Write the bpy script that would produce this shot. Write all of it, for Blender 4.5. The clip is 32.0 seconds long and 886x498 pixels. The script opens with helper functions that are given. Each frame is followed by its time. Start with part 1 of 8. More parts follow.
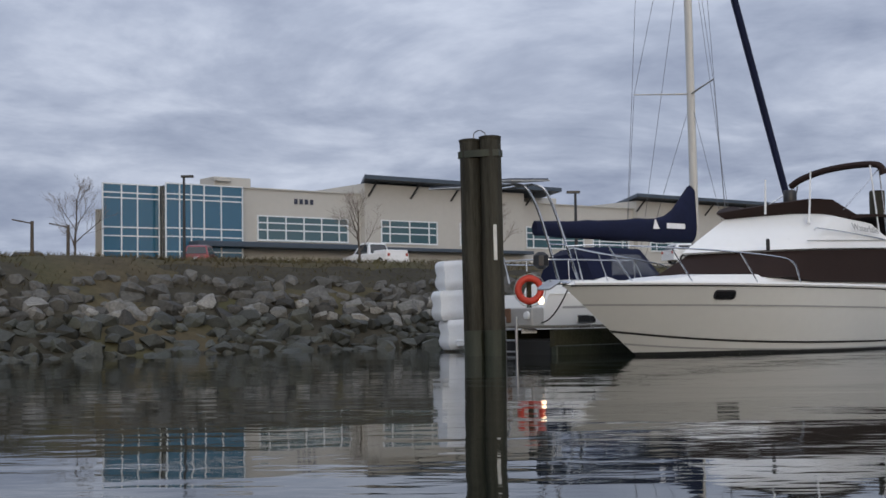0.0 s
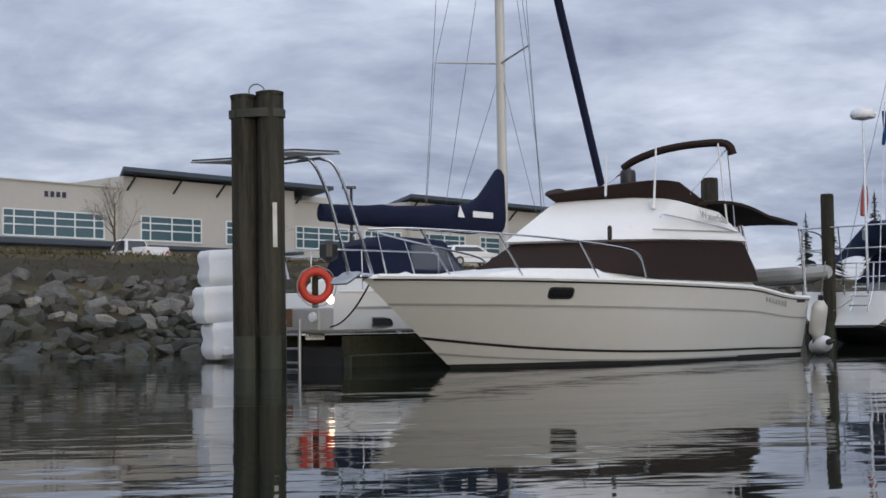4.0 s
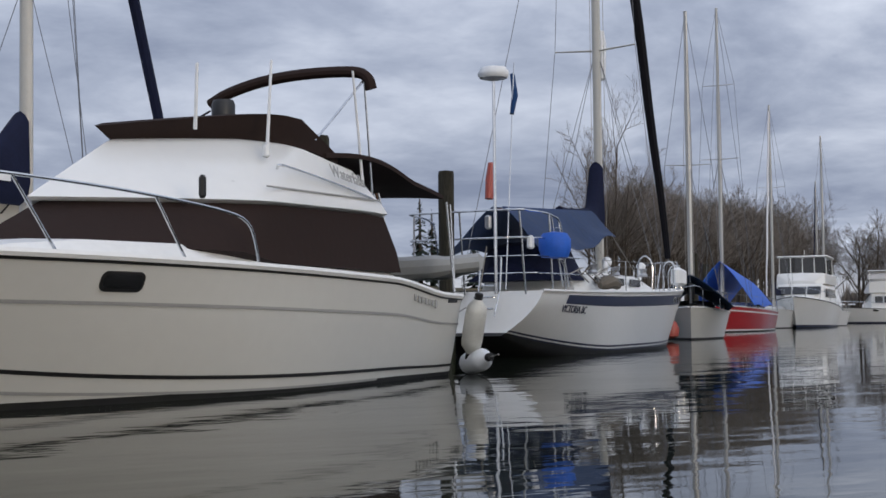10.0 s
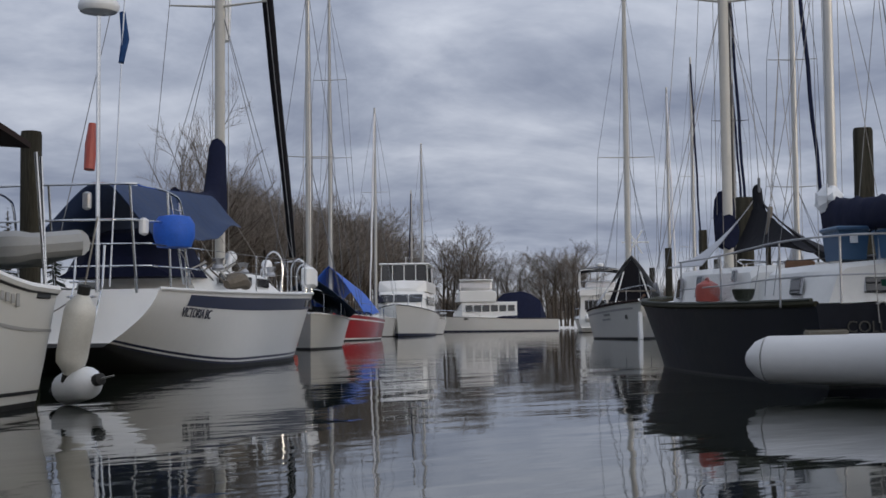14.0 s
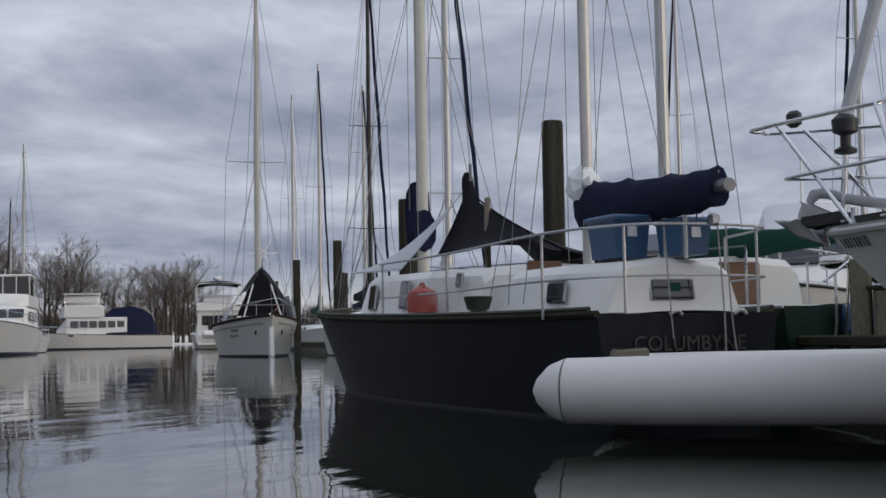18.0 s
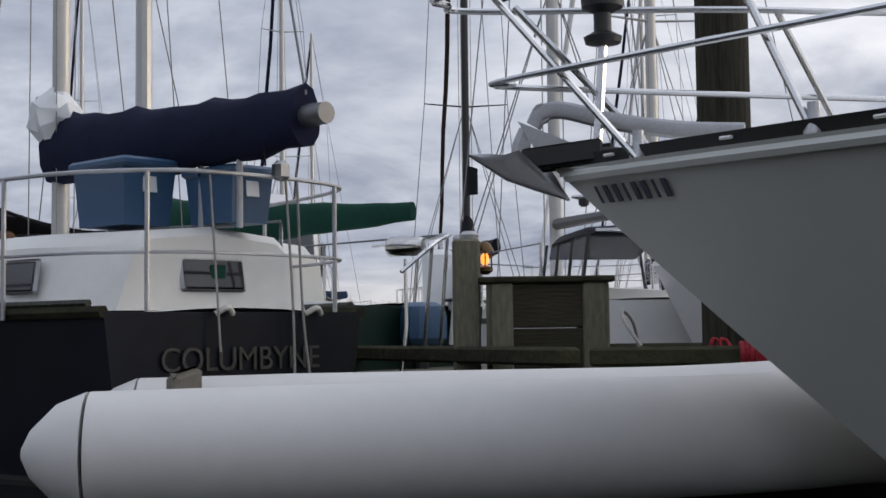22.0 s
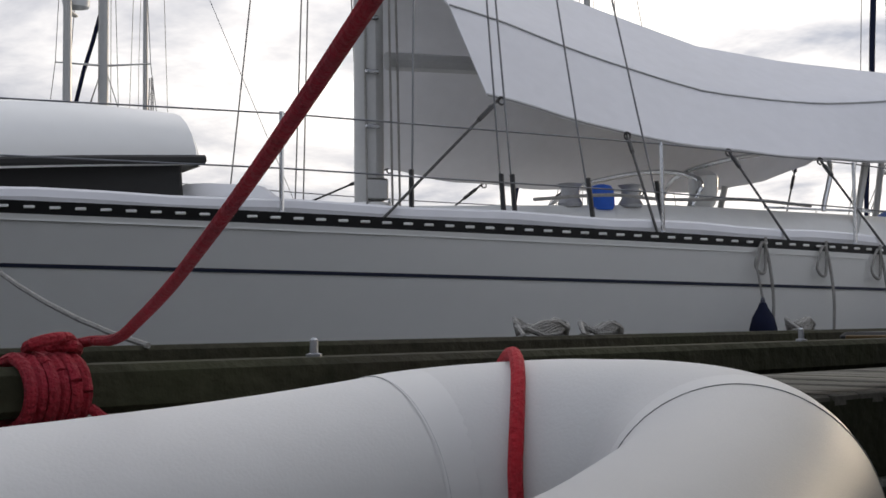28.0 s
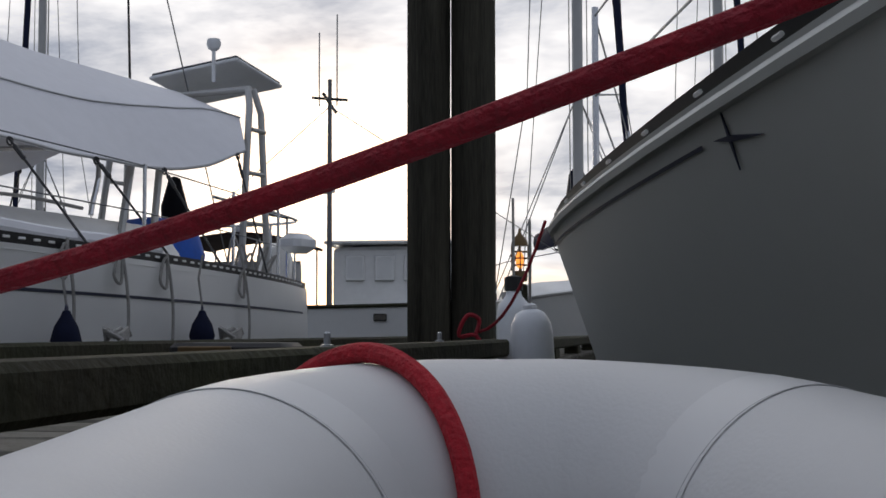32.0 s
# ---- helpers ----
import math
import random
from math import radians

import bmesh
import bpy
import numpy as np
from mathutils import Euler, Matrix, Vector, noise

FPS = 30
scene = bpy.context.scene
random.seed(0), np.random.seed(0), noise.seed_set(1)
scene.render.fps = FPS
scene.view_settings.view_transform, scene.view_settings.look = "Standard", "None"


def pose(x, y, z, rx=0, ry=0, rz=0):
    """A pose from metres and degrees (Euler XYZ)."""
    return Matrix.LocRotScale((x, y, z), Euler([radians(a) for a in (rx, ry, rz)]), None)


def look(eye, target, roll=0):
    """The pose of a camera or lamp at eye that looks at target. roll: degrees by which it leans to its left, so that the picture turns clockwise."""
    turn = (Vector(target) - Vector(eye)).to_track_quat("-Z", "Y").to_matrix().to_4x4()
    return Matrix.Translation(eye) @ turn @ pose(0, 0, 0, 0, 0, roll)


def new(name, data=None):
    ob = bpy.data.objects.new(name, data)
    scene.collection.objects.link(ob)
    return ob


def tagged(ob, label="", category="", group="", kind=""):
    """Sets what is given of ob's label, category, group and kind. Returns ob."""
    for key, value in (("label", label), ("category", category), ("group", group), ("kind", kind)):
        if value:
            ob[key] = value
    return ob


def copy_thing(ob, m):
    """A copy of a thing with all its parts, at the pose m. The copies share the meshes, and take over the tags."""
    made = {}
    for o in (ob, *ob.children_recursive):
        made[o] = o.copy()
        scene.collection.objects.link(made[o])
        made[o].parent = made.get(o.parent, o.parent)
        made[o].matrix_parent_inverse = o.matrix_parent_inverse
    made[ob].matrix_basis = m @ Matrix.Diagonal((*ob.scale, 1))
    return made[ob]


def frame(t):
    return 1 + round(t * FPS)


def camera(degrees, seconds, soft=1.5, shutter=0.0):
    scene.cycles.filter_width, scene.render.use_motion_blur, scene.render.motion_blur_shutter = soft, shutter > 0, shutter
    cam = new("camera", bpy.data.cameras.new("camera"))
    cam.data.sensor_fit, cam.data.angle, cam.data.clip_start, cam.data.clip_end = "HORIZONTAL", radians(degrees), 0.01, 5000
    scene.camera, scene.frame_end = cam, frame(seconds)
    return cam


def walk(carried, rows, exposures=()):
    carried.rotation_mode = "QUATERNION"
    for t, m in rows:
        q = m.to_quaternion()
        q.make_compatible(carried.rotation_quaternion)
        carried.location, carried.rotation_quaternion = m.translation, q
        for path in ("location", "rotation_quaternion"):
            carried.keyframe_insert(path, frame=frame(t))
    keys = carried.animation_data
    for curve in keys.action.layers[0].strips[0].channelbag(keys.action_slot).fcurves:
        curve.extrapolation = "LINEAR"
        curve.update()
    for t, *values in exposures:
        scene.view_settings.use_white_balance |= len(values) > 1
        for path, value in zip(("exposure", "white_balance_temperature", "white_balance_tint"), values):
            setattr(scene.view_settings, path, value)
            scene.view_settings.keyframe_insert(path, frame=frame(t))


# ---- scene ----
cam = camera(37.05, 32.0, soft=1.6)
PATH = [
    (0, (-0.000, 0.000, 0.650), (-0.000, 3.994, 0.863), -0.93),
    (0.5, (-0.034, 0.585, 0.653), (0.044, 4.579, 0.862), -0.97),
    (1, (-0.054, 1.223, 0.658), (0.110, 5.215, 0.866), -0.77),
    (1.5, (-0.063, 1.848, 0.658), (0.185, 5.835, 0.866), -0.85),
    (2, (-0.058, 2.450, 0.666), (0.270, 6.431, 0.873), -0.91),
    (2.5, (-0.083, 2.928, 0.643), (0.331, 6.901, 0.851), -0.86),
    (4.5, (0.044, 5.293, 0.650), (0.846, 9.207, 0.859), -0.64),
    (5, (0.098, 5.884, 0.655), (1.002, 9.776, 0.857), -0.65),
    (5.5, (0.153, 6.442, 0.644), (1.168, 10.305, 0.850), -0.49),
    (6, (0.221, 7.011, 0.660), (1.355, 10.841, 0.868), -0.29),
    (6.5, (0.336, 7.561, 0.662), (1.579, 11.357, 0.867), -0.35),
    (7, (0.481, 8.154, 0.647), (1.834, 11.912, 0.855), -0.34),
    (7.5, (0.646, 8.688, 0.645), (2.106, 12.406, 0.854), -0.24),
    (8, (0.806, 9.274, 0.664), (2.378, 12.946, 0.873), -0.51),
    (8.5, (1.014, 9.892, 0.653), (2.691, 13.517, 0.870), -0.81),
    (9, (1.183, 10.377, 0.641), (2.959, 13.954, 0.861), -0.82),
    (9.5, (1.386, 10.926, 0.654), (3.271, 14.447, 0.868), -0.69),
    (10, (1.598, 11.441, 0.647), (3.600, 14.897, 0.865), -0.61),
    (10.5, (1.825, 11.965, 0.631), (3.944, 15.351, 0.854), -0.74),
    (11, (2.055, 12.460, 0.625), (4.290, 15.770, 0.850), -0.88),
    (11.5, (2.269, 12.885, 0.614), (4.630, 16.106, 0.836), -0.65),
    (12, (2.523, 13.376, 0.606), (5.012, 16.499, 0.831), -0.68),
    (12.5, (2.883, 13.987, 0.614), (5.495, 17.008, 0.841), -0.84),
    (13, (3.260, 14.633, 0.628), (5.991, 17.546, 0.855), -0.76),
    (13.5, (3.562, 15.098, 0.620), (6.411, 17.895, 0.853), -0.65),
    (14, (3.896, 15.569, 0.617), (6.859, 18.247, 0.849), -0.62),
    (14.5, (4.271, 16.003, 0.604), (7.332, 18.566, 0.844), -0.56),
    (15, (4.573, 16.399, 0.616), (7.736, 18.834, 0.865), -0.36),
    (15.5, (4.967, 16.784, 0.604), (8.232, 19.080, 0.853), -0.04),
    (17.5, (6.126, 18.040, 0.633), (9.690, 19.839, 0.889), -0.85),
    (18, (6.498, 18.322, 0.648), (10.109, 20.023, 0.911), -0.99),
    (18.5, (6.909, 18.608, 0.648), (10.570, 20.199, 0.910), -0.99),
    (19, (7.338, 18.882, 0.648), (11.054, 20.338, 0.911), -1.00),
    (19.5, (7.752, 19.126, 0.645), (11.536, 20.396, 0.908), -0.67),
    (20, (8.207, 19.345, 0.647), (12.059, 20.391, 0.910), -0.47),
    (20.5, (8.639, 19.542, 0.648), (12.549, 20.341, 0.914), -0.31),
    (21, (9.066, 19.710, 0.672), (13.022, 20.241, 0.930), -0.63),
    (21.5, (9.481, 19.860, 0.685), (13.466, 20.109, 0.937), -0.54),
    (22, (9.803, 20.048, 0.682), (13.794, 19.960, 0.932), -0.69),
    (22.5, (10.242, 20.146, 0.684), (14.216, 19.767, 0.935), -0.89),
    (23, (10.651, 20.220, 0.679), (14.585, 19.543, 0.935), -0.74),
    (23.5, (11.091, 20.254, 0.673), (14.962, 19.280, 0.936), -0.11),
    (24, (11.510, 20.263, 0.674), (15.307, 19.026, 0.912), -0.24),
    (24.5, (11.851, 20.280, 0.672), (15.558, 18.793, 0.881), -0.93),
    (26.5, (13.204, 20.091, 0.659), (16.454, 17.775, 0.922), -1.66),
    (27, (13.479, 20.010, 0.660), (16.450, 17.342, 0.886), -0.65),
    (27.5, (13.689, 19.938, 0.661), (16.399, 17.002, 0.855), -0.65),
    (28, (13.868, 19.895, 0.678), (16.347, 16.763, 0.888), -0.55),
    (28.5, (14.065, 19.881, 0.691), (16.353, 16.606, 0.890), -0.59),
    (29, (14.259, 19.891, 0.687), (16.328, 16.475, 0.910), -0.52),
    (29.5, (14.426, 19.859, 0.662), (16.145, 16.258, 0.935), -0.79),
    (30, (14.596, 19.786, 0.644), (15.840, 15.994, 0.909), -0.57),
    (30.5, (14.758, 19.699, 0.643), (15.600, 15.796, 0.884), -0.05),
    (31, (14.915, 19.640, 0.644), (15.403, 15.677, 0.886), -0.41),
    (31.5, (15.066, 19.606, 0.640), (15.274, 15.620, 0.891), -0.15),
    (32, (15.211, 19.591, 0.637), (15.192, 15.598, 0.889), -0.13),
]
EXPOSURES = [(0, 0.22, 6350, 10), (3, 0.3, 6350, 10), (6, 0.38, 6350, 10), (9, 0.25, 6350, 10), (12, 0.05, 6450, 10), (15, 0.0, 6500, 10), (18, 0.08, 6600, 10), (20, 0.25, 6700, 10), (22, 0.3, 6800, 10), (24, 0.65, 6900, 10), (27, 0.35, 7050, 10), (29, 0.1, 6900, 10), (30, -0.02, 6750, 10), (31, -0.2, 6650, 10), (32, -0.3, 6600, 10)]
walk(cam, [(t, look(eye, target, roll)) for t, eye, target, roll in PATH], EXPOSURES)

# ---- light ----
world = bpy.data.worlds.new("sky")
scene.world = world
world.use_nodes = True
wn, wl = world.node_tree.nodes, world.node_tree.links
wn.clear()
SUN_HEADING, SUN_UP = 175.0, 6.0
w_out = wn.new("ShaderNodeOutputWorld")
w_bg = wn.new("ShaderNodeBackground")
w_sky = wn.new("ShaderNodeTexSky")
w_sky.sky_type = "NISHITA"
w_sky.sun_disc = False
w_sky.sun_elevation = radians(SUN_UP)
w_sky.sun_rotation = radians(SUN_HEADING)
w_sky.air_density, w_sky.dust_density = 1.0, 1.5
w_geo = wn.new("ShaderNodeTexCoord")
w_sep = wn.new("ShaderNodeSeparateXYZ")
wl.new(w_geo.outputs["Generated"], w_sep.inputs[0])


def wmath(op, a, b=None, clamp=False):
    n = wn.new("ShaderNodeMath")
    n.operation, n.use_clamp = op, clamp
    for i, v in enumerate((a, b)):
        if v is None:
            continue
        if isinstance(v, (int, float)):
            n.inputs[i].default_value = v
        else:
            wl.new(v, n.inputs[i])
    return n.outputs[0]


# a cloud deck: the direction is laid onto a flat layer high above
w_up = wmath("ADD", wmath("MAXIMUM", w_sep.outputs["Z"], 0.0), 0.20)
w_cx, w_cy = wmath("DIVIDE", w_sep.outputs["X"], w_up), wmath("DIVIDE", w_sep.outputs["Y"], w_up)
w_comb = wn.new("ShaderNodeCombineXYZ")
wl.new(w_cx, w_comb.inputs[0])
wl.new(w_cy, w_comb.inputs[1])


def wnoise(scale, detail, rough, warp):
    n = wn.new("ShaderNodeTexNoise")
    n.inputs["Scale"].default_value, n.inputs["Detail"].default_value = scale, detail
    n.inputs["Roughness"].default_value, n.inputs["Distortion"].default_value = rough, warp
    wl.new(w_comb.outputs[0], n.inputs["Vector"])
    return n.outputs["Fac"]


w_big, w_small = wnoise(1.25, 7.0, 0.6, 0.5), wnoise(4.2, 5.0, 0.55, 0.2)
w_mix = wmath("ADD", wmath("MULTIPLY", w_big, 0.68), wmath("MULTIPLY", w_small, 0.32))
w_ramp = wn.new("ShaderNodeValToRGB")
wl.new(w_mix, w_ramp.inputs[0])
w_ramp.color_ramp.elements[0].position, w_ramp.color_ramp.elements[0].color = 0.36, (0.215, 0.25, 0.34, 1)
w_ramp.color_ramp.elements[1].position, w_ramp.color_ramp.elements[1].color = 0.66, (0.56, 0.60, 0.69, 1)
e = w_ramp.color_ramp.elements.new(0.5)
e.color = (0.345, 0.385, 0.48, 1)
# the deck is thin towards the low sun, and lets its light through there
w_dot = wn.new("ShaderNodeVectorMath")
w_dot.operation = "DOT_PRODUCT"
wl.new(w_geo.outputs["Generated"], w_dot.inputs[0])
w_dot.inputs[1].default_value = (math.sin(radians(SUN_HEADING)), math.cos(radians(SUN_HEADING)), 0.09)
w_near = wmath("POWER", wmath("MAXIMUM", w_dot.outputs["Value"], 0.0), 2.2)
w_glow = wn.new("ShaderNodeMix")
w_glow.data_type, w_glow.blend_type = "RGBA", "MIX"
w_gramp = wn.new("ShaderNodeValToRGB")
wl.new(w_mix, w_gramp.inputs[0])
w_gramp.color_ramp.elements[0].position, w_gramp.color_ramp.elements[0].color = 0.38, (0.48, 0.52, 0.62, 1)
w_gramp.color_ramp.elements[1].position, w_gramp.color_ramp.elements[1].color = 0.60, (1.75, 1.69, 1.64, 1)
wl.new(wmath("MULTIPLY", w_near, 0.85, True), w_glow.inputs["Factor"])
wl.new(w_ramp.outputs[0], w_glow.inputs["A"])
wl.new(w_gramp.outputs[0], w_glow.inputs["B"])
# a clear strip along the horizon, under the deck
w_strip = wn.new("ShaderNodeMapRange")
wl.new(w_sep.outputs["Z"], w_strip.inputs["Value"])
w_strip.inputs["From Min"].default_value, w_strip.inputs["From Max"].default_value = 0.055, 0.015
w_low = wn.new("ShaderNodeMix")
w_low.data_type = "RGBA"
wl.new(wmath("MULTIPLY", w_strip.outputs[0], 0.55), w_low.inputs["Factor"])
wl.new(w_glow.outputs["Result"], w_low.inputs["A"])
w_skyk = wn.new("ShaderNodeVectorMath")
w_skyk.operation = "SCALE"
wl.new(w_sky.outputs[0], w_skyk.inputs[0])
w_skyk.inputs["Scale"].default_value = 0.12
w_lowmix = wn.new("ShaderNodeMix")
w_lowmix.data_type = "RGBA"
w_lowmix.inputs["Factor"].default_value = 0.35
w_lowmix.inputs["A"].default_value = (0.70, 0.70, 0.72, 1)
wl.new(w_skyk.outputs[0], w_lowmix.inputs["B"])
wl.new(w_lowmix.outputs["Result"], w_low.inputs["B"])
# the veiled sun itself, low over the far shore
w_halo = wmath("POWER", wmath("MAXIMUM", w_dot.outputs["Value"], 0.0), 420.0)
w_sun = wn.new("ShaderNodeMix")
w_sun.data_type, w_sun.blend_type = "RGBA", "ADD"
wl.new(wmath("MULTIPLY", w_halo, 0.5, True), w_sun.inputs["Factor"])
wl.new(w_low.outputs["Result"], w_sun.inputs["A"])
w_sun.inputs["B"].default_value = (2.2, 1.45, 0.75, 1)
wl.new(w_sun.outputs["Result"], w_bg.inputs["Color"])
# an overcast sky grows brighter from the horizon to the zenith
wl.new(wmath("ADD", wmath("MULTIPLY", wmath("MAXIMUM", wmath("SUBTRACT", w_sep.outputs["Z"], 0.12), 0.0), 0.8), 1.0), w_bg.inputs["Strength"])
wl.new(w_bg.outputs[0], w_out.inputs[0])

sun = new("sun", bpy.data.lights.new("sun", "SUN"))
sun.data.energy, sun.data.angle, sun.data.color = 0.6, radians(12), (1.0, 0.86, 0.68)
sh, su = radians(SUN_HEADING), radians(SUN_UP)
sun.matrix_world = look((0, 0, 60), (-40 * math.sin(sh) * math.cos(su), -40 * math.cos(sh) * math.cos(su), 60 - 40 * math.sin(su)))


# ---- materials ----
def material(name, color, rough=0.5, metal=0.0, var=0.12, scale=6.0, bump=0.0, bscale=40.0, coat=0.0, stretch=(1, 1, 1), dirt=None, dirt_amount=0.35, rand=0.0, spec=None):
    """A painted or natural surface: colour varied at two scales, stains, fine relief."""
    m = bpy.data.materials.new(name)
    m.use_nodes = True
    nt, b = m.node_tree, m.node_tree.nodes["Principled BSDF"]
    nn = nt.nodes.new
    co, mp = nn("ShaderNodeTexCoord"), nn("ShaderNodeMapping")
    mp.inputs["Scale"].default_value = stretch
    nt.links.new(co.outputs["Object"], mp.inputs["Vector"])

    def noise_node(sc, det):
        n = nn("ShaderNodeTexNoise")
        n.inputs["Scale"].default_value, n.inputs["Detail"].default_value = sc, det
        nt.links.new(mp.outputs[0], n.inputs["Vector"])
        return n.outputs["Fac"]

    ramp = nn("ShaderNodeValToRGB")
    lo, hi = [tuple(min(1, c * k) for c in color[:3]) + (1,) for k in (1 - var, 1 + var)]
    ramp.color_ramp.elements[0].position, ramp.color_ramp.elements[0].color = 0.3, lo
    ramp.color_ramp.elements[1].position, ramp.color_ramp.elements[1].color = 0.7, hi
    add = nn("ShaderNodeMath")
    add.operation = "ADD"
    half = nn("ShaderNodeMath")
    half.operation, half.inputs[1].default_value = "MULTIPLY", 0.5
    nt.links.new(noise_node(scale, 4), add.inputs[0])
    nt.links.new(noise_node(scale * 7, 3), add.inputs[1])
    nt.links.new(add.outputs[0], half.inputs[0])
    nt.links.new(half.outputs[0], ramp.inputs[0])
    out = ramp.outputs[0]
    if dirt:
        st = nn("ShaderNodeValToRGB")
        st.color_ramp.elements[0].position, st.color_ramp.elements[1].position = 0.42, 0.82
        nt.links.new(noise_node(scale * 0.45, 6), st.inputs[0])
        k = nn("ShaderNodeMath")
        k.operation, k.inputs[1].default_value = "MULTIPLY", dirt_amount
        nt.links.new(st.outputs[0], k.inputs[0])
        mx = nn("ShaderNodeMix")
        mx.data_type = "RGBA"
        nt.links.new(k.outputs[0], mx.inputs["Factor"])
        nt.links.new(out, mx.inputs["A"])
        mx.inputs["B"].default_value = (*dirt, 1)
        out = mx.outputs["Result"]
    if rand:
        oi, hs = nn("ShaderNodeObjectInfo"), nn("ShaderNodeHueSaturation")
        mr = nn("ShaderNodeMapRange")
        mr.inputs["To Min"].default_value, mr.inputs["To Max"].default_value = 1 - rand, 1 + rand
        nt.links.new(oi.outputs["Random"], mr.inputs["Value"])
        nt.links.new(mr.outputs[0], hs.inputs["Value"])
        nt.links.new(out, hs.inputs["Color"])
        out = hs.outputs["Color"]
    nt.links.new(out, b.inputs["Base Color"])
    b.inputs["Metallic"].default_value = metal
    rr = nn("ShaderNodeMapRange")
    rr.inputs["To Min"].default_value, rr.inputs["To Max"].default_value = max(0.02, rough * 0.8), min(1, rough * 1.2)
    nt.links.new(half.outputs[0], rr.inputs["Value"])
    nt.links.new(rr.outputs[0], b.inputs["Roughness"])
    if spec is not None:
        b.inputs["Specular IOR Level"].default_value = spec
    if coat:
        b.inputs["Coat Weight"].default_value, b.inputs["Coat Roughness"].default_value = coat, 0.08
    if bump:
        bp = nn("ShaderNodeBump")
        bp.inputs["Strength"].default_value, bp.inputs["Distance"].default_value = min(1, bump), 0.02
        nt.links.new(noise_node(bscale, 5), bp.inputs["Height"])
        nt.links.new(bp.outputs[0], b.inputs["Normal"])
    return m


def glass(name, tint=(0.04, 0.05, 0.06), rough=0.05):
    """Dark window glass seen from outside."""
    m = bpy.data.materials.new(name)
    m.use_nodes = True
    b = m.node_tree.nodes["Principled BSDF"]
    b.inputs["Base Color"].default_value = (*tint, 1)
    b.inputs["Roughness"].default_value, b.inputs["Specular IOR Level"].default_value = rough, 0.9
    return m


def glow(name, color, strength):
    m = bpy.data.materials.new(name)
    m.use_nodes = True
    b = m.node_tree.nodes["Principled BSDF"]
    b.inputs["Base Color"].default_value = (*color, 1)
    b.inputs["Emission Color"].default_value, b.inputs["Emission Strength"].default_value = (*color, 1), strength
    return m


M = {}
M["gel"] = material("gelcoat_white", (0.74, 0.74, 0.72), 0.3, var=0.025, scale=1.2, coat=0.3, dirt=(0.60, 0.59, 0.55), dirt_amount=0.10)
M["cream"] = material("gelcoat_cream", (0.62, 0.615, 0.575), 0.32, var=0.025, scale=1.0, coat=0.3, dirt=(0.52, 0.51, 0.46), dirt_amount=0.12)
M["deck"] = material("deck_white", (0.76, 0.76, 0.74), 0.45, var=0.05, scale=2.0, bump=0.03, dirt=(0.6, 0.6, 0.57), dirt_amount=0.15)
M["greyhull"] = material("grey_topsides", (0.49, 0.505, 0.48), 0.5, var=0.03, scale=0.9, coat=0.05, dirt=(0.44, 0.45, 0.425), dirt_amount=0.3)
M["bottom"] = material("antifouling_black", (0.02, 0.02, 0.022), 0.6, var=0.3, dirt=(0.05, 0.06, 0.04))
M["navy"] = material("navy_stripe", (0.018, 0.024, 0.06), 0.35, var=0.15)
M["black"] = material("black_trim", (0.014, 0.014, 0.015), 0.45, var=0.2)
M["darkhull"] = material("dark_blue_hull", (0.0075, 0.009, 0.015), 0.5, var=0.4, scale=0.9, dirt=(0.016, 0.019, 0.012), dirt_amount=0.8, spec=0.15)
M["cabinwhite"] = material("cabin_white", (0.70, 0.70, 0.68), 0.5, var=0.06, scale=1.5, bump=0.05, dirt=(0.42, 0.40, 0.34), dirt_amount=0.4)
M["red"] = material("red_gelcoat", (0.42, 0.016, 0.02), 0.3, var=0.1, scale=1.0, coat=0.4)
M["steel"] = material("stainless_steel", (0.62, 0.63, 0.64), 0.18, metal=1.0, var=0.05)
M["galv"] = material("galvanised_steel", (0.42, 0.43, 0.45), 0.45, metal=0.8, var=0.15, scale=14, dirt=(0.25, 0.2, 0.16))
M["alu"] = material("mast_aluminium", (0.44, 0.44, 0.43), 0.4, metal=0.35, var=0.06)
M["mastcream"] = material("mast_cream_paint", (0.47, 0.46, 0.425), 0.45, var=0.07)
M["brown"] = material("brown_canvas", (0.027, 0.0175, 0.0155), 0.9, var=0.12, scale=3, bump=0.25, bscale=9, spec=0.15)
M["bluecanvas"] = material("navy_canvas", (0.010, 0.013, 0.034), 0.9, var=0.25, scale=3, bump=0.4, bscale=6, spec=0.15)
M["midblue"] = material("blue_canvas", (0.014, 0.045, 0.13), 0.8, var=0.2, scale=3, bump=0.4, bscale=7, spec=0.15)
M["royal"] = material("royal_blue_tarpaulin", (0.012, 0.10, 0.50), 0.6, var=0.15, scale=4, bump=0.4, bscale=9)
M["tarpblue"] = material("faded_blue_tarpaulin", (0.026, 0.046, 0.105), 0.7, var=0.25, scale=2.5, bump=0.5, bscale=6, dirt=(0.045, 0.065, 0.12), dirt_amount=0.4, spec=0.25)
M["teal"] = material("slate_blue_canvas", (0.022, 0.042, 0.080), 0.85, var=0.22, scale=3, bump=0.35, bscale=7, spec=0.15)
M["tarpgrey"] = material("silver_tarpaulin", (0.45, 0.46, 0.48), 0.6, var=0.1, scale=3, bump=0.35, bscale=6)
M["blackcanvas"] = material("black_canvas", (0.008, 0.008, 0.011), 0.8, var=0.3, bump=0.3, bscale=6, spec=0.15)
M["green"] = material("green_canvas", (0.010, 0.052, 0.036), 0.85, var=0.18, bump=0.3, bscale=7, spec=0.15)
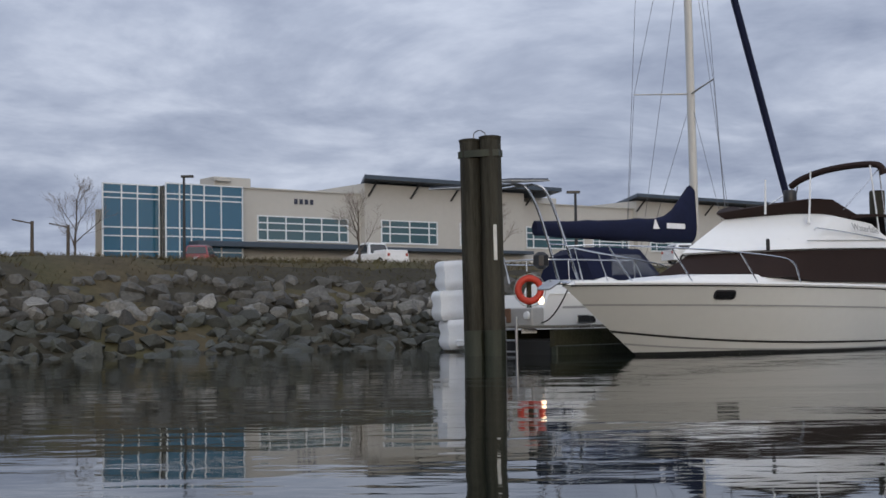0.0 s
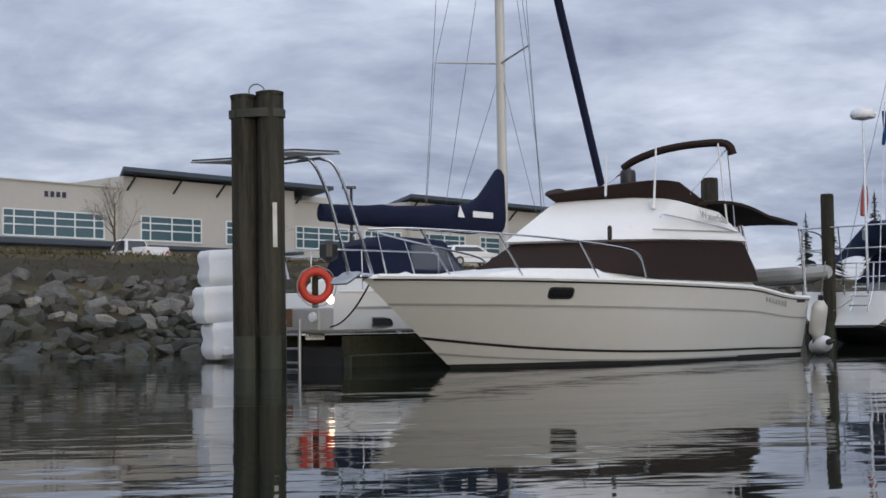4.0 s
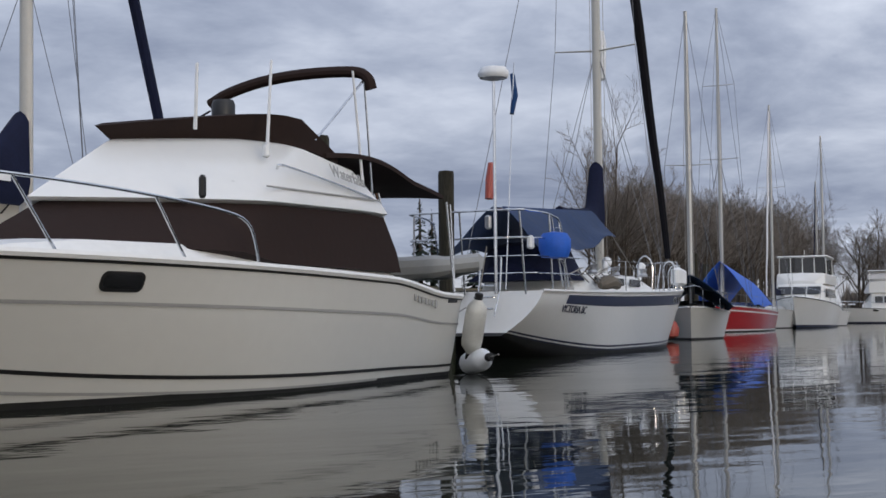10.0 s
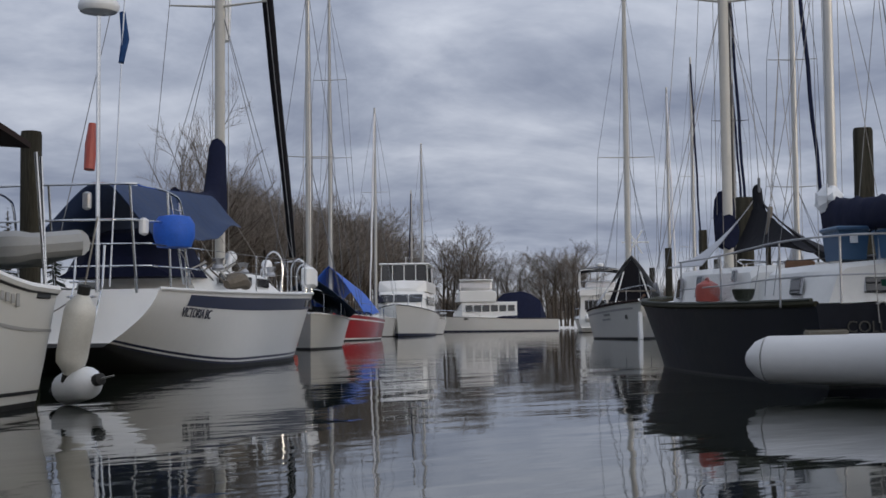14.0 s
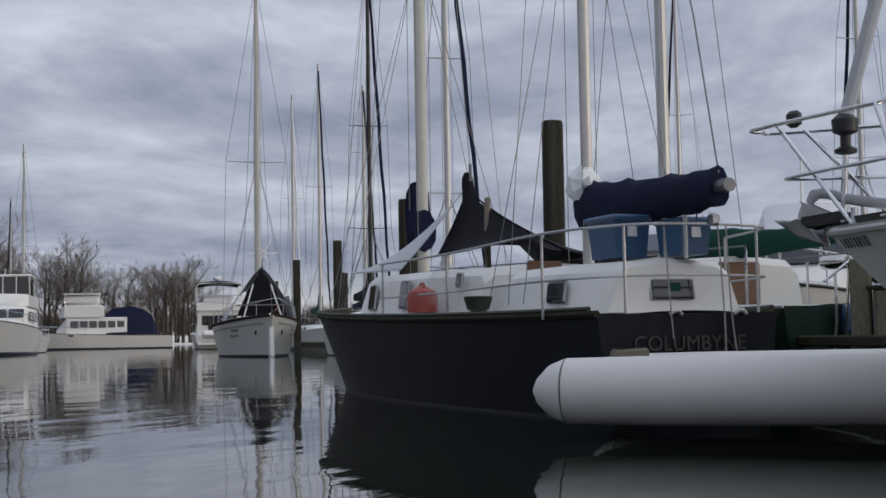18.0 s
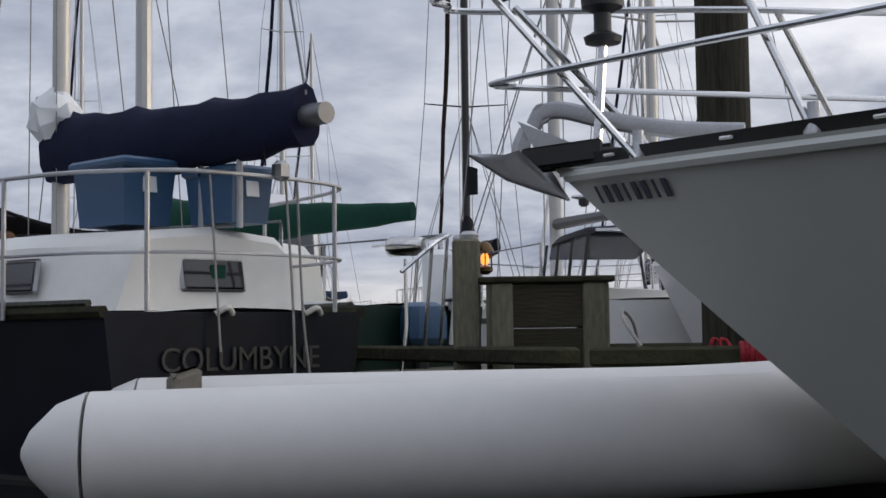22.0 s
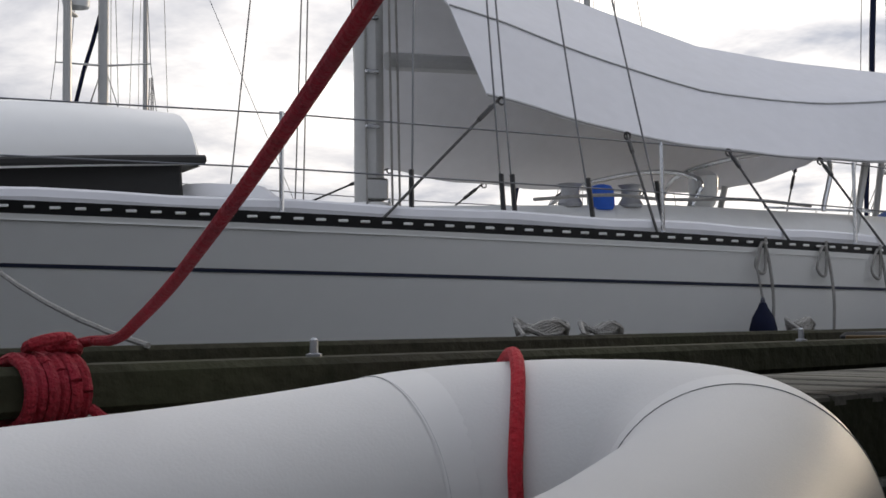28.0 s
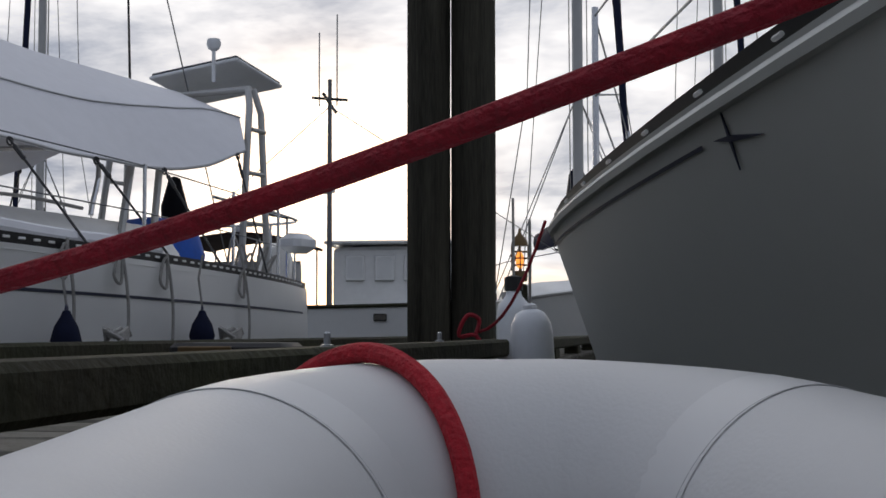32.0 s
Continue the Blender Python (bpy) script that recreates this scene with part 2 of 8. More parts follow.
M["darkgreen"] = material("dark_green_topsides", (0.008, 0.026, 0.019), 0.5, var=0.3, scale=1.2, dirt=(0.02, 0.025, 0.015), dirt_amount=0.6, spec=0.2)
M["sail"] = material("white_awning_cloth", (0.66, 0.66, 0.68), 0.75, var=0.05, scale=1.5, bump=0.12, bscale=5)
M["wire"] = material("rigging_wire", (0.16, 0.165, 0.175), 0.4, metal=0.6, var=0.1)
M["rope"] = material("grey_rope", (0.30, 0.29, 0.27), 0.9, var=0.25, scale=30, bump=0.6, bscale=120)
M["redrope"] = material("red_rope", (0.29, 0.008, 0.018), 0.85, var=0.28, scale=25, bump=0.8, bscale=90, dirt=(0.20, 0.008, 0.03), dirt_amount=0.5)
M["painter"] = material("soft_red_rope", (0.42, 0.012, 0.022), 0.85, var=0.22, scale=25, bump=0.6, bscale=90)
M["pile"] = material("weathered_pile", (0.034, 0.032, 0.024), 0.9, var=0.75, scale=3.2, bump=1.0, bscale=16, stretch=(3.5, 3.5, 0.25), dirt=(0.085, 0.078, 0.058), dirt_amount=0.6, spec=0.15)
M["pilewet"] = material("wet_mossy_pile", (0.022, 0.026, 0.014), 0.6, var=0.4, scale=3, bump=0.7, bscale=18, stretch=(2, 2, 0.5))
M["timber"] = material("weathered_timber", (0.036, 0.033, 0.022), 0.95, var=0.45, scale=3.0, bump=0.7, bscale=22, stretch=(1, 1, 1), dirt=(0.030, 0.040, 0.014), dirt_amount=0.6, rand=0.25, spec=0.15)
M["plank"] = material("dock_plank", (0.15, 0.14, 0.12), 0.85, var=0.3, scale=3.0, bump=0.5, bscale=24, dirt=(0.08, 0.085, 0.055), dirt_amount=0.5, rand=0.3, spec=0.15)
M["planter"] = material("planter_board", (0.046, 0.041, 0.029), 0.95, var=0.35, scale=3, bump=0.6, bscale=20, stretch=(.4, .4, 3), dirt=(0.04, 0.05, 0.02), dirt_amount=0.5, rand=0.2, spec=0.15)
M["postgrey"] = material("grey_weathered_post", (0.17, 0.16, 0.12), 0.9, var=0.35, scale=4, bump=0.6, bscale=20, stretch=(2, 2, .5), dirt=(0.07, 0.08, 0.035), dirt_amount=0.6, spec=0.15)
M["rock"] = material("riprap_stone", (0.150, 0.146, 0.134), 0.9, var=0.5, scale=1.6, bump=0.9, bscale=9, dirt=(0.040, 0.040, 0.028), dirt_amount=0.75, rand=0.7, spec=0.15)
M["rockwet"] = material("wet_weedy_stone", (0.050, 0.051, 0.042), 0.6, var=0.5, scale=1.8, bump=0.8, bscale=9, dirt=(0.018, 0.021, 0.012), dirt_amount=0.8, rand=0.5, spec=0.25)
M["earth"] = material("dark_bank_earth", (0.045, 0.04, 0.028), 0.95, var=0.4, scale=0.8, bump=0.9, bscale=3, spec=0.15)
M["grass"] = material("dry_winter_grass", (0.075, 0.060, 0.034), 0.95, var=0.4, scale=0.7, bump=0.6, bscale=9, dirt=(0.05, 0.062, 0.022), dirt_amount=0.7, spec=0.15)
M["asphalt"] = material("asphalt", (0.05, 0.05, 0.052), 0.9, var=0.2, scale=1)
M["stucco"] = material("cream_stucco", (0.42, 0.41, 0.38), 0.85, var=0.05, scale=0.3, bump=0.1, bscale=20, dirt=(0.37, 0.355, 0.32), dirt_amount=0.3)
M["slate"] = material("blue_grey_fascia", (0.045, 0.062, 0.085), 0.6, var=0.12)
M["frame"] = material("pale_window_frame", (0.62, 0.66, 0.68), 0.45, var=0.04)
M["curtain"] = glass("blue_green_curtain_glass", (0.012, 0.085, 0.15), 0.12)
M["window"] = glass("office_window_glass", (0.035, 0.085, 0.10), 0.1)
M["darkglass"] = glass("smoked_glass", (0.012, 0.012, 0.013), 0.08)
M["vinyl"] = glass("clear_vinyl", (0.55, 0.58, 0.6), 0.12)
M["vinyl"].node_tree.nodes["Principled BSDF"].inputs["Alpha"].default_value = 0.09
M["rubber"] = material("black_rubber", (0.012, 0.012, 0.012), 0.7, var=0.2)
M["orange"] = material("orange_lifebuoy", (0.50, 0.040, 0.018), 0.55, var=0.12, scale=8)
M["plastic"] = material("white_plastic", (0.72, 0.74, 0.76), 0.4, var=0.05, scale=4, dirt=(0.5, 0.5, 0.46))
M["grub"] = material("grubby_fender", (0.60, 0.59, 0.54), 0.5, var=0.1, scale=8, dirt=(0.25, 0.24, 0.2), dirt_amount=0.5)
M["bin"] = material("blue_tote_plastic", (0.036, 0.090, 0.173), 0.45, var=0.08, scale=5)
M["jerry"] = material("red_jerrycan", (0.33, 0.060, 0.042), 0.45, var=0.15)
M["bark"] = material("grey_bark", (0.085, 0.072, 0.06), 0.95, var=0.3, scale=2, spec=0.15)
# twig colour is lightened to carry the haze of distance
M["twig"] = material("hazed_winter_twigs", (0.165, 0.145, 0.128), 0.95, var=0.25, scale=0.2, spec=0.15)
M["conifer"] = material("conifer_green", (0.014, 0.026, 0.016), 0.9, var=0.35)
M["tube"] = material("white_inflatable_fabric", (0.63, 0.625, 0.61), 0.5, var=0.04, scale=1.5, bump=0.06, bscale=160, dirt=(0.52, 0.51, 0.49), dirt_amount=0.45)
M["tape"] = material("seam_tape_fabric", (0.65, 0.645, 0.63), 0.42, var=0.02, scale=3)
M["seam"] = material("grey_seam", (0.40, 0.40, 0.40), 0.6, var=0.1)
M["tubegrey"] = material("grey_inflatable_fabric", (0.30, 0.31, 0.31), 0.5, var=0.06, scale=3)
M["lamp"] = glow("amber_lamp", (1.0, 0.34, 0.06), 1.5)
M["lampwhite"] = glow("warm_white_lamp", (1.0, 0.72, 0.45), 5.0)
M["brass"] = material("tarnished_brass", (0.12, 0.08, 0.04), 0.4, metal=0.9, var=0.2)
M["navyletter"] = material("navy_letters", (0.02, 0.025, 0.05), 0.5, var=0.1)
M["letterwhite"] = material("white_letters", (0.78, 0.78, 0.78), 0.6, var=0.03)
M["letterfaded"] = material("faded_letters", (0.045, 0.044, 0.037), 0.7, var=0.5, scale=9)
M["greyletter"] = material("grey_letters", (0.34, 0.34, 0.33), 0.6, var=0.1)
M["teak"] = material("teak_trim", (0.13, 0.065, 0.032), 0.6, var=0.25, scale=4, stretch=(6, 1, 1))
M["suvred"] = material("red_car_paint", (0.20, 0.018, 0.028), 0.3, var=0.05, coat=0.8)
M["carwhite"] = material("white_car_paint", (0.72, 0.73, 0.74), 0.3, var=0.03, coat=0.8)
M["cargrey"] = material("silver_car_paint", (0.35, 0.36, 0.37), 0.3, metal=0.4, var=0.03, coat=0.8)
M["solar"] = material("solar_panel", (0.03, 0.034, 0.045), 0.2, var=0.2, scale=12)
M["grill"] = material("polished_steel", (0.55, 0.54, 0.52), 0.15, metal=1.0, var=0.1)
M["straw"] = material("straw_grass", (0.078, 0.064, 0.036), 0.95, var=0.45, scale=0.6, dirt=(0.08, 0.085, 0.03), dirt_amount=0.5, spec=0.15)
M["wood"] = material("driftwood", (0.14, 0.12, 0.095), 0.9, var=0.3, scale=3, bump=0.6, bscale=10, stretch=(1, 4, 4))

water_mat = bpy.data.materials.new("harbour_water")
water_mat.use_nodes = True
_n, _l = water_mat.node_tree.nodes, water_mat.node_tree.links
_b = _n["Principled BSDF"]
_b.inputs["Base Color"].default_value = (0.010, 0.013, 0.009, 1)
_b.inputs["Roughness"].default_value = 0.03
_b.inputs["IOR"].default_value = 1.33
_co, _mp = _n.new("ShaderNodeTexCoord"), _n.new("ShaderNodeMapping")
_mp.inputs["Rotation"].default_value = (0, 0, radians(35))
_mp.inputs["Scale"].default_value = (0.6, 1.5, 1)
_l.new(_co.outputs["Object"], _mp.inputs["Vector"])
_prev = None
for _s, _d, _st in ((0.5, 2.0, 0.012), (3.0, 2.0, 0.002)):
    _t, _bp = _n.new("ShaderNodeTexNoise"), _n.new("ShaderNodeBump")
    _t.inputs["Scale"].default_value, _t.inputs["Detail"].default_value = _s, _d
    _bp.inputs["Strength"].default_value, _bp.inputs["Distance"].default_value = 1.0, _st
    _l.new(_mp.outputs[0], _t.inputs["Vector"])
    _l.new(_t.outputs["Fac"], _bp.inputs["Height"])
    if _prev:
        _l.new(_prev, _bp.inputs["Normal"])
    _prev = _bp.outputs[0]
_l.new(_prev, _b.inputs["Normal"])
M["water"] = water_mat


# ---- mesh helpers ----
class G:
    """Collects vertices and faces of one mesh."""

    def __init__(self):
        self.v, self.f = [], []

    def add(self, verts, faces):
        k = len(self.v)
        self.v += [tuple(p) for p in verts]
        self.f += [tuple(k + i for i in f) for f in faces]
        return self

    def box(self, c, s, rz=0.0, bev=0.0, rx=0.0, ry=0.0):
        """A box round c of the size s, its edges chamfered by bev."""
        hx, hy, hz = s[0] / 2, s[1] / 2, s[2] / 2
        b = min(bev, hx * 0.9, hy * 0.9, hz * 0.9)
        turn = Euler((radians(rx), radians(ry), radians(rz))).to_matrix()

        def ring(z, i):
            x, y = hx - i, hy - i
            e = b if b else 0
            if not e:
                return [(x, y, z), (-x, y, z), (-x, -y, z), (x, -y, z)]
            return [(x, y - e, z), (x - e, y, z), (-x + e, y, z), (-x, y - e, z), (-x, -y + e, z), (-x + e, -y, z), (x - e, -y, z), (x, -y + e, z)]

        rings = [ring(-hz, b), ring(-hz + b, 0), ring(hz - b, 0), ring(hz, b)] if b else [ring(-hz, 0), ring(hz, 0)]
        rings = [[Vector(c) + turn @ Vector(p) for p in r] for r in rings]
        return self.loft(rings, True, True, True)

    def loft(self, rings, closed=True, cap0=False, cap1=False):
        k, n = len(self.v), len(rings[0])
        for r in rings:
            self.v += [tuple(p) for p in r]
        for i in range(len(rings) - 1):
            for j in range(n if closed else n - 1):
                a, b = k + i * n + j, k + i * n + (j + 1) % n
                self.f.append((a, b, b + n, a + n))
        if cap0:
            self.f.append(tuple(k + j for j in reversed(range(n))))
        if cap1:
            self.f.append(tuple(k + (len(rings) - 1) * n + j for j in range(n)))
        return self

    def pill(self, w, h, r, t, n=6):
        """A plate w by h with rounded corners, t thick, in the xy plane."""
        pts = []
        for cx, cy, a0 in ((1, 1, 0), (-1, 1, 90), (-1, -1, 180), (1, -1, 270)):
            for i in range(n + 1):
                a = radians(a0 + 90 * i / n)
                pts.append((cx * (w / 2 - r) + r * math.cos(a), cy * (h / 2 - r) + r * math.sin(a)))
        k = max(.2, 1 - 2 * t / min(w, h))
        return self.loft([[(x, y, -t / 2) for x, y in pts], [(x, y, t * .3) for x, y in pts], [(x * k, y * k, t / 2) for x, y in pts]], True, True, True)

    def tube(self, pts, r, n=8, cap=True, flat=1.0):
        """A round bar along pts; r is one radius or one for each point; flat squeezes it."""
        pts = [Vector(p) for p in pts]
        rad = list(r) if isinstance(r, (list, tuple)) else [r] * len(pts)
        up, rings = None, []
        for i, p in enumerate(pts):
            d = (pts[min(i + 1, len(pts) - 1)] - pts[max(i - 1, 0)])
            d = d.normalized() if d.length > 1e-9 else Vector((0, 0, 1))
            if up is None:
                up = Vector((0, 0, 1)) if abs(d.z) < 0.9 else Vector((1, 0, 0))
            side = d.cross(up)
            side = side.normalized() if side.length > 1e-6 else Vector((1, 0, 0))
            up = side.cross(d).normalized()
            rings.append([p + rad[i] * (math.cos(a) * side + flat * math.sin(a) * up) for a in [2 * math.pi * j / n for j in range(n)]])
        return self.loft(rings, True, cap, cap)

    def lathe(self, prof, n=16, c=(0, 0, 0), axis="z"):
        """prof: radius and height, turned round the axis through c."""
        rings = []
        for r, h in prof:
            ring = []
            for j in range(n):
                a = 2 * math.pi * j / n
                p = (r * math.cos(a), r * math.sin(a), h)
                if axis == "x":
                    p = (h, p[0], p[1])
                elif axis == "y":
                    p = (p[1], h, p[0])
                ring.append((c[0] + p[0], c[1] + p[1], c[2] + p[2]))
            rings.append(ring)
        return self.loft(rings, True, True, True)

    def torus(self, c, R, r, n=24, m=10, axis="z", part=1.0):
        full = part >= 1
        k = n if full else n + 1
        ps = []
        for i in range(k):
            a = 2 * math.pi * part * i / n
            x, y = R * math.cos(a), R * math.sin(a)
            ps.append((a, x, y))
        rings = []
        for a, x, y in ps:
            ring = []
            for j in range(m):
                b = 2 * math.pi * j / m
                q = Vector(((R + r * math.cos(b)) * math.cos(a), (R + r * math.cos(b)) * math.sin(a), r * math.sin(b)))
                if axis == "x":
                    q = Vector((q.z, q.x, q.y))
                elif axis == "y":
                    q = Vector((q.x, q.z, q.y))
                ring.append(Vector(c) + q)
            rings.append(ring)
        if full:
            rings.append(rings[0])
        return self.loft(rings, True, not full, not full)

    def grid(self, fn, nu, nv):
        k = len(self.v)
        for i in range(nu + 1):
            for j in range(nv + 1):
                self.v.append(tuple(fn(i / nu, j / nv)))
        for i in range(nu):
            for j in range(nv):
                a = k + i * (nv + 1) + j
                self.f.append((a, a + nv + 1, a + nv + 2, a + 1))
        return self

    def slab(self, fn, nu, nv, thick):
        """A cloth or plate: fn(u, v) gives its face, thick its depth along -z or a vector."""
        t = Vector((0, 0, -thick)) if isinstance(thick, (int, float)) else Vector(thick)
        top = [[Vector(fn(i / nu, j / nv)) for j in range(nv + 1)] for i in range(nu + 1)]
        k, w = len(self.v), nv + 1
        for s in (Vector((0, 0, 0)), t):
            for r in top:
                self.v += [tuple(p + s) for p in r]
        o = (nu + 1) * w
        for i in range(nu):
            for j in range(nv):
                a = k + i * w + j
                self.f += [(a, a + w, a + w + 1, a + 1), (a + o, a + 1 + o, a + w + 1 + o, a + w + o)]
        edge = [i * w for i in range(nu)] + [nu * w + j for j in range(nv)] + [i * w + nv for i in range(nu, 0, -1)] + [j for j in range(nv, 0, -1)]
        for a, b in zip(edge, edge[1:] + edge[:1]):
            self.f.append((k + b, k + a, k + a + o, k + b + o))
        return self


def mesh_of(name, g, mat, angle=35):
    me = bpy.data.meshes.new(name)
    me.from_pydata(g.v, [], g.f)
    me.materials.append(M[mat] if isinstance(mat, str) else mat)
    me.polygons.foreach_set("use_smooth", [True] * len(me.polygons))
    me.update()
    me.set_sharp_from_angle(angle=radians(angle))
    return me


def part(name, g, mat, parent=None, label="", angle=35):
    ob = new(name, mesh_of(name, g, mat, angle))
    if parent is not None:
        ob.parent = parent
    if label:
        ob["label"] = label
    return ob


def thing(name, m, label, category, group="", kind=""):
    """An empty at the base of a thing, to which its parts belong."""
    ob = new(name)
    ob.empty_display_size = 0.2
    ob.matrix_basis = m
    return tagged(ob, label, category, group, kind)


def single(name, g, mat, m, label, category, group="", kind="", angle=35):
    ob = part(name, g, mat, angle=angle)
    ob.matrix_basis = m
    return tagged(ob, label, category, group, kind)


def at_heading(x, y, heading, z=0.0):
    """A place whose +x looks along a compass heading (0 is +y, 90 is +x)."""
    return pose(x, y, z, 0, 0, 90 - heading)


def lettering(name, text, size, m, mat, parent, label, depth=0.004, squeeze=1.0):
    cu = bpy.data.curves.new(name, "FONT")
    cu.body, cu.size, cu.extrude, cu.align_x, cu.align_y = text, size, depth, "CENTER", "CENTER"
    tmp = bpy.data.objects.new(name, cu)
    scene.collection.objects.link(tmp)
    bpy.context.view_layer.update()
    me = bpy.data.meshes.new_from_object(tmp.evaluated_get(bpy.context.evaluated_depsgraph_get()))
    bpy.data.objects.remove(tmp)
    me.materials.append(M[mat])
    ob = new(name, me)
    ob.parent = parent
    ob.matrix_basis = m @ Matrix.Diagonal((squeeze, 1, 1, 1))
    ob["label"] = label
    return ob


def sag(a, b, drop, n=8):
    a, b = Vector(a), Vector(b)
    return [a.lerp(b, i / n) - Vector((0, 0, drop * 4 * (i / n) * (1 - i / n))) for i in range(n + 1)]


def bend(pts, n=5):
    """A smooth curve through pts."""
    P = [Vector(p) for p in pts]
    P = [2 * P[0] - P[1]] + P + [2 * P[-1] - P[-2]]
    out = []
    for i in range(1, len(P) - 2):
        for j in range(n):
            t = j / n
            a, b, c, d = P[i - 1], P[i], P[i + 1], P[i + 2]
            out.append(0.5 * (2 * b + (c - a) * t + (2 * a - 5 * b + 4 * c - d) * t * t + (3 * b - a - 3 * c + d) * t ** 3))
    return out + [P[-2]]


class Hull:
    """A boat's hull, bow along +x, port along +y, waterline at z = 0."""

    def __init__(self, L, beam, tb, zs0, zs1, zdip=0.0, rake=0.8, trake=0.0, full=2.0, fine=0.9, wl=0.82, depth=0.4, maxat=0.42, rakepow=1.0, x0=0.0, step=None, counter=None):
        self.x0 = x0
        self.L, self.b, self.tb, self.zs0, self.zs1, self.zdip = L, beam / 2, tb / 2, zs0, zs1, zdip
        self.step, self.counter = step, counter
        self.rake, self.trake, self.full, self.fine, self.wl, self.depth, self.maxat, self.rakepow = rake, trake, full, fine, wl, depth, maxat, rakepow

    def half(self, s):
        if s < self.maxat:
            k = (self.maxat - s) / self.maxat
            return self.b - (self.b - self.tb) * k ** 2
        k = (s - self.maxat) / (1 - self.maxat)
        return self.b * max(0.0, 1 - k ** self.full) ** self.fine

    def sheer(self, s):
        z = self.zs0 + (self.zs1 - self.zs0) * s ** 1.6 - self.zdip * 4 * s * (1 - s)
        if self.step:
            k = min(1.0, max(0.0, (self.step[1] - s) / (self.step[1] - self.step[0])))
            z -= self.step[2] * k * k * (3 - 2 * k)
        return z

    def p(self, s, u, side=1, out=0.0):
        """The place at s from transom to stem and u from keel (-1) over the waterline (0) to the sheer (1)."""
        zs, h = self.sheer(s), self.half(s)
        if u >= 0:
            z = zs * u
            y = h * (self.wl + (1 - self.wl) * u ** 0.9) if s < 0.6 else h * ((self.wl - (s - 0.6) * 0.5) + (1 - self.wl + (s - 0.6) * 0.5) * u ** 1.1)
        else:
            z = self.depth * u
            w = self.wl if s < 0.6 else self.wl - (s - 0.6) * 0.5
            y = h * w * math.sqrt(max(0, 1 - u * u))
        if self.counter and s < self.counter[0]:
            c = 1 - s / self.counter[0]
            lift = self.counter[1] * c ** 1.5
            if u >= 0:
                z = lift + (zs - lift) * u
                y *= 1 - .45 * c * (1 - u) ** 2
            else:
                z = lift + self.depth * u * (1 - c) ** .7
                y *= 1 - .45 * c
        k = 1 - max(-0.3, z / self.zs1)
        bow = self.L - self.rake * max(0.0, k) ** self.rakepow
        stern = self.x0 + self.trake * (1 - k)
        return Vector((stern + s * (bow - stern), side * (y + out), z))

    def skin(self, u0, u1, n=28, m=6, close=False, out=0.0, s0=0.0, s1=1.0, ufn=None):
        g = G()
        for side in (1, -1):
            def fn(a, b):
                s = s0 + (s1 - s0) * a
                lo, hi = ufn(s) if ufn else (u0, u1)
                return self.p(s, lo + (hi - lo) * b, side, out)
            k = len(g.f)
            g.grid(fn, n, m)
            if side < 0:
                g.f[k:] = [tuple(reversed(f)) for f in g.f[k:]]
        if close:
            prof = [self.p(0, u0 + (u1 - u0) * i / m, 1) for i in range(m + 1)]
            g.loft([[p for p in prof], [Vector((p.x, -p.y, p.z)) for p in prof]], False)
        return g

    def deck(self, drop=0.03, crown=0.05, n=24, s0=0.0):
        def fn(a, b):
            s = s0 + (0.998 - s0) * a
            q = self.p(s, 1)
            y = (1 - 2 * b) * q.y
            return (q.x, y, q.z - drop + crown * (1 - (2 * b - 1) ** 2))
        return G().grid(fn, n, 6)

    def rail(self, r, u=1.0, s0=0.0, s1=1.0, n=26, out=0.0, side=None):
        g = G()
        for sd in ((1, -1) if side is None else (side,)):
            g.tube([self.p(s0 + (s1 - s0) * i / n, u, sd, out) for i in range(n + 1)], r, 6)
        return g


def hull_frame(H, s, u, side, out):
    """A frame on a hull's side: x along it, to the right for one who stands outside, y up, z out."""
    t = (H.p(s + .004, u, side) - H.p(s - .004, u, side)).normalized() * (1 if side < 0 else -1)
    up = (H.p(s, u + .03, side) - H.p(s, u - .03, side)).normalized()
    n = t.cross(up).normalized()
    up = n.cross(t)
    m = Matrix((t, up, n)).transposed().to_4x4()
    return Matrix.Translation(H.p(s, u, side) + n * out) @ m


def plan_loft(ob, name, mat, rings, label="", n=14):
    """A moulding lofted upwards; each ring: aft x, bow x, half width, length and power of the bow's taper, height as a function of x."""
    out = []
    for a, t, w, r, pw, zf in rings:
        half = [(a + (t - r - a) * i / 5, w) for i in range(5)]
        for i in range(n + 1):
            k = (i / n) ** .8
            half.append((t - r + r * k, w * max(0.0, 1 - k ** pw)))
        pts = half + [(x, -y) for x, y in half[-2::-1]]
        out.append([(x, y, zf(x)) for x, y in pts])
    return part(name, G().loft(out, True, True, True), mat, ob, label)


# ---- setting: water, shore, far woods ----
U, N = Vector((0.777, 0.629, 0)), Vector((-0.629, 0.777, 0))
FOOT = Vector((0, 33, 0))


def shore(a, d, z):
    """a metres along the shore, d metres inland from the waterline."""
    p = FOOT + a * U + d * N
    return Vector((p.x, p.y, z))


g = G()
g.add([(-4000, -4000, 0), (4000, -4000, 0), (4000, 4000, 0), (-4000, 4000, 0)], [(0, 1, 2, 3)])
tagged(part("water", g, "water"), "dark still harbour water with faint ripples", "water", kind="structure")

PROF = [(-4, -1.4), (0, -0.12), (1.2, 0.55), (2.6, 1.25), (4.0, 1.9), (5.0, 2.28), (7.5, 2.4), (24, 2.5), (46, 4.2), (70, 4.3), (400, 4.4), (3000, 5.0)]
AS = [-1500, -300, -120] + list(range(-60, 60, 2)) + [80, 120, 200, 320, 600, 1500]
g = G()


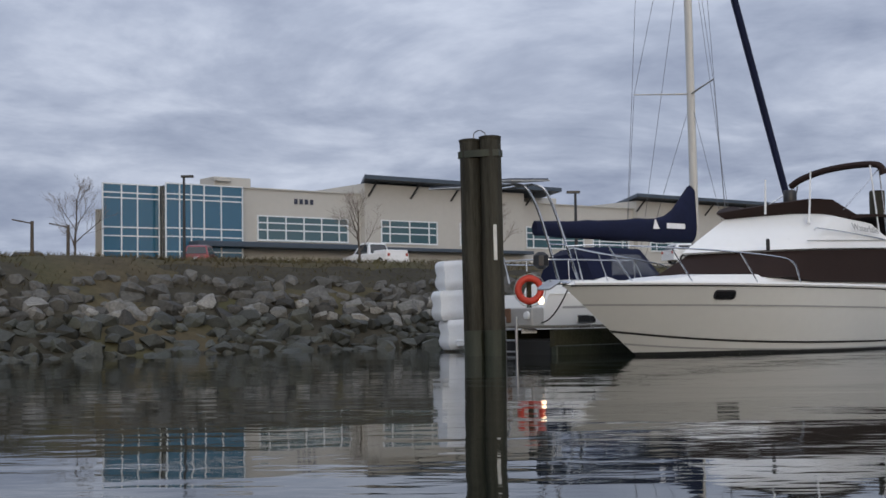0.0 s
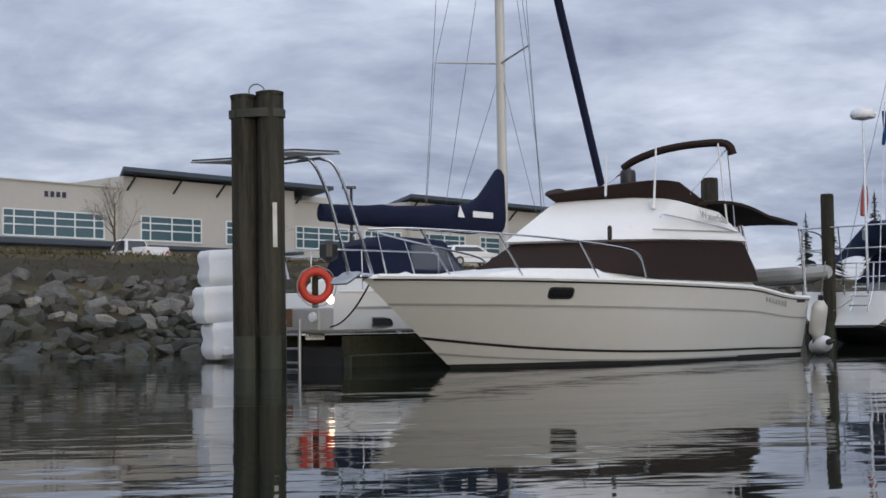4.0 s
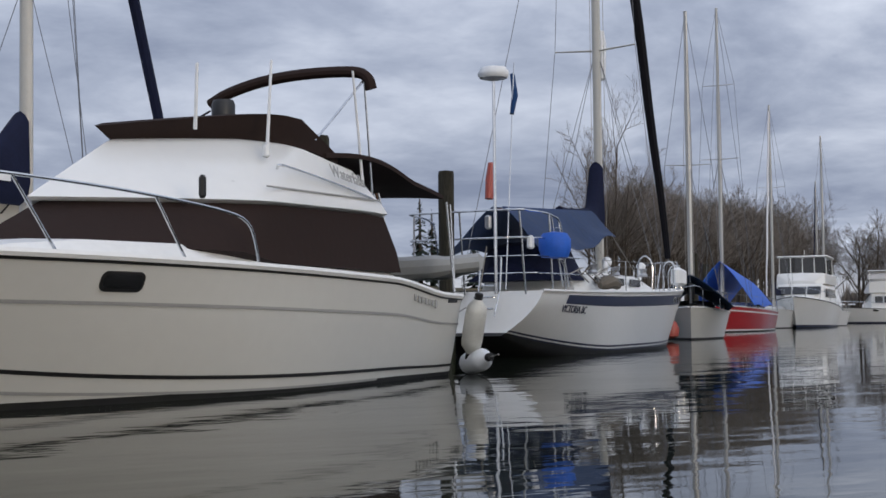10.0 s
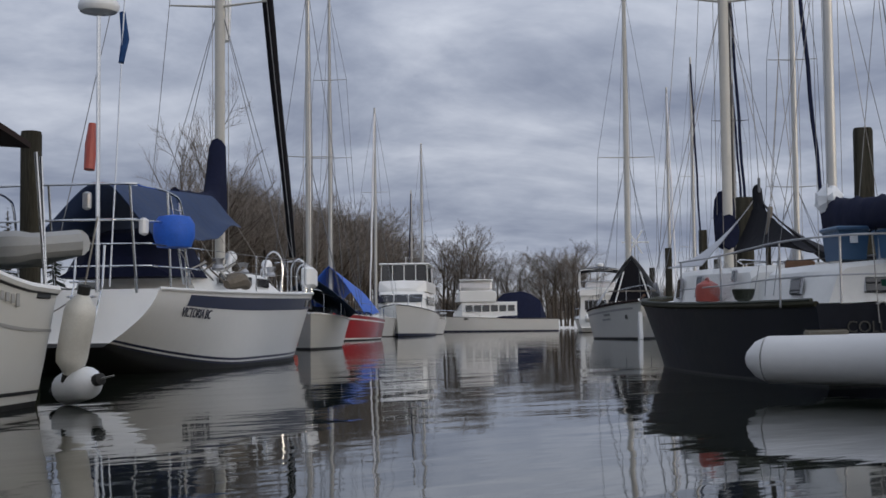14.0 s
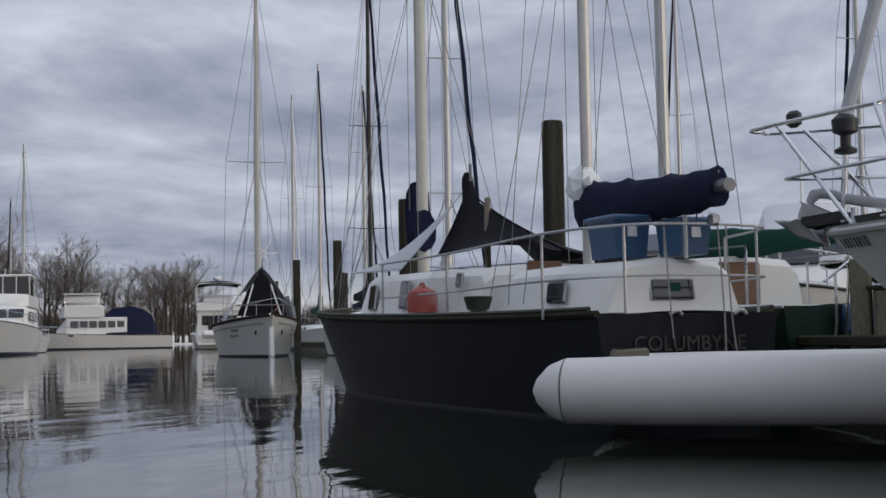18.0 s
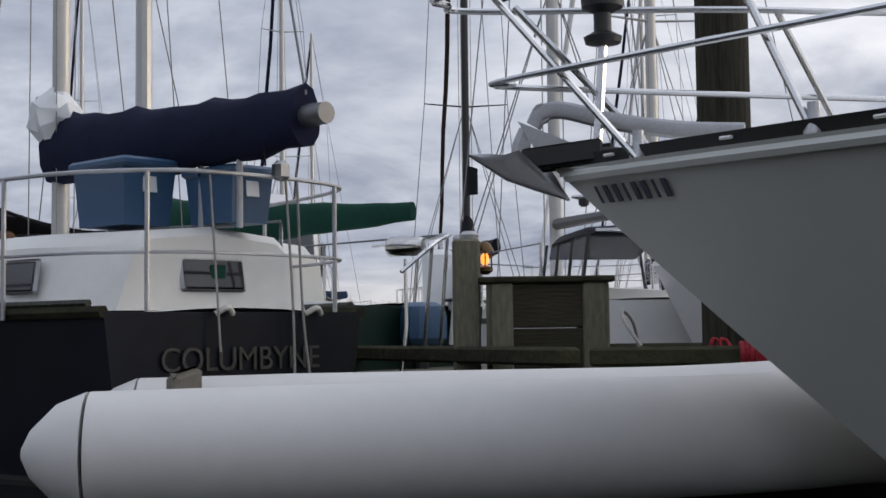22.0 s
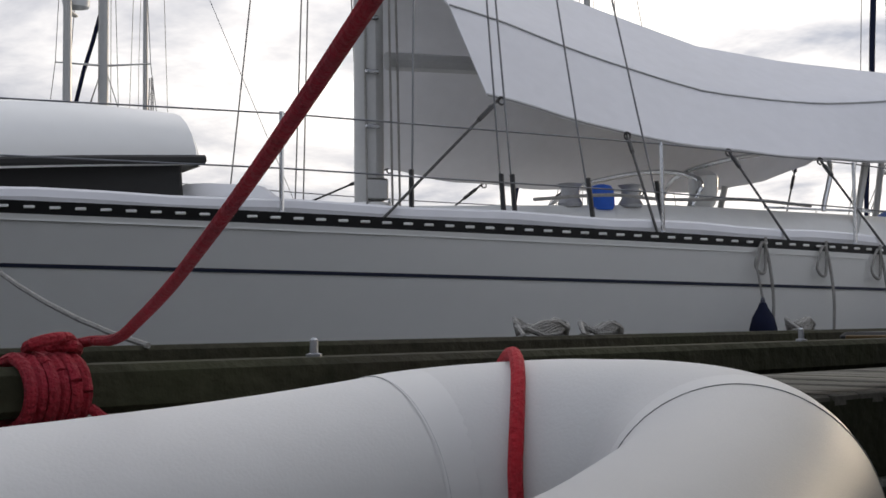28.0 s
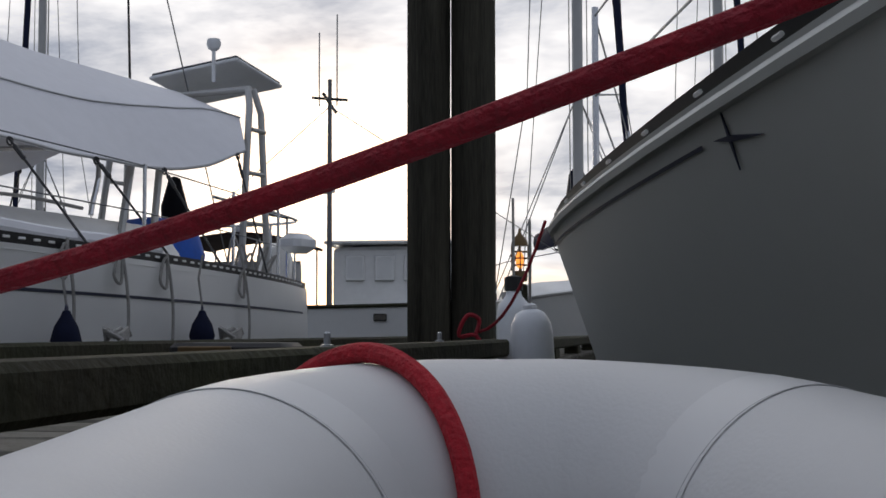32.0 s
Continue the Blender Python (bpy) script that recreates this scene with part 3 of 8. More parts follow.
def ground_at(i, j):
    a, (d, z) = AS[i], PROF[j]
    w = 0.0 if d < -1 or d > 20 else 0.22 * noise.noise(Vector((a * 0.31, d * 0.5, 2.0)))
    return shore(a, d + (0.5 * noise.noise(Vector((a * 0.2, 7, 1))) if -1 < d < 8 else 0), z + w)


k = len(PROF)
g.v = [tuple(ground_at(i, j)) for i in range(len(AS)) for j in range(k)]
g.f = [(i * k + j, (i + 1) * k + j, (i + 1) * k + j + 1, i * k + j + 1) for i in range(len(AS) - 1) for j in range(k - 1)]
ground = tagged(part("ground", g, "grass", angle=80), "grassy shore with dry winter turf above a stone bank", "ground", kind="structure")

# the wide far side of the basin, behind the docks
g = G()
FAR = [(h, 300 + 40 * math.sin(h * 0.2)) for h in range(58, 312, 4)]
for r0, r1, z0, z1 in ((0, 6, -0.4, 1.4), (6, 900, 1.4, 3.5)):
    g.loft([[(math.sin(radians(h)) * (r + q), math.cos(radians(h)) * (r + q), z) for h, r in FAR] for q, z in ((r0, z0), (r1, z1))], False)
tagged(part("far_shore", g, "earth"), "low far shore of the harbour", "ground", kind="structure")


# ---- bare winter trees ----
def grow(rng, g, twigs, p, d, length, r, level, top):
    """One limb with its side limbs; the thin ones go into twigs."""
    n = 4 if level < 2 else 3
    pts, rad, q, dd = [p], [r], p.copy(), d.copy()
    for i in range(n):
        dd = (dd + Vector((rng.uniform(-1, 1), rng.uniform(-1, 1), rng.uniform(-0.25, 0.7))) * (0.09 + 0.06 * level)).normalized()
        q = q + dd * length / n
        pts.append(q)
        rad.append(r * (1 - 0.72 * (i + 1) / n))
    (g if level < 2 else twigs).tube(pts, rad, 6 if level == 0 else (4 if level < 2 else 3), False)
    if level >= top:
        return
    kids = (10, 8, 9, 5)[min(level, 3)]
    for i in range(kids):
        t = 0.28 + 0.72 * (i + rng.random()) / kids
        j = min(n - 1, int(t * n))
        base = pts[j].lerp(pts[j + 1], t * n - j)
        turn = rng.uniform(0, 2 * math.pi)
        lean = radians(rng.uniform(28, 58))
        ax = dd.orthogonal().normalized()
        ax.rotate(Matrix.Rotation(turn, 3, dd))
        nd = (pts[j + 1] - pts[j]).normalized()
        nd.rotate(Matrix.Rotation(lean, 3, ax))
        nd.z += 0.22
        grow(rng, g, twigs, base, nd.normalized(), length * rng.uniform(0.42, 0.62) * (1.15 - 0.45 * t), max(0.010, rad[j] * 0.5), level + 1, top)


def bare_tree(seed, height, r):
    rng = random.Random(seed)
    g, tw = G(), G()
    grow(rng, g, tw, Vector((0, 0, 0)), Vector((0, 0, 1)), height * 0.8, r, 0, 3)
    ob = thing("bare_tree", Matrix(), "leafless winter tree with fine grey-brown twigs", "tree", "trees along the shore")
    part("trunk", g, "bark", ob)
    part("crown", tw, "twig", ob, "bare twigs")
    return ob


TREES = [bare_tree(11 + i, 10.0, 0.16) for i in range(4)]
rng = random.Random(5)


def plant(i, x, y, z, h, spread=1.0):
    m = pose(x, y, z, 0, 0, rng.uniform(0, 360)) @ Matrix.Diagonal((h / 10 * spread, h / 10 * spread, h / 10, 1))
    src = TREES[i % len(TREES)]
    if not src.get("used"):
        src["used"] = True
        src.matrix_basis = m
        return src
    t = copy_thing(src, pose(0, 0, 0))
    t.matrix_basis = m
    return t


SPOTS = [(-26.5, 95, 4.2, 7.0, 1.0), (-5.6, 88, 4.1, 5.0, 1.3), (3.6, 92, 4.1, 4.6, 1.2), (68.5, 98.3, 2.6, 15.5, .78), (66.5, 99.5, 2.6, 13.5, .7)]
for i, (x, y, z, h, w) in enumerate(SPOTS):
    plant(i, x, y, z, h, w)
for i in range(190):
    a = 76 + 190 * (i / 190) ** 1.25 + rng.uniform(-1.5, 1.5)
    q = shore(a, 3 + rng.uniform(0, 1) * (2 + .13 * (a - 76)), 2.4)
    plant(i, q.x, q.y, q.z, (7.2 + .055 * (a - 76)) * rng.uniform(.8, 1.12), 1.25)
for h0, h1, n, top in ((45.6, 47.3, 8, 14.5), (47.9, 49.0, 5, 11.5), (49.7, 51.5, 12, 12.5)):
    for i in range(n):
        h, r = radians(h0 + (h1 - h0) * (i + rng.random()) / n), rng.uniform(225, 250)
        plant(i, math.sin(h) * r, math.cos(h) * r, .3, top * rng.uniform(.8, 1.1), 1.25)


def woods(name, h0, h1, r0, count, hmin, hmax, seed, z=1.5):
    """A far belt of bushes and trees, too small to count."""
    rg, g = random.Random(seed), G()
    for i in range(count):
        h, r = radians(rg.uniform(h0, h1)), r0 + rg.uniform(0, 45)
        c = Vector((math.sin(h) * r, math.cos(h) * r, z))
        top = rg.uniform(hmin, hmax)
        for j in range(70):
            an, lean = rg.uniform(0, 6.28), rg.uniform(0.02, 0.42)
            b = c + Vector((math.cos(an), math.sin(an), 0)) * top * 0.10 * rg.random() + Vector((0, 0, top * rg.uniform(0, 0.55)))
            q = b + Vector((math.cos(an) * lean, math.sin(an) * lean, 1)) * top * rg.uniform(0.25, 0.5)
            s = Vector((-math.sin(an + .8), math.cos(an + .8), 0)) * rg.uniform(0.09, 0.22)
            g.add([b - s, b + s, q], [(0, 1, 2)])
        g.tube([c, c + Vector((0, 0, top * 0.7))], [0.14, 0.04], 3, False)
    return tagged(part(name, g, "twig"), "hazy belt of bare woods on the far shore", "woods", kind="stuff")


woods("far_woods", 60, 130, 300, 300, 4, 8, 3)
woods("far_woods", 130, 215, 285, 420, 4, 8, 4)
woods("far_woods", 215, 318, 290, 200, 4, 9, 6)
woods("far_woods", 40, 60, 420, 300, 6, 12, 8, 2.0)


def conifer(x, y, z, h, seed):
    rg, g, tr = random.Random(seed), G(), G()
    tr.tube([(0, 0, 0), (0, 0, h * 0.95)], [0.03 * h, 0.005 * h], 6)
    for i in range(170):
        t = rg.random() ** 0.8
        zz, rr = h * (0.12 + 0.88 * t), h * 0.21 * (1 - t) + 0.08
        a = rg.uniform(0, 6.28)
        d, s = Vector((math.cos(a), math.sin(a), -0.35)), Vector((-math.sin(a), math.cos(a), 0))
        b, w = Vector((0, 0, zz)), rr * 0.26
        g.add([b, b + d * rr * 0.6 + s * w, b + d * rr, b + d * rr * 0.6 - s * w], [(0, 1, 2, 3)])
    ob = thing("conifer", pose(x, y, z), "small dark green conifer behind the moored boats", "tree", "conifers")
    part("trunk", tr, "bark", ob)
    part("crown", g, "conifer", ob)


for i, (x, y, h) in enumerate([(55.5, 121, 8), (58.5, 122, 9), (62, 120, 10), (65, 123, 9), (49, 123, 8), (68.5, 121, 7.5)]):
    conifer(x, y, 2.7, h, 40 + i)


# ---- office building on the shore ----
office = thing("office_building", at_heading(-11.5, 109, 51, 3.0), "long two-storey cream office building with a blue glass corner tower", "building")
part("wall", G().loft([[(-16.9, 3, z), (-6.5, 3, z), (-6.5, 20, z), (-8.5, 20, z)] for z in (0, 6.5)], True, True, True), "stucco", office)
for s0, s1, z1, y0 in ((-6.4, 5.8, 8.4, 0.0), (5.8, 24.2, 9.35, -0.6), (24.2, 39.7, 8.5, 0.0), (39.7, 62, 9.35, -0.6), (62, 82, 8.5, 0.0)):
    part("wall", G().box(((s0 + s1) / 2, y0 + 12, z1 / 2), (s1 - s0 - 0.004, 24, z1)), "stucco", office)
for s0, s1, z1, y0 in ((-6.4, 5.8, 8.4, 0.0), (24.2, 39.7, 8.5, 0.0), (62, 82, 8.5, 0.0)):
    part("parapet_cap", G().box(((s0 + s1) / 2, y0 + 0.1, z1 + 0.05), (s1 - s0 - 0.05, 0.5, 0.1)), "stucco", office)
for s0, s1, z in ((4.2, 27.6, 9.5), (37.6, 64, 9.5)):
    part("roof", G().loft([[(s0 + .5, -2.2, zz), (s1, -2.2, zz), (s1 + 6, 12, zz - .3), (s0 + 9.5, 12, zz - .3)] for zz in (z + .06, z + .40)], True, True, True), "slate", office, "oversailing blue-grey roof")
    for i in range(5):
        s = s0 + 2.0 + i * (s1 - s0 - 5.2) / 4
        part("roof_brace", G().tube([(s, -0.62, z - 1.25), (s, -1.9, z - 0.1)], 0.09, 6), "black", office)
part("rooftop_unit", G().box((-5.6, 3, 8.9), (3.4, 2.4, 1.1), bev=0.05).box((-6.6, 2, 9.2), (1.4, 1.2, 0.35), bev=0.05), "stucco", office)
part("rooftop_unit", G().box((30, 4, 9.0), (3.4, 2.4, 1.0), bev=0.05), "stucco", office)
# the glass tower
part("tower_core", G().loft([[(-17.6, .03, z), (-13.0, .03, z), (-13.0, -.97, z), (-6.5, -.97, z), (-6.5, 7, z), (-13.5, 7, z)] for z in (0, 8.2)], True, True, True), "darkglass", office)


def glazing(s0, s1, y, z0, z1, cols, rows, mat, name="window", frame_mat="frame", fw=0.09):
    """A window of panes in a frame on the face at depth y."""
    win = part(name, G().box(((s0 + s1) / 2, y - 0.03, z0 - 0.04), (s1 - s0 + 0.16, 0.18, 0.08)), frame_mat, office)
    for i in range(len(cols) - 1):
        for j in range(len(rows) - 1):
            a, b, c, d = cols[i], cols[i + 1], rows[j], rows[j + 1]
            part("pane", G().box(((a + b) / 2, y - 0.02, (c + d) / 2), (b - a - 0.02, 0.04, d - c - 0.02)), mat, win)
    fr = G()
    for c in cols:
        fr.box((c, y - 0.06, (z0 + z1) / 2), (fw, 0.12, z1 - z0 + fw))
    for r in rows:
        fr.box(((s0 + s1) / 2, y - 0.055, r), (s1 - s0, 0.1, fw))
    part("window_frame", fr, frame_mat, win)
    return win


TR = [0, 1.05, 3.15, 4.3, 4.95, 7.15, 7.55, 8.2]
glazing(-17.7, -13.1, 0.0, 0, 8.2, [-17.7, -16.2, -14.9, -13.1], TR, "curtain")
glazing(-13.05, -6.4, -1.0, 0, 8.35, [-13.05, -11.9, -10.9, -9.8, -8.3, -6.4], TR[:-1] + [8.35], "curtain")
for s0, s1, y, n in ((-4.4, 4.4, 0.0, 6), (7.5, 13.6, -0.6, 4), (16.3, 20.6, -0.6, 3), (24.9, 32.5, 0.0, 5), (33.8, 38.9, 0.0, 3), (41.5, 48, -0.6, 4), (50.5, 57, -0.6, 4), (64, 72, 0, 5)):
    for z0, z1 in ((4.3, 6.25), (0.7, 2.6)):
        cols = [s0, s0 + 0.9] + [s0 + 0.9 + (s1 - s0 - 1.8) * i / (n - 2) for i in range(1, n - 1)] + [s1]
        glazing(s0, s1, y, z0, z1, cols, [z0, z0 + (z1 - z0) * 0.42, z0 + (z1 - z0) * 0.72, z1], "window", fw=0.1)
part("entrance_canopy", G().box((-2.6, -1.2, 3.75), (17.0, 2.6, 0.42), bev=0.03), "slate", office)
part("canopy", G().box((15, -1.3, 3.7), (18.0, 1.6, 0.3), bev=0.03), "slate", office)
for i in range(4):
    part("wall_figure", G().box((-0.75 + i * 0.52, -0.05, 7.55), (0.3, 0.06, 0.42), bev=0.01), "navyletter", office)

# street lamps and poles
for x, y, h, arm in ((-15.6, 79.6, 6.5, 0.7), (7.55, 74.7, 4.7, -0.4)):
    lp = thing("street_lamp", pose(x, y, 3.0), "dark steel street lamp in the car park", "street lamp", "car park lamps")
    part("pole", G().tube([(0, 0, 0), (0, 0, h)], [0.11, 0.07], 8), "black", lp)
    part("lamp_head", G().box((arm * 0.3, 0, h + 0.04), (0.75, 0.34, 0.14), bev=0.03), "black", lp)
for x, y, h in ((-26.4, 84.8, 4.4), (-25.5, 89.8, 4.5)):
    lp = thing("utility_pole", pose(x, y, 3.0), "short wooden pole with a lamp arm by the road", "pole", "roadside poles")
    part("pole", G().tube([(0, 0, 0), (0, 0, h)], [0.14, 0.11], 8), "bark", lp)
    part("arm", G().tube([(0, 0, h - 0.15), (-1.3, 0, h + 0.12)], 0.05, 6), "bark", lp)
tagged(part("road", G().box((0, 0, 0), (150, 18, 0.05)), "asphalt"), "asphalt car park in front of the office building", "road", kind="structure").matrix_basis = at_heading(-18.7, 91.4, 51, 4.24)


def car(name, x, y, z, heading, paint, label, L=4.6, W=1.82, H=1.68, pickup=False):
    c = thing(name, at_heading(x, y, heading, z), label, "car", "parked cars")
    body, hw = G(), W / 2
    for s in (1,):
        prof = [(-L / 2, 0.45), (-L / 2 + 0.05, 0.95), (-L / 2 + 0.9, 1.0), (L / 2 - 1.2, 0.98), (L / 2 - 0.1, 0.82), (L / 2, 0.45)]
        body.loft([[(px, hw * wk, max(0.28, pz * k)) for px, pz in prof] + [(px, hw * wk, 0.28) for px, pz in reversed(prof)] for wk, k in ((-0.94, 0.94), (-1, 0.9), (-0.99, 1), (0.99, 1), (1, 0.9), (0.94, 0.94))], True, True, True)
    part("body", body, paint, c)
    x0, x1 = (-0.6, 1.5) if pickup else (-L / 2 + 0.12, L / 2 - 1.35)
    part("cabin", G().loft([[(x0, -hw * .93, 0.98), (x1, -hw * .93, 0.98), (x1, hw * .93, 0.98), (x0, hw * .93, 0.98)], [(x0 + .32, -hw * .74, H - .06), (x1 - .7, -hw * .74, H - .06), (x1 - .7, hw * .74, H - .06), (x0 + .32, hw * .74, H - .06)], [(x0 + .5, -hw * .66, H), (x1 - .9, -hw * .66, H), (x1 - .9, hw * .66, H), (x0 + .5, hw * .66, H)]], True, True, True), paint, c)
    part("rear_window", G().loft([[(x0 + .02, -hw * .8, 1.05), (x0 + .26, -hw * .66, H - .14), (x0 + .26, hw * .66, H - .14), (x0 + .02, hw * .8, 1.05)], [(x0 + .01, -hw * .8, 1.05), (x0 + .22, -hw * .66, H - .14), (x0 + .22, hw * .66, H - .14), (x0 + .01, hw * .8, 1.05)]], True, True, True), "darkglass", c)
    for sd in (1, -1):
        part("side_window", G().loft([[(x0 + .3, sd * (hw * .93 + q), 1.05), (x1 - .3, sd * (hw * .93 + q), 1.05), (x1 - .78, sd * (hw * .77 + q), H - .14), (x0 + .45, sd * (hw * .77 + q), H - .14)] for q in (-.02, .012)], True, True, True), "darkglass", c)
        part("tail_light", G().box((-L / 2 - .01, sd * hw * .8, .86), (.06, .2, .2), bev=.02), "jerry", c)
        for wx in (-L / 2 + .85, L / 2 - .9):
            w = part("wheel", G().lathe([(.1, -.1), (.33, -.11), (.35, -.06), (.35, .06), (.33, .11), (.1, .1)], 18, (wx, sd * (hw - .12), .35), "y"), "rubber", c)
            part("rim", G().lathe([(.02, -.115), (.2, -.12), (.21, .12), (.02, .115)], 14, (wx, sd * (hw - .12), .35), "y"), "alu", w)
    if pickup:
        part("load_bed", G().box((-L / 2 + .85, 0, 1.05), (1.6, W * .96, .3), bev=.04), paint, c)
    part("number_plate", G().box((-L / 2 - .03, 0, .75), (.02, .3, .15)), "plastic", c)


car("red_car", -17.0, 93, 4.4, 0, "suvred", "dark red estate car seen from behind above the bank")
car("pickup_truck", -4.9, 95, 4.4, 322, "carwhite", "white crew-cab pickup truck parked above the bank", 5.6, 1.95, 1.85, True)
car("silver_car", -29, 93, 4.4, 0, "cargrey", "silver car behind the grassy crest", H=1.5)
car("white_car", 18.5, 97, 4.4, 70, "carwhite", "white car parked beyond the moored boats", H=1.5)


# ---- piles ----
def pile(x, y, top, r, label, lean=0.0, wire=False, wet=0.5, name="mooring_pile", n=18, group="mooring piles"):
    ob = thing(name, pose(x, y, 0, lean, 0, 0), label, "pile", group)
    rg = random.Random(int(x * 10 + y))
    g, w = G(), G()
    ph = [rg.uniform(0, 6.28) for _ in range(4)]

    def ring(z, k=1.0):
        return [(k * r * (1 + 0.035 * math.sin(3 * a + ph[0] + z * .4) + 0.03 * math.sin(7 * a + ph[1] - z * .2) + 0.02 * math.sin(13 * a + ph[2])) * math.cos(a), k * r * (1 + 0.035 * math.sin(3 * a + ph[0] + z * .4) + 0.03 * math.sin(7 * a + ph[1] - z * .2) + 0.02 * math.sin(13 * a + ph[2])) * math.sin(a), z) for a in [2 * math.pi * i / n for i in range(n)]]
    w.loft([ring(-1.5), ring(0.2), ring(wet)], True)
    g.loft([ring(wet), ring(wet + (top - wet) * .35), ring(wet + (top - wet) * .7), ring(top - .05), ring(top, .93)], True, False, True)
    part("shaft", g, "pile", ob)
    part("wet_foot", w, "pilewet", ob, "dark wet foot with green growth")
    return ob


pair = thing("double_pile", pose(0.72, 23.3, 0, 0, -0.6, -22), "two tall weathered timber piles strapped together at the dock end", "pile")
for dx, top in ((-0.19, 3.83), (0.19, 3.86)):
    rg = random.Random(int(dx * 100))
    def ring2(z, k=1.0, dx=dx, ph=rg.uniform(0, 6)):
        return [(dx + k * .183 * (1 + .04 * math.sin(3 * a + ph + z * .5) + .03 * math.sin(8 * a - z * .3)) * math.cos(a), k * .183 * (1 + .04 * math.sin(3 * a + ph + z * .5) + .03 * math.sin(8 * a - z * .3)) * math.sin(a), z) for a in [2 * math.pi * i / 20 for i in range(20)]]
    p1 = part("log", G().loft([ring2(.45), ring2(1.1), ring2(1.8), ring2(2.6), ring2(3.3), ring2(top - .04), ring2(top, .9)], True, False, True), "pile", pair)
    part("wet_foot", G().loft([ring2(-1.5), ring2(0.2), ring2(.45)], True), "pilewet", p1)
    part("cap", G().lathe([(.19, top - .05), (.2, top), (.15, top + .015)], 16, (dx, 0, 0)), "pile", p1, "ragged weathered top")
part("strap", G().loft([[(x, y, z) for x, y in [(-.385, -.1), (-.2, -.2), (.2, -.2), (.385, -.1), (.385, .1), (.2, .2), (-.2, .2), (-.385, .1)]] for z in (3.5, 3.62)], True, True, True), "pilewet", pair, "dark steel strap")
part("wire_loop", G().tube(bend([(-.12, 0, 3.83), (-.1, 0, 3.95), (0, 0, 3.99), (.1, 0, 3.93), (.1, 0, 3.85)]), .01, 6), "wire", pair)
part("notice", G().box((.30, -.17, 1.98), (.06, .02, .62), bev=.004), "grub", pair, "narrow white notice with faded marks")
for x, y, top, r in ((13.35, 31.6, 3.3, .14), (25.95, 25.55, 4.0, .165), (50.3, 43.4, 4.35, .17), (59.2, 50.7, 4.3, .17), (29.7, 30.0, 3.35, .19), (46.5, 62.5, 3.4, .17), (37.5, 53.0, 3.3, .17), (66, 52, 4.0, .17), (72, 60, 4.0, .17), (9.3, 28.2, 3.25, .16)):
    pile(x, y, top, r, "dark round timber mooring pile")


# ---- docks ----
def dock(name, x, y, heading, L, W, label, rails=True, z=0.46, gap=0.012, posts=2.4, rail_sides=(1, -1), planks=True):
    """A floating timber dock from x, y along the heading; its centre line is +x."""
    ob = thing(name, at_heading(x, y, heading), label, "dock", kind="structure")
    for sd in (1, -1):
        part("side_beam", G().box((L / 2, sd * (W / 2 - .07), .28), (L, .14, .3), bev=.012), "timber", ob)
        part("lower_beam", G().box((L / 2, sd * (W / 2 - .03), .07), (L, .16, .2), bev=.02), "pilewet", ob)
    part("float", G().box((L / 2, 0, .02), (L - .2, W - .4, .5), bev=.03), "rubber", ob)
    n = int(L / .155)
    me = mesh_of("plank", G().box((0, 0, 0), (.143, W, .04), bev=.006), "plank")
    if planks:
        for i in range(n):
            b = new("plank", me)
            b.parent = ob
            b.matrix_basis = pose(.08 + i * .155, 0, z - .012 + .003 * math.sin(i * 2.7), 0, 0, .4 * math.sin(i * 1.9))
    else:
        g = G()
        for i in range(n):
            g.box((.08 + i * .155, 0, z - .012), (.143, W, .04))
        part("planking", g, "plank", ob)["kind"] = "stuff"
    if rails:
        for sd in rail_sides:
            part("bull_rail", G().box((L / 2, sd * (W / 2 - .07), z + .125), (L - .04, .14, .09), bev=.014), "timber", ob, "mossy squared timber rail")
            for i in range(int(L / posts) + 1):
                part("rail_block", G().box((.25 + i * posts, sd * (W / 2 - .07), z + .044), (.34, .13, .075), bev=.008), "timber", ob)
    return ob


dock("dock_shore", 1.4, 23.75, 52, 9.5, 1.7, "weathered timber dock finger between moored boats", rails=False, z=.5)
dock("dock_main", 16.86, 19.1, 190, 17.0, 1.75, "mossy timber dock with low bull rails on both edges", z=.43)
dock("dock_cross", 16.45, 18.78, 62, 9.0, 1.3, "dark timber dock leading past the planter", rail_sides=(1,), z=.43)
dock("dock_east", 53, 43, 52, 30, 1.8, "long timber dock behind the moored boats", rails=False, planks=False)
dock("dock_north", 16, 36.5, 52, 26, 1.8, "long timber dock along the shore side", rails=False, planks=False)
dock("dock_south", 4, -7.5, 95, 34, 2.0, "timber dock beyond the boats", rails=False, planks=False)


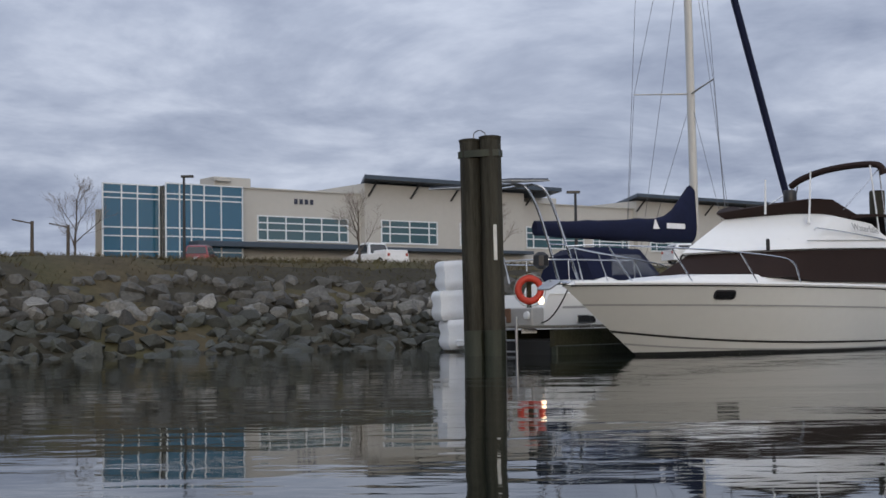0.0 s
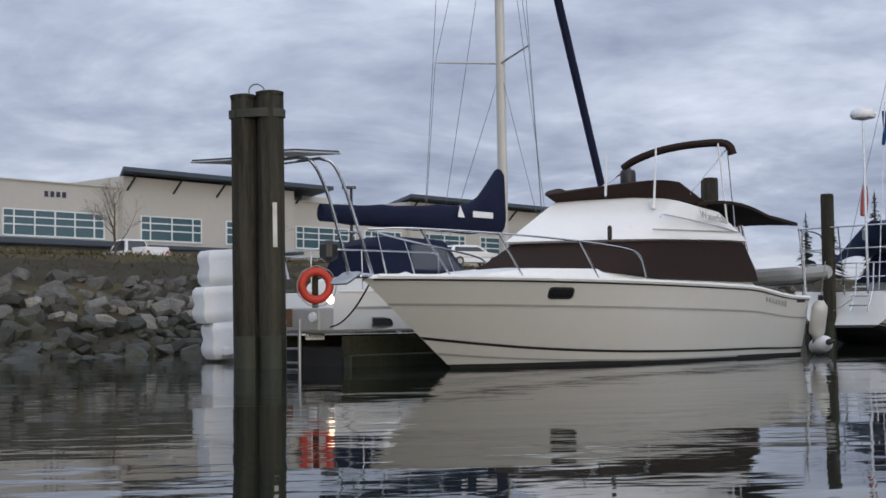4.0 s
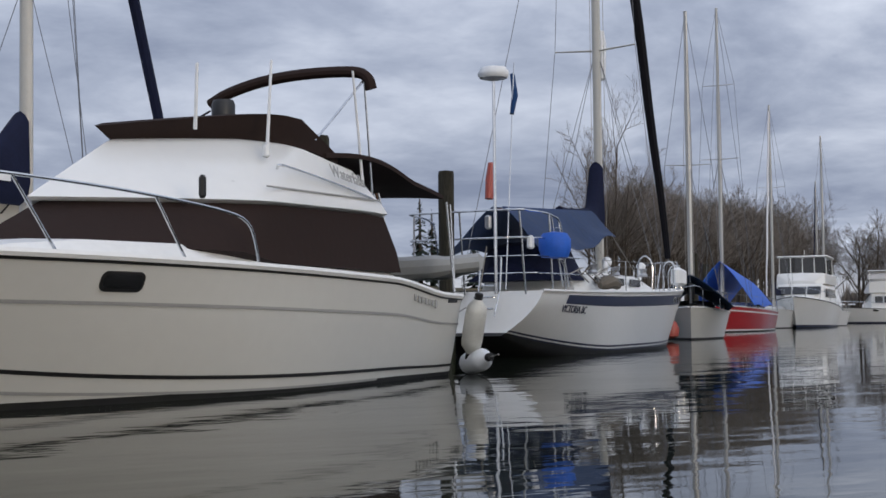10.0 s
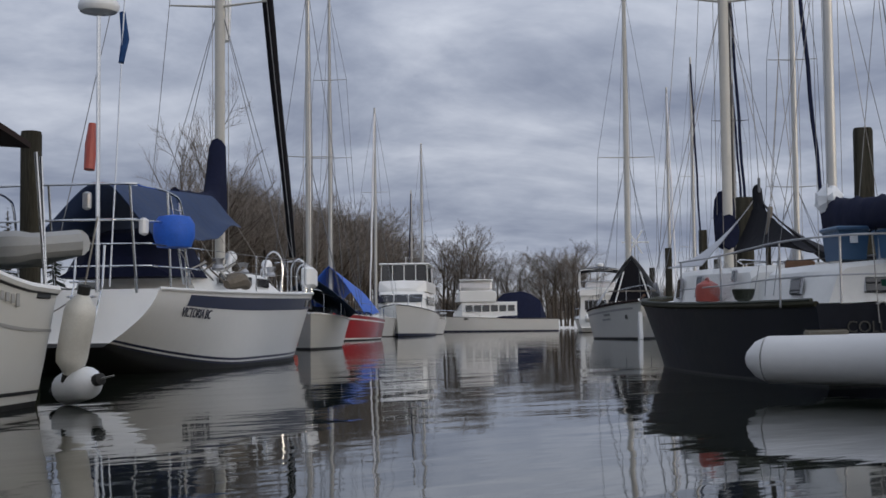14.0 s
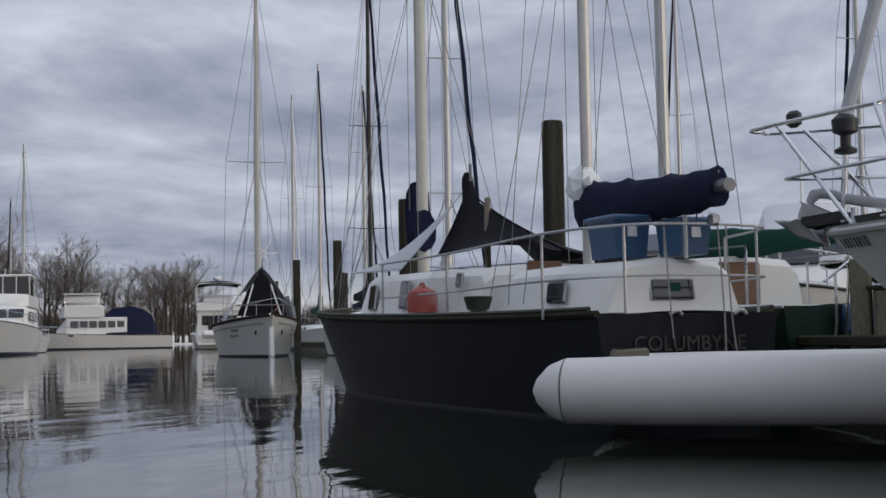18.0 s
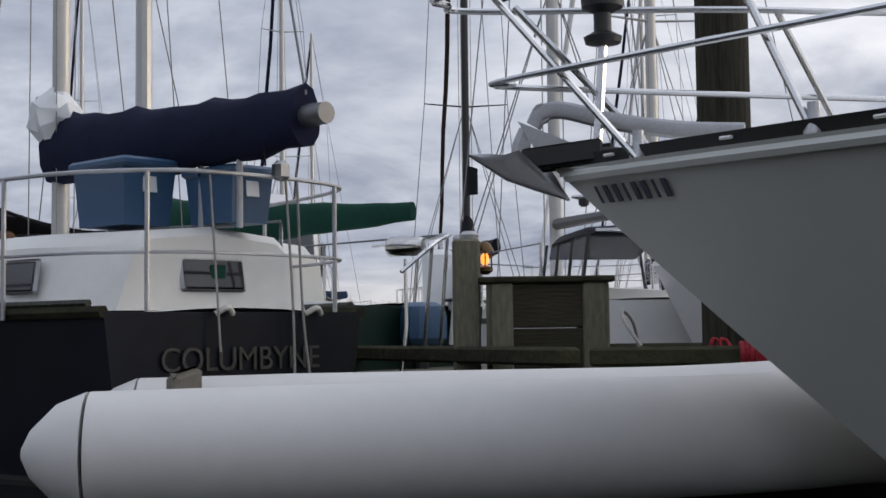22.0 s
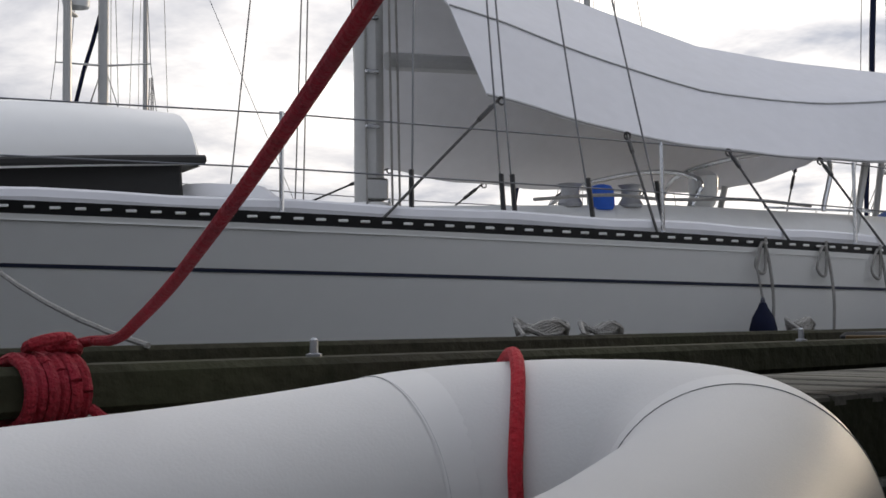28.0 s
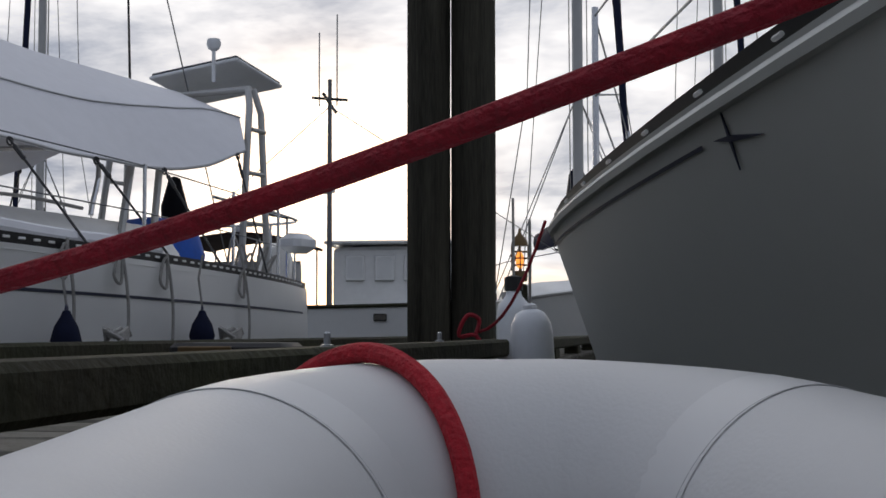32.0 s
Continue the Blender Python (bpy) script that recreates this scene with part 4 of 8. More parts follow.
# ---- parts that boats share ----
def rig(ob, x, z0, h, spreaders, bow, stern, chain, r=0.075, mat="alu", furl=None, furl_r=0.07, furl_top=0.97, rake=0.0, wires=True, wr=0.007, stays=True):
    """A mast at x with spreaders, shrouds and stays; furl: the cloth of a rolled foresail."""
    top = (x - rake, 0, z0 + h)
    part("mast", G().tube([(x, 0, z0), (x - rake * .5, 0, z0 + h * .5), top], [r, r, r * .72], 10, True, 0.75), mat, ob)
    tx = lambda z: x - rake * (z - z0) / h  # noqa: E731
    for z, half in spreaders:
        part("spreader", G().tube([(tx(z) - .12, -half, z + .04), (tx(z), 0, z), (tx(z) - .12, half, z + .04)], [r * .25, r * .42, r * .25], 6, True, .6), mat, ob)
    if wires:
        for sd in (1, -1):
            pts = [(x - .1, sd * chain, z0 - .25)]
            for z, half in spreaders:
                pts.append((tx(z) - .12, sd * half, z + .04))
            pts.append(top)
            part("shroud", G().tube(pts, wr, 5, False), "wire", ob)
            for dx in (-.45, .4):
                part("lower_shroud", G().tube([(x + dx, sd * chain, z0 - .25), (tx(spreaders[0][0]), sd * .05, spreaders[0][0] - .1)], wr, 5, False), "wire", ob)
        for k, (dx, dy) in enumerate(((.16, .12), (-.14, .1), (.1, -.14))):
            part("halyard", G().tube([(x + dx, dy, z0), (tx(z0 + h * .5) + dx * .8, dy, z0 + h * .5), (top[0], dy * .3, z0 + h * (.98 - .1 * k))], wr * .9, 4, False), "rope", ob)
        if stern and stays:
            part("backstay", G().tube([(stern[0], 0, stern[1]), top], wr, 5, False), "wire", ob)
    if bow:
        b, t = Vector((bow[0], 0, bow[1])), Vector(top)
        part("forestay", G().tube([b, t], wr, 5, False), "wire", ob)
        if furl:
            n = 14
            part("furled_sail", G().tube([b.lerp(t, .05 + (furl_top - .05) * i / n) + Vector((.02 * math.sin(i * 2.1), .015 * math.cos(i * 1.7), 0)) for i in range(n + 1)], [furl_r * (.55 + .6 * math.sin(math.pi * min(.95, .15 + .75 * (1 - i / n)))) for i in range(n + 1)], 9), furl, ob, "rolled foresail")


def boom_cover(ob, x0, z0, x1, z1, mat, r0=.22, r1=.12, drop=.0, lump=.04, name="sail_cover", label="laced sail cover over the boom", y=0.0, stack=0.0):
    """A stowed sail under cloth from the mast at x0 aft to x1; stack raises the cloth up the mast."""
    rings, n, m = [], 16, 12
    for i in range(n + 1):
        t = i / n
        x, z, r = x0 + (x1 - x0) * t, z0 + (z1 - z0) * t - drop * 4 * t * (1 - t), r0 + (r1 - r0) * t
        up = stack * max(0, 1 - t / .22) ** 1.6
        ring = []
        for j in range(m):
            a = 2 * math.pi * j / m
            w = 1 + lump * math.sin(3 * a + i * 1.3) + lump * math.sin(i * 2.4)
            zz = math.cos(a) * r * 1.25 * w
            ring.append((x, y + math.sin(a) * r * .72 * w, z + zz + (up if zz > 0 else 0)))
        rings.append(ring)
    return part(name, G().loft(rings, True, True, True), mat, ob, label, 60)


def rail_run(ob, pts, r, feet, mat="steel", name="rail"):
    """A bent rail with stanchions from its points down to the feet given."""
    part(name, G().tube(bend(pts, 5), r, 7), mat, ob)
    for top, foot in feet:
        part("stanchion", G().tube([top, foot], r * .9, 7), mat, ob)


def cabin(ob, secs, mat, name="cabin", label=""):
    """secs: x, half width below, half width above, z below, z above; rounded shoulders."""
    rings = []
    for x, b, t, z0, z1 in secs:
        e = min(.09, (z1 - z0) * .4)
        rings.append([(x, -b, z0), (x, -t, z1 - e), (x, -t + e, z1 - e * .2), (x, 0, z1 + .02), (x, t - e, z1 - e * .2), (x, t, z1 - e), (x, b, z0)])
    return part(name, G().loft(rings, True, True, True), mat, ob, label)


def plate(ob, c, size, rz, mat, name, label="", rx=0.0, ry=0.0, bev=.02):
    return part(name, G().box(c, size, rz, bev, rx, ry), mat, ob, label)


def fender(x, y, z, h, r, mat, label, tilt=0.0, name="fender", line=0.6, cap="rubber"):
    ob = thing(name, pose(x, y, z, tilt, 0, 0), label, "fender", "boat fenders")
    part("body", G().lathe([(.03, -h / 2 - .06), (r * .5, -h / 2), (r * .92, -h / 2 + r * .5), (r, -h / 2 + r), (r, h / 2 - r), (r * .92, h / 2 - r * .5), (r * .5, h / 2), (.03, h / 2 + .06)], 16), mat, ob)
    for s in (1, -1):
        part("end_cap", G().lathe([(.02, s * (h / 2 + .02)), (.05, s * (h / 2 + .03)), (.05, s * (h / 2 + .1)), (.02, s * (h / 2 + .11))][::s], 10), cap, ob)
    part("lanyard", G().tube([(0, 0, h / 2 + .08), (0, 0, h / 2 + .08 + line)], .008, 5), "rope", ob)
    return ob


def hull_parts(ob, H, top="gel", bottom="bottom", boot=None, band=None, rub="black", rub_r=.03, deck="deck", bootu=(.02, .10), wlu=.06):
    part("hull", H.skin(wlu, 1, close=True), top, ob)
    part("underbody", H.skin(-1, wlu, close=True), bottom, ob)
    if boot:
        part("boot_stripe", H.skin(bootu[0], bootu[1], out=.006, m=1), boot, ob)
    if band:
        part("sheer_band", H.skin(band[1], band[2], out=.007, m=2, s0=band[3] if len(band) > 3 else .0, s1=band[4] if len(band) > 4 else .99), band[0], ob)
    if rub:
        part("rub_rail", H.rail(rub_r, 1.0, s1=.995), rub, ob)
    if deck:
        part("deck", H.deck(), deck, ob)


# ---- motor cruiser ----
mc = thing("motor_cruiser", at_heading(8.7, 26.2, 231.8), "cream flybridge motor cruiser under brown canvas covers", "motor boat")
H = Hull(8.68, 3.08, 3.0, 1.02, 1.15, -.035, rake=1.62, full=2.3, fine=.85, wl=.88, depth=.45, maxat=.35, rakepow=1.0, x0=-.2, step=(.06, .24, .11))
part("hull", H.skin(.05, 1, close=True), "cream", mc)
part("underbody", H.skin(-1, .05, close=True), "bottom", mc)
part("boot_stripe", H.skin(0, 0, out=.008, m=1, ufn=lambda s: (.12 + .22 * s ** 5, .15 + .225 * s ** 5)), "black", mc)
part("chine", H.skin(0, 0, out=.012, m=1, s0=.3, ufn=lambda s: (.03 + .13 * s ** 6, .05 + .14 * s ** 6)), "greyletter", mc)
part("knuckle", H.skin(0, 0, out=.010, m=1, ufn=lambda s: (.66 + .06 * s, .685 + .06 * s)), "greyletter", mc)
part("rub_rail", H.rail(.015, 1.0, s1=.99), "black", mc)
part("gunwale", H.rail(.035, 1.035, s1=.985), "deck", mc)
part("deck", H.deck(-.01, .06, s0=.12), "deck", mc)
part("cockpit_sole", G().box((.55, 0, .45), (1.0, 2.5, .06)), "deck", mc)
for sd in (1, -1):
    win = part("portlight", G().pill(.42, .17, .06, .02), "black", mc)
    win.matrix_basis = hull_frame(H, .732, .87, sd, .004)
    part("pane", G().pill(.37, .125, .05, .03), "darkglass", win)
cabin(mc, [(7.3, .25, .15, 1.14, 1.18), (6.75, .7, .58, 1.15, 1.27), (6.2, .95, .85, 1.15, 1.33), (5.2, 1.15, 1.08, 1.14, 1.34), (4.6, 1.2, 1.14, 1.12, 1.3), (1.05, 1.24, 1.2, 1.0, 1.22)], "deck", "trunk_cabin")
plan_loft(mc, "saloon_cover", "brown", [(1.02, 6.62, 1.24, 2.1, 1.5, lambda x: 1.28 if x > 4.4 else 1.2), (1.12, 6.3, 1.235, 2.0, 1.5, lambda x: 1.42), (1.42, 5.72, 1.21, 1.9, 1.5, lambda x: 1.80 - .03 * max(0, x - 2))], "brown canvas wrapped round the saloon windows")
fly_top = lambda x: 2.42 - .09 * max(0, 3.2 - x) - .9 * max(0, 1.9 - x)  # noqa: E731
plan_loft(mc, "flybridge", "gel", [(1.42, 5.82, 1.17, 1.9, 1.45, lambda x: 1.80 - .03 * max(0, x - 2)), (1.40, 5.88, 1.25, 1.95, 1.45, lambda x: 1.83 - .03 * max(0, x - 2)), (1.46, 5.75, 1.235, 1.95, 1.45, lambda x: 1.90 - .03 * max(0, x - 2)), (1.62, 4.82, 1.06, 1.8, 1.4, lambda x: fly_top(x) - .03 - .09 * max(0, x - 3.7)), (1.75, 4.7, .98, 1.75, 1.4, lambda x: fly_top(x) - .08 * max(0, x - 3.7))], "white moulded flybridge")
plan_loft(mc, "flybridge_cover", "brown", [(2.2, 4.55, 1.04, 1.75, 1.4, lambda x: min(2.40, fly_top(x)) - .14 * max(0, x - 3.6)), (2.3, 4.97, 1.07, 1.9, 1.4, lambda x: 2.68 - .26 * max(0, (x - 3.4) / 1.57) ** 1.2 - .34 * max(0, 3.1 - x)), (2.4, 4.86, 1.0, 1.85, 1.4, lambda x: 2.69 - .25 * max(0, (x - 3.4) / 1.57) ** 1.2 - .34 * max(0, 3.1 - x))], "brown canvas over the flybridge coaming")
part("aft_canopy", G().slab(lambda u, v: (2.55 - 3.25 * u, (1 - 2 * v) * (1.08 + .10 * math.sin(math.pi * u)), 2.44 + .10 * math.sin(math.pi * min(1, u * 1.6)) - .16 * u ** 1.2 - .05 * (2 * v - 1) ** 2), 14, 8, .05), "brown", mc, "brown cockpit awning")
part("bimini", G().tube(bend([(1.6, 1.16, 3.2), (1.63, 1.12, 3.33), (1.66, .95, 3.4), (1.75, .4, 3.4), (1.82, -.1, 3.34), (1.86, -.5, 3.23), (1.88, -.72, 3.12)], 4), .062, 10, True, 1.15), "brown", mc, "dark bimini top folded into a roll")
part("helm_seat", G().lathe([(.1, 2.6), (.12, 2.64), (.12, 2.86), (.1, 2.9)], 14, (3.2, .25, 0)), "black", mc)
for sd in (1, -1):
    for a, b in (((1.66, 1.1, 3.3), (2.75, 1.05, 2.5)), ((1.66, 1.1, 3.3), (1.5, 1.12, 1.95))):
        part("bimini_strut", G().tube([(a[0], sd * a[1] if sd > 0 else -.72, a[2] if sd > 0 else 3.15), (b[0], sd * b[1], b[2])], .013, 6), "steel", mc)
    for x, z in ((-.62, 2.1), (-.5, 2.12)):
        part("awning_post", G().tube([(x, sd * 1.2, z), (x - .02 + .1 * (z < 2.12), sd * 1.28, 1.0)], .014, 6), "steel", mc)
    part("grab_rail", G().tube(bend([(3.75, sd * 1.16, 2.10), (3.7, sd * 1.22, 2.13), (2.6, sd * 1.22, 2.06), (1.75, sd * 1.22, 1.98), (1.7, sd * 1.17, 1.95)]), .012, 6), "steel", mc)
    part("side_groove", G().box((2.8, sd * 1.225, 1.94), (2.5, .012, .016), ry=1.5), "greyletter", mc)
    run = [H.p(.998, 1) + Vector((-.05, 0, .62))] + [H.p(s, 1, sd, -.06) + Vector((0, 0, h)) for s, h in ((.955, .64), (.9, .63), (.8, .60), (.70, .56), (.60, .50), (.555, .42), (.54, .2), (.535, .02))]
    part("bow_rail", G().tube(bend(run, 4), .014, 7), "steel", mc)
    for s, ds, h in ((.93, -.045, .63), (.82, -.045, .60), (.68, -.045, .55)):
        part("stanchion", G().tube([H.p(s, 1, sd, -.06) + Vector((0, 0, h)), H.p(s + ds, 1, sd, -.08)], .012, 6), "steel", mc)
part("antenna", G().tube([(4.75, .9, 2.36), (4.75, .92, 2.95)], [.02, .015], 6), "plastic", mc)
part("antenna", G().tube([(3.75, 1.06, 2.3), (3.7, 1.08, 3.15)], [.02, .014], 6), "plastic", mc)
part("antenna", G().tube([(1.75, 1.12, 2.1), (1.95, 1.1, 3.35)], [.018, .014], 6), "plastic", mc)
part("antenna_base", G().box((3.75, 1.05, 2.28), (.07, .07, .14), bev=.02), "plastic", mc)
part("windscreen_wiper", G().box((5.0, 1.13, 1.82), (.08, .05, .2), bev=.02), "rubber", mc)
part("anchor", G().tube([(8.55, 0, 1.2), (8.95, 0, 1.22)], .03, 6).box((8.98, 0, 1.16), (.3, .3, .05), ry=28, bev=.02), "galv", mc)
part("bow_roller", G().box((8.6, 0, 1.19), (.35, .12, .05), bev=.015), "steel", mc)
part("stern_vent", G().box((.1, 1.50, .90), (.3, .02, .07), bev=.01), "black", mc)
part("towing_eye", G().torus((8.05, 0, .5), .03, .008, 10, 6, "y"), "steel", mc)
for i in range(5):
    part("rod", G().tube([(.95 - .06 * i, 1.05 - .05 * i, 1.1), (.9 - .02 * i, 1.0 - .05 * i, 1.75), (.98 - .05 * i, .95 - .05 * i, 2.12)], .012, 6), ("steel", "teak")[i % 2], mc)
lettering("name_board", "Waterfalls", .19, Matrix.Translation((2.32, 1.215, 2.16)) @ Euler((radians(90), 0, radians(180))).to_matrix().to_4x4() @ Matrix.Rotation(radians(-4), 4, "Z") @ Matrix.Rotation(radians(-19), 4, "X"), "greyletter", mc, "boat name in grey letters")
for i in range(7):
    hp = H.p(.10 + i * .012, .90, 1, .010)
    part("builder_mark", G().box(hp, (.06, .01, .07 if i else .1), bev=.003), "greyletter", mc)
single("bow_line", G().tube(sag((1.98, 21.05, 1.1), (1.75, 23.9, .56), .12), .012, 7), "rubber", Matrix(), "dark mooring line from the cruiser's bow to the dock", "rope", "mooring lines")
fender(9.86, 24.98, .58, .62, .13, "grub", "grubby white cylinder fender at the cruiser's stern", 18)
fender(9.95, 25.1, .16, .5, .14, "plastic", "round white fender afloat at the cruiser's stern", 80, line=.2)
td = thing("tender", at_heading(9.74, 26.94, 142, 1.13), "small grey inflatable tender hung across the cruiser's stern", "dinghy")
for sd in (1, -1):
    part("tube", G().tube(bend([(-1.15, sd * .3, .2), (0, sd * .34, .2), (.8, sd * .28, .22), (1.25, 0, .27)]), [.12] * 5 + [.15] * 6 + [.12] * 5, 10), "tubegrey", td)
part("floor", G().box((-.1, 0, .14), (1.9, .5, .1), bev=.04), "tubegrey", td)
part("transom_board", G().box((-1.0, 0, .22), (.06, .5, .3), bev=.02), "cream", td)


# ---- sailing yacht with a navy band ----
vy = thing("sailing_yacht", at_heading(13.57, 31.3, 56), "white sailing yacht with a navy sheer band and blue canvas", "sailing boat", "sailing yachts")
H = Hull(13.0, 3.2, 2.7, 1.16, 1.42, .02, rake=1.1, trake=.55, full=2.1, fine=.9, wl=.91, depth=.5, maxat=.40, x0=-.22, counter=(.30, .38))
hull_parts(vy, H, boot="navy", band=("navy", .76, .93, .085, .93), rub="gel", bootu=(.095, .125), wlu=.07)
part("boot_stripe", H.skin(.045, .065, out=.006, m=1, s0=.02), "navy", vy)
for i in range(4):
    win = part("hull_window", G().pill(.46, .13, .05, .02), "darkglass", vy)
    win.matrix_basis = hull_frame(H, .64 + i * .06, .85, -1, .010)
cabin(vy, [(2.8, 1.0, .9, 1.15, 1.5), (3.2, 1.15, 1.0, 1.15, 1.62), (7.0, 1.1, .9, 1.2, 1.6), (9.5, .7, .5, 1.25, 1.4)], "deck", "coachroof")
for i in range(3):
    for sd in (1, -1):
        part("cabin_window", G().box((4.0 + i * 1.2, sd * (1.09 - .03 * i), 1.42), (.8, .03, .15), rz=-sd * 2, bev=.03), "darkglass", vy)
cabin(vy, [(2.0, .9, .5, 1.4, 1.7), (2.4, 1.0, .65, 1.4, 2.05), (3.2, 1.05, .7, 1.4, 2.2), (4.0, .95, .5, 1.4, 1.85)], "bluecanvas", "dodger", "dark blue canvas cockpit tent")
boom_cover(vy, 6.95, 2.85, 4.6, 2.75, "bluecanvas", .26, .2, .05, stack=1.0)


def boom_sheet(u, v, sd):
    """One side of the cloth hung over the boom; it sags between its ties and hangs lowest aft."""
    x = 6.3 - 4.9 * u
    low = 2.42 - .62 * u + .08 * math.sin(9 * u + .6)
    return (x - .25 * v * u, sd * (.10 + (.55 + .45 * u) * v ** .75), (3.02 - .26 * u) * (1 - v) + low * v - .10 * math.sin(math.pi * v) + .025 * math.sin(21 * u + 4 * v) * v)


for sd in (1, -1):
    part("boom_tarpaulin", G().slab(lambda u, v: boom_sheet(u, v, sd), 30, 12, .015), "tarpblue", vy, "blue cloth tented over the boom")
    for k in (2, 10, 18, 27):
        a = Vector(boom_sheet(k / 30, 1.0, sd))
        part("tarpaulin_tie", G().tube([a, (a.x, sd * 1.35, 1.35)], .006, 5), "rope", vy)
rig(vy, 7.1, 1.5, 14.5, [(6.7, .95), (11.4, .75)], (12.8, 1.5), (-.2, 1.3), 1.5, r=.10, mat="mastcream", furl="blackcanvas", furl_r=.11, wr=.007)
part("radar_scanner", G().lathe([(.02, 6.05), (.12, 6.1), (.15, 6.9), (.1, 7.2), (.02, 7.22)], 10, (7.35, 0, 0)), "plastic", vy)
pole = part("radar_pole", G().tube([(-.35, -.72, 1.1), (-.35, -.72, 4.78)], .03, 8), "steel", vy)
part("radome", G().lathe([(.03, 4.76), (.24, 4.81), (.27, 4.86), (.27, 4.91), (.22, 4.99), (.03, 5.03)], 20, (-.35, -.72, 0)), "plastic", pole)
part("flag_staff", G().tube([(.35, -.6, 1.2), (.85, -.6, 5.3)], .012, 6), "steel", vy)
part("rolled_flag", G().tube([(.73, -.6, 4.35), (.83, -.62, 4.7), (.87, -.56, 5.1)], [.04, .06, .045], 8), "midblue", vy)
part("horseshoe_buoy", G().tube([(.3, -.32, 2.8), (.36, -.32, 3.15), (.40, -.32, 3.45)], [.075, .085, .05], 10), "jerry", vy)
rail_run(vy, [(1.55, -1.28, 1.2), (1.35, -1.27, 2.3), (1.0, -1.22, 2.52), (.2, -1.12, 2.55), (-.05, -.9, 2.56), (-.05, .9, 2.56), (.2, 1.12, 2.55), (1.0, 1.22, 2.52), (1.35, 1.27, 2.3), (1.55, 1.28, 1.2)], .02, [((.0, -1.02, 2.55), (.1, -1.08, 1.1)), ((.0, 1.02, 2.55), (.1, 1.08, 1.1)), ((.9, -1.22, 2.52), (.95, -1.25, 1.15)), ((-.05, .1, 2.56), (.15, .1, 1.1))], name="stern_arch")
part("arch_mid_rail", G().tube(bend([(1.2, -1.26, 2.1), (.2, -1.1, 2.08), (-.02, -.9, 2.08), (-.02, .9, 2.08), (.2, 1.1, 2.08), (1.2, 1.26, 2.1)]), .016, 7), "steel", vy)
for x in (1.35, 1.65):
    part("arch_ladder_side", G().tube([(x - .3, -1.2, 2.5), (x, -1.3, 1.25)], .015, 7), "steel", vy)
for k in range(4):
    part("arch_ladder_rung", G().tube([(1.1 + .09 * k, -1.22 - .02 * k, 2.3 - .28 * k), (1.4 + .09 * k, -1.22 - .02 * k, 2.3 - .28 * k)], .012, 6), "steel", vy)
part("mainsheet_block", G().box((.75, -.1, 2.42), (.1, .12, .26), bev=.03), "galv", vy)
for h in (.32, .62):
    part("pushpit", G().tube(bend([(1.9, -1.4, 1.15 + h), (.6, -1.22, 1.15 + h), (.22, -1.0, 1.15 + h), (.2, .9, 1.15 + h), (.6, 1.22, 1.15 + h), (1.9, 1.4, 1.15 + h)]), .014, 6), "steel", vy)
for x, w, h in ((7.4, .32, .75), (9.3, .3, .7), (9.75, .3, .62)):
    part("granny_bar", G().tube(bend([(x, -.95 - w / 2, 1.25), (x, -.95 - w / 2, 1.25 + h * .8), (x, -.95, 1.3 + h), (x, -.95 + w / 2, 1.25 + h * .8), (x, -.95 + w / 2, 1.25)]), .018, 7), "steel", vy)
for x, y in ((3.0, -1.28), (4.6, -1.2), (7.9, -.75)):
    part("winch", G().lathe([(.09, 0), (.1, .03), (.065, .08), (.075, .15), (.1, .18), (.02, .19)], 14, (x, y, 1.52 if x < 7 else 1.6)), "galv", vy)
for x, y in ((8.4, -.5), (8.4, .5), (5.4, -.7)):
    part("cowl_vent", G().tube(bend([(x, y, 1.55), (x, y, 1.72), (x + .04, y, 1.82), (x + .14, y, 1.86)]), [.05] * 6 + [.055] * 5 + [.07, .085, .10, .11, .11][:5], 12), "plastic", vy)
for k in range(5):
    part("deck_line", G().tube(bend([(2.2 + .5 * k, -1.1 - .05 * (k % 3), 1.5), (2.5 + .5 * k, -1.25, 1.62 + .05 * (k % 2)), (2.8 + .45 * k, -1.05, 1.58), (2.7 + .5 * k, -1.3, 1.35)]), .014, 6), ("rope", "wood", "grub")[k % 3], vy)
for y in (-.62, -.22):
    part("ladder_rail", G().tube([(.12, y, 1.75), (.05, y, 1.2), (-.22, y, .72)], .016, 6), "steel", vy)
for z in (.85, 1.05, 1.25):
    part("ladder_step", G().box((-.40 + .4 * (z - .45), -.42, z), (.08, .4, .03), bev=.01), "steel", vy)
part("outboard_cover", G().lathe([(.05, 1.74), (.24, 1.76), (.29, 1.9), (.29, 2.08), (.22, 2.19), (.03, 2.22)], 14, (1.0, -1.28, 0)), "royal", vy, "bright blue cover on the rail motor")
part("horseshoe", G().box((.25, -1.12, 2.0), (.16, .1, .24), bev=.03), "plastic", vy)
for x in (4.2, 6.3, 8.4, 10.5):
    for sd in (1, -1):
        q = H.p(x / 13, 1, sd, -.08)
        part("stanchion", G().tube([q, q + Vector((0, 0, .62))], .012, 6), "steel", vy)
for h in (.32, .61):
    for sd in (1, -1):
        part("guard_wire", G().tube([H.p(s, 1, sd, -.08) + Vector((0, 0, h)) for s in (.12, .32, .48, .65, .81, .93)], .005, 5), "wire", vy)
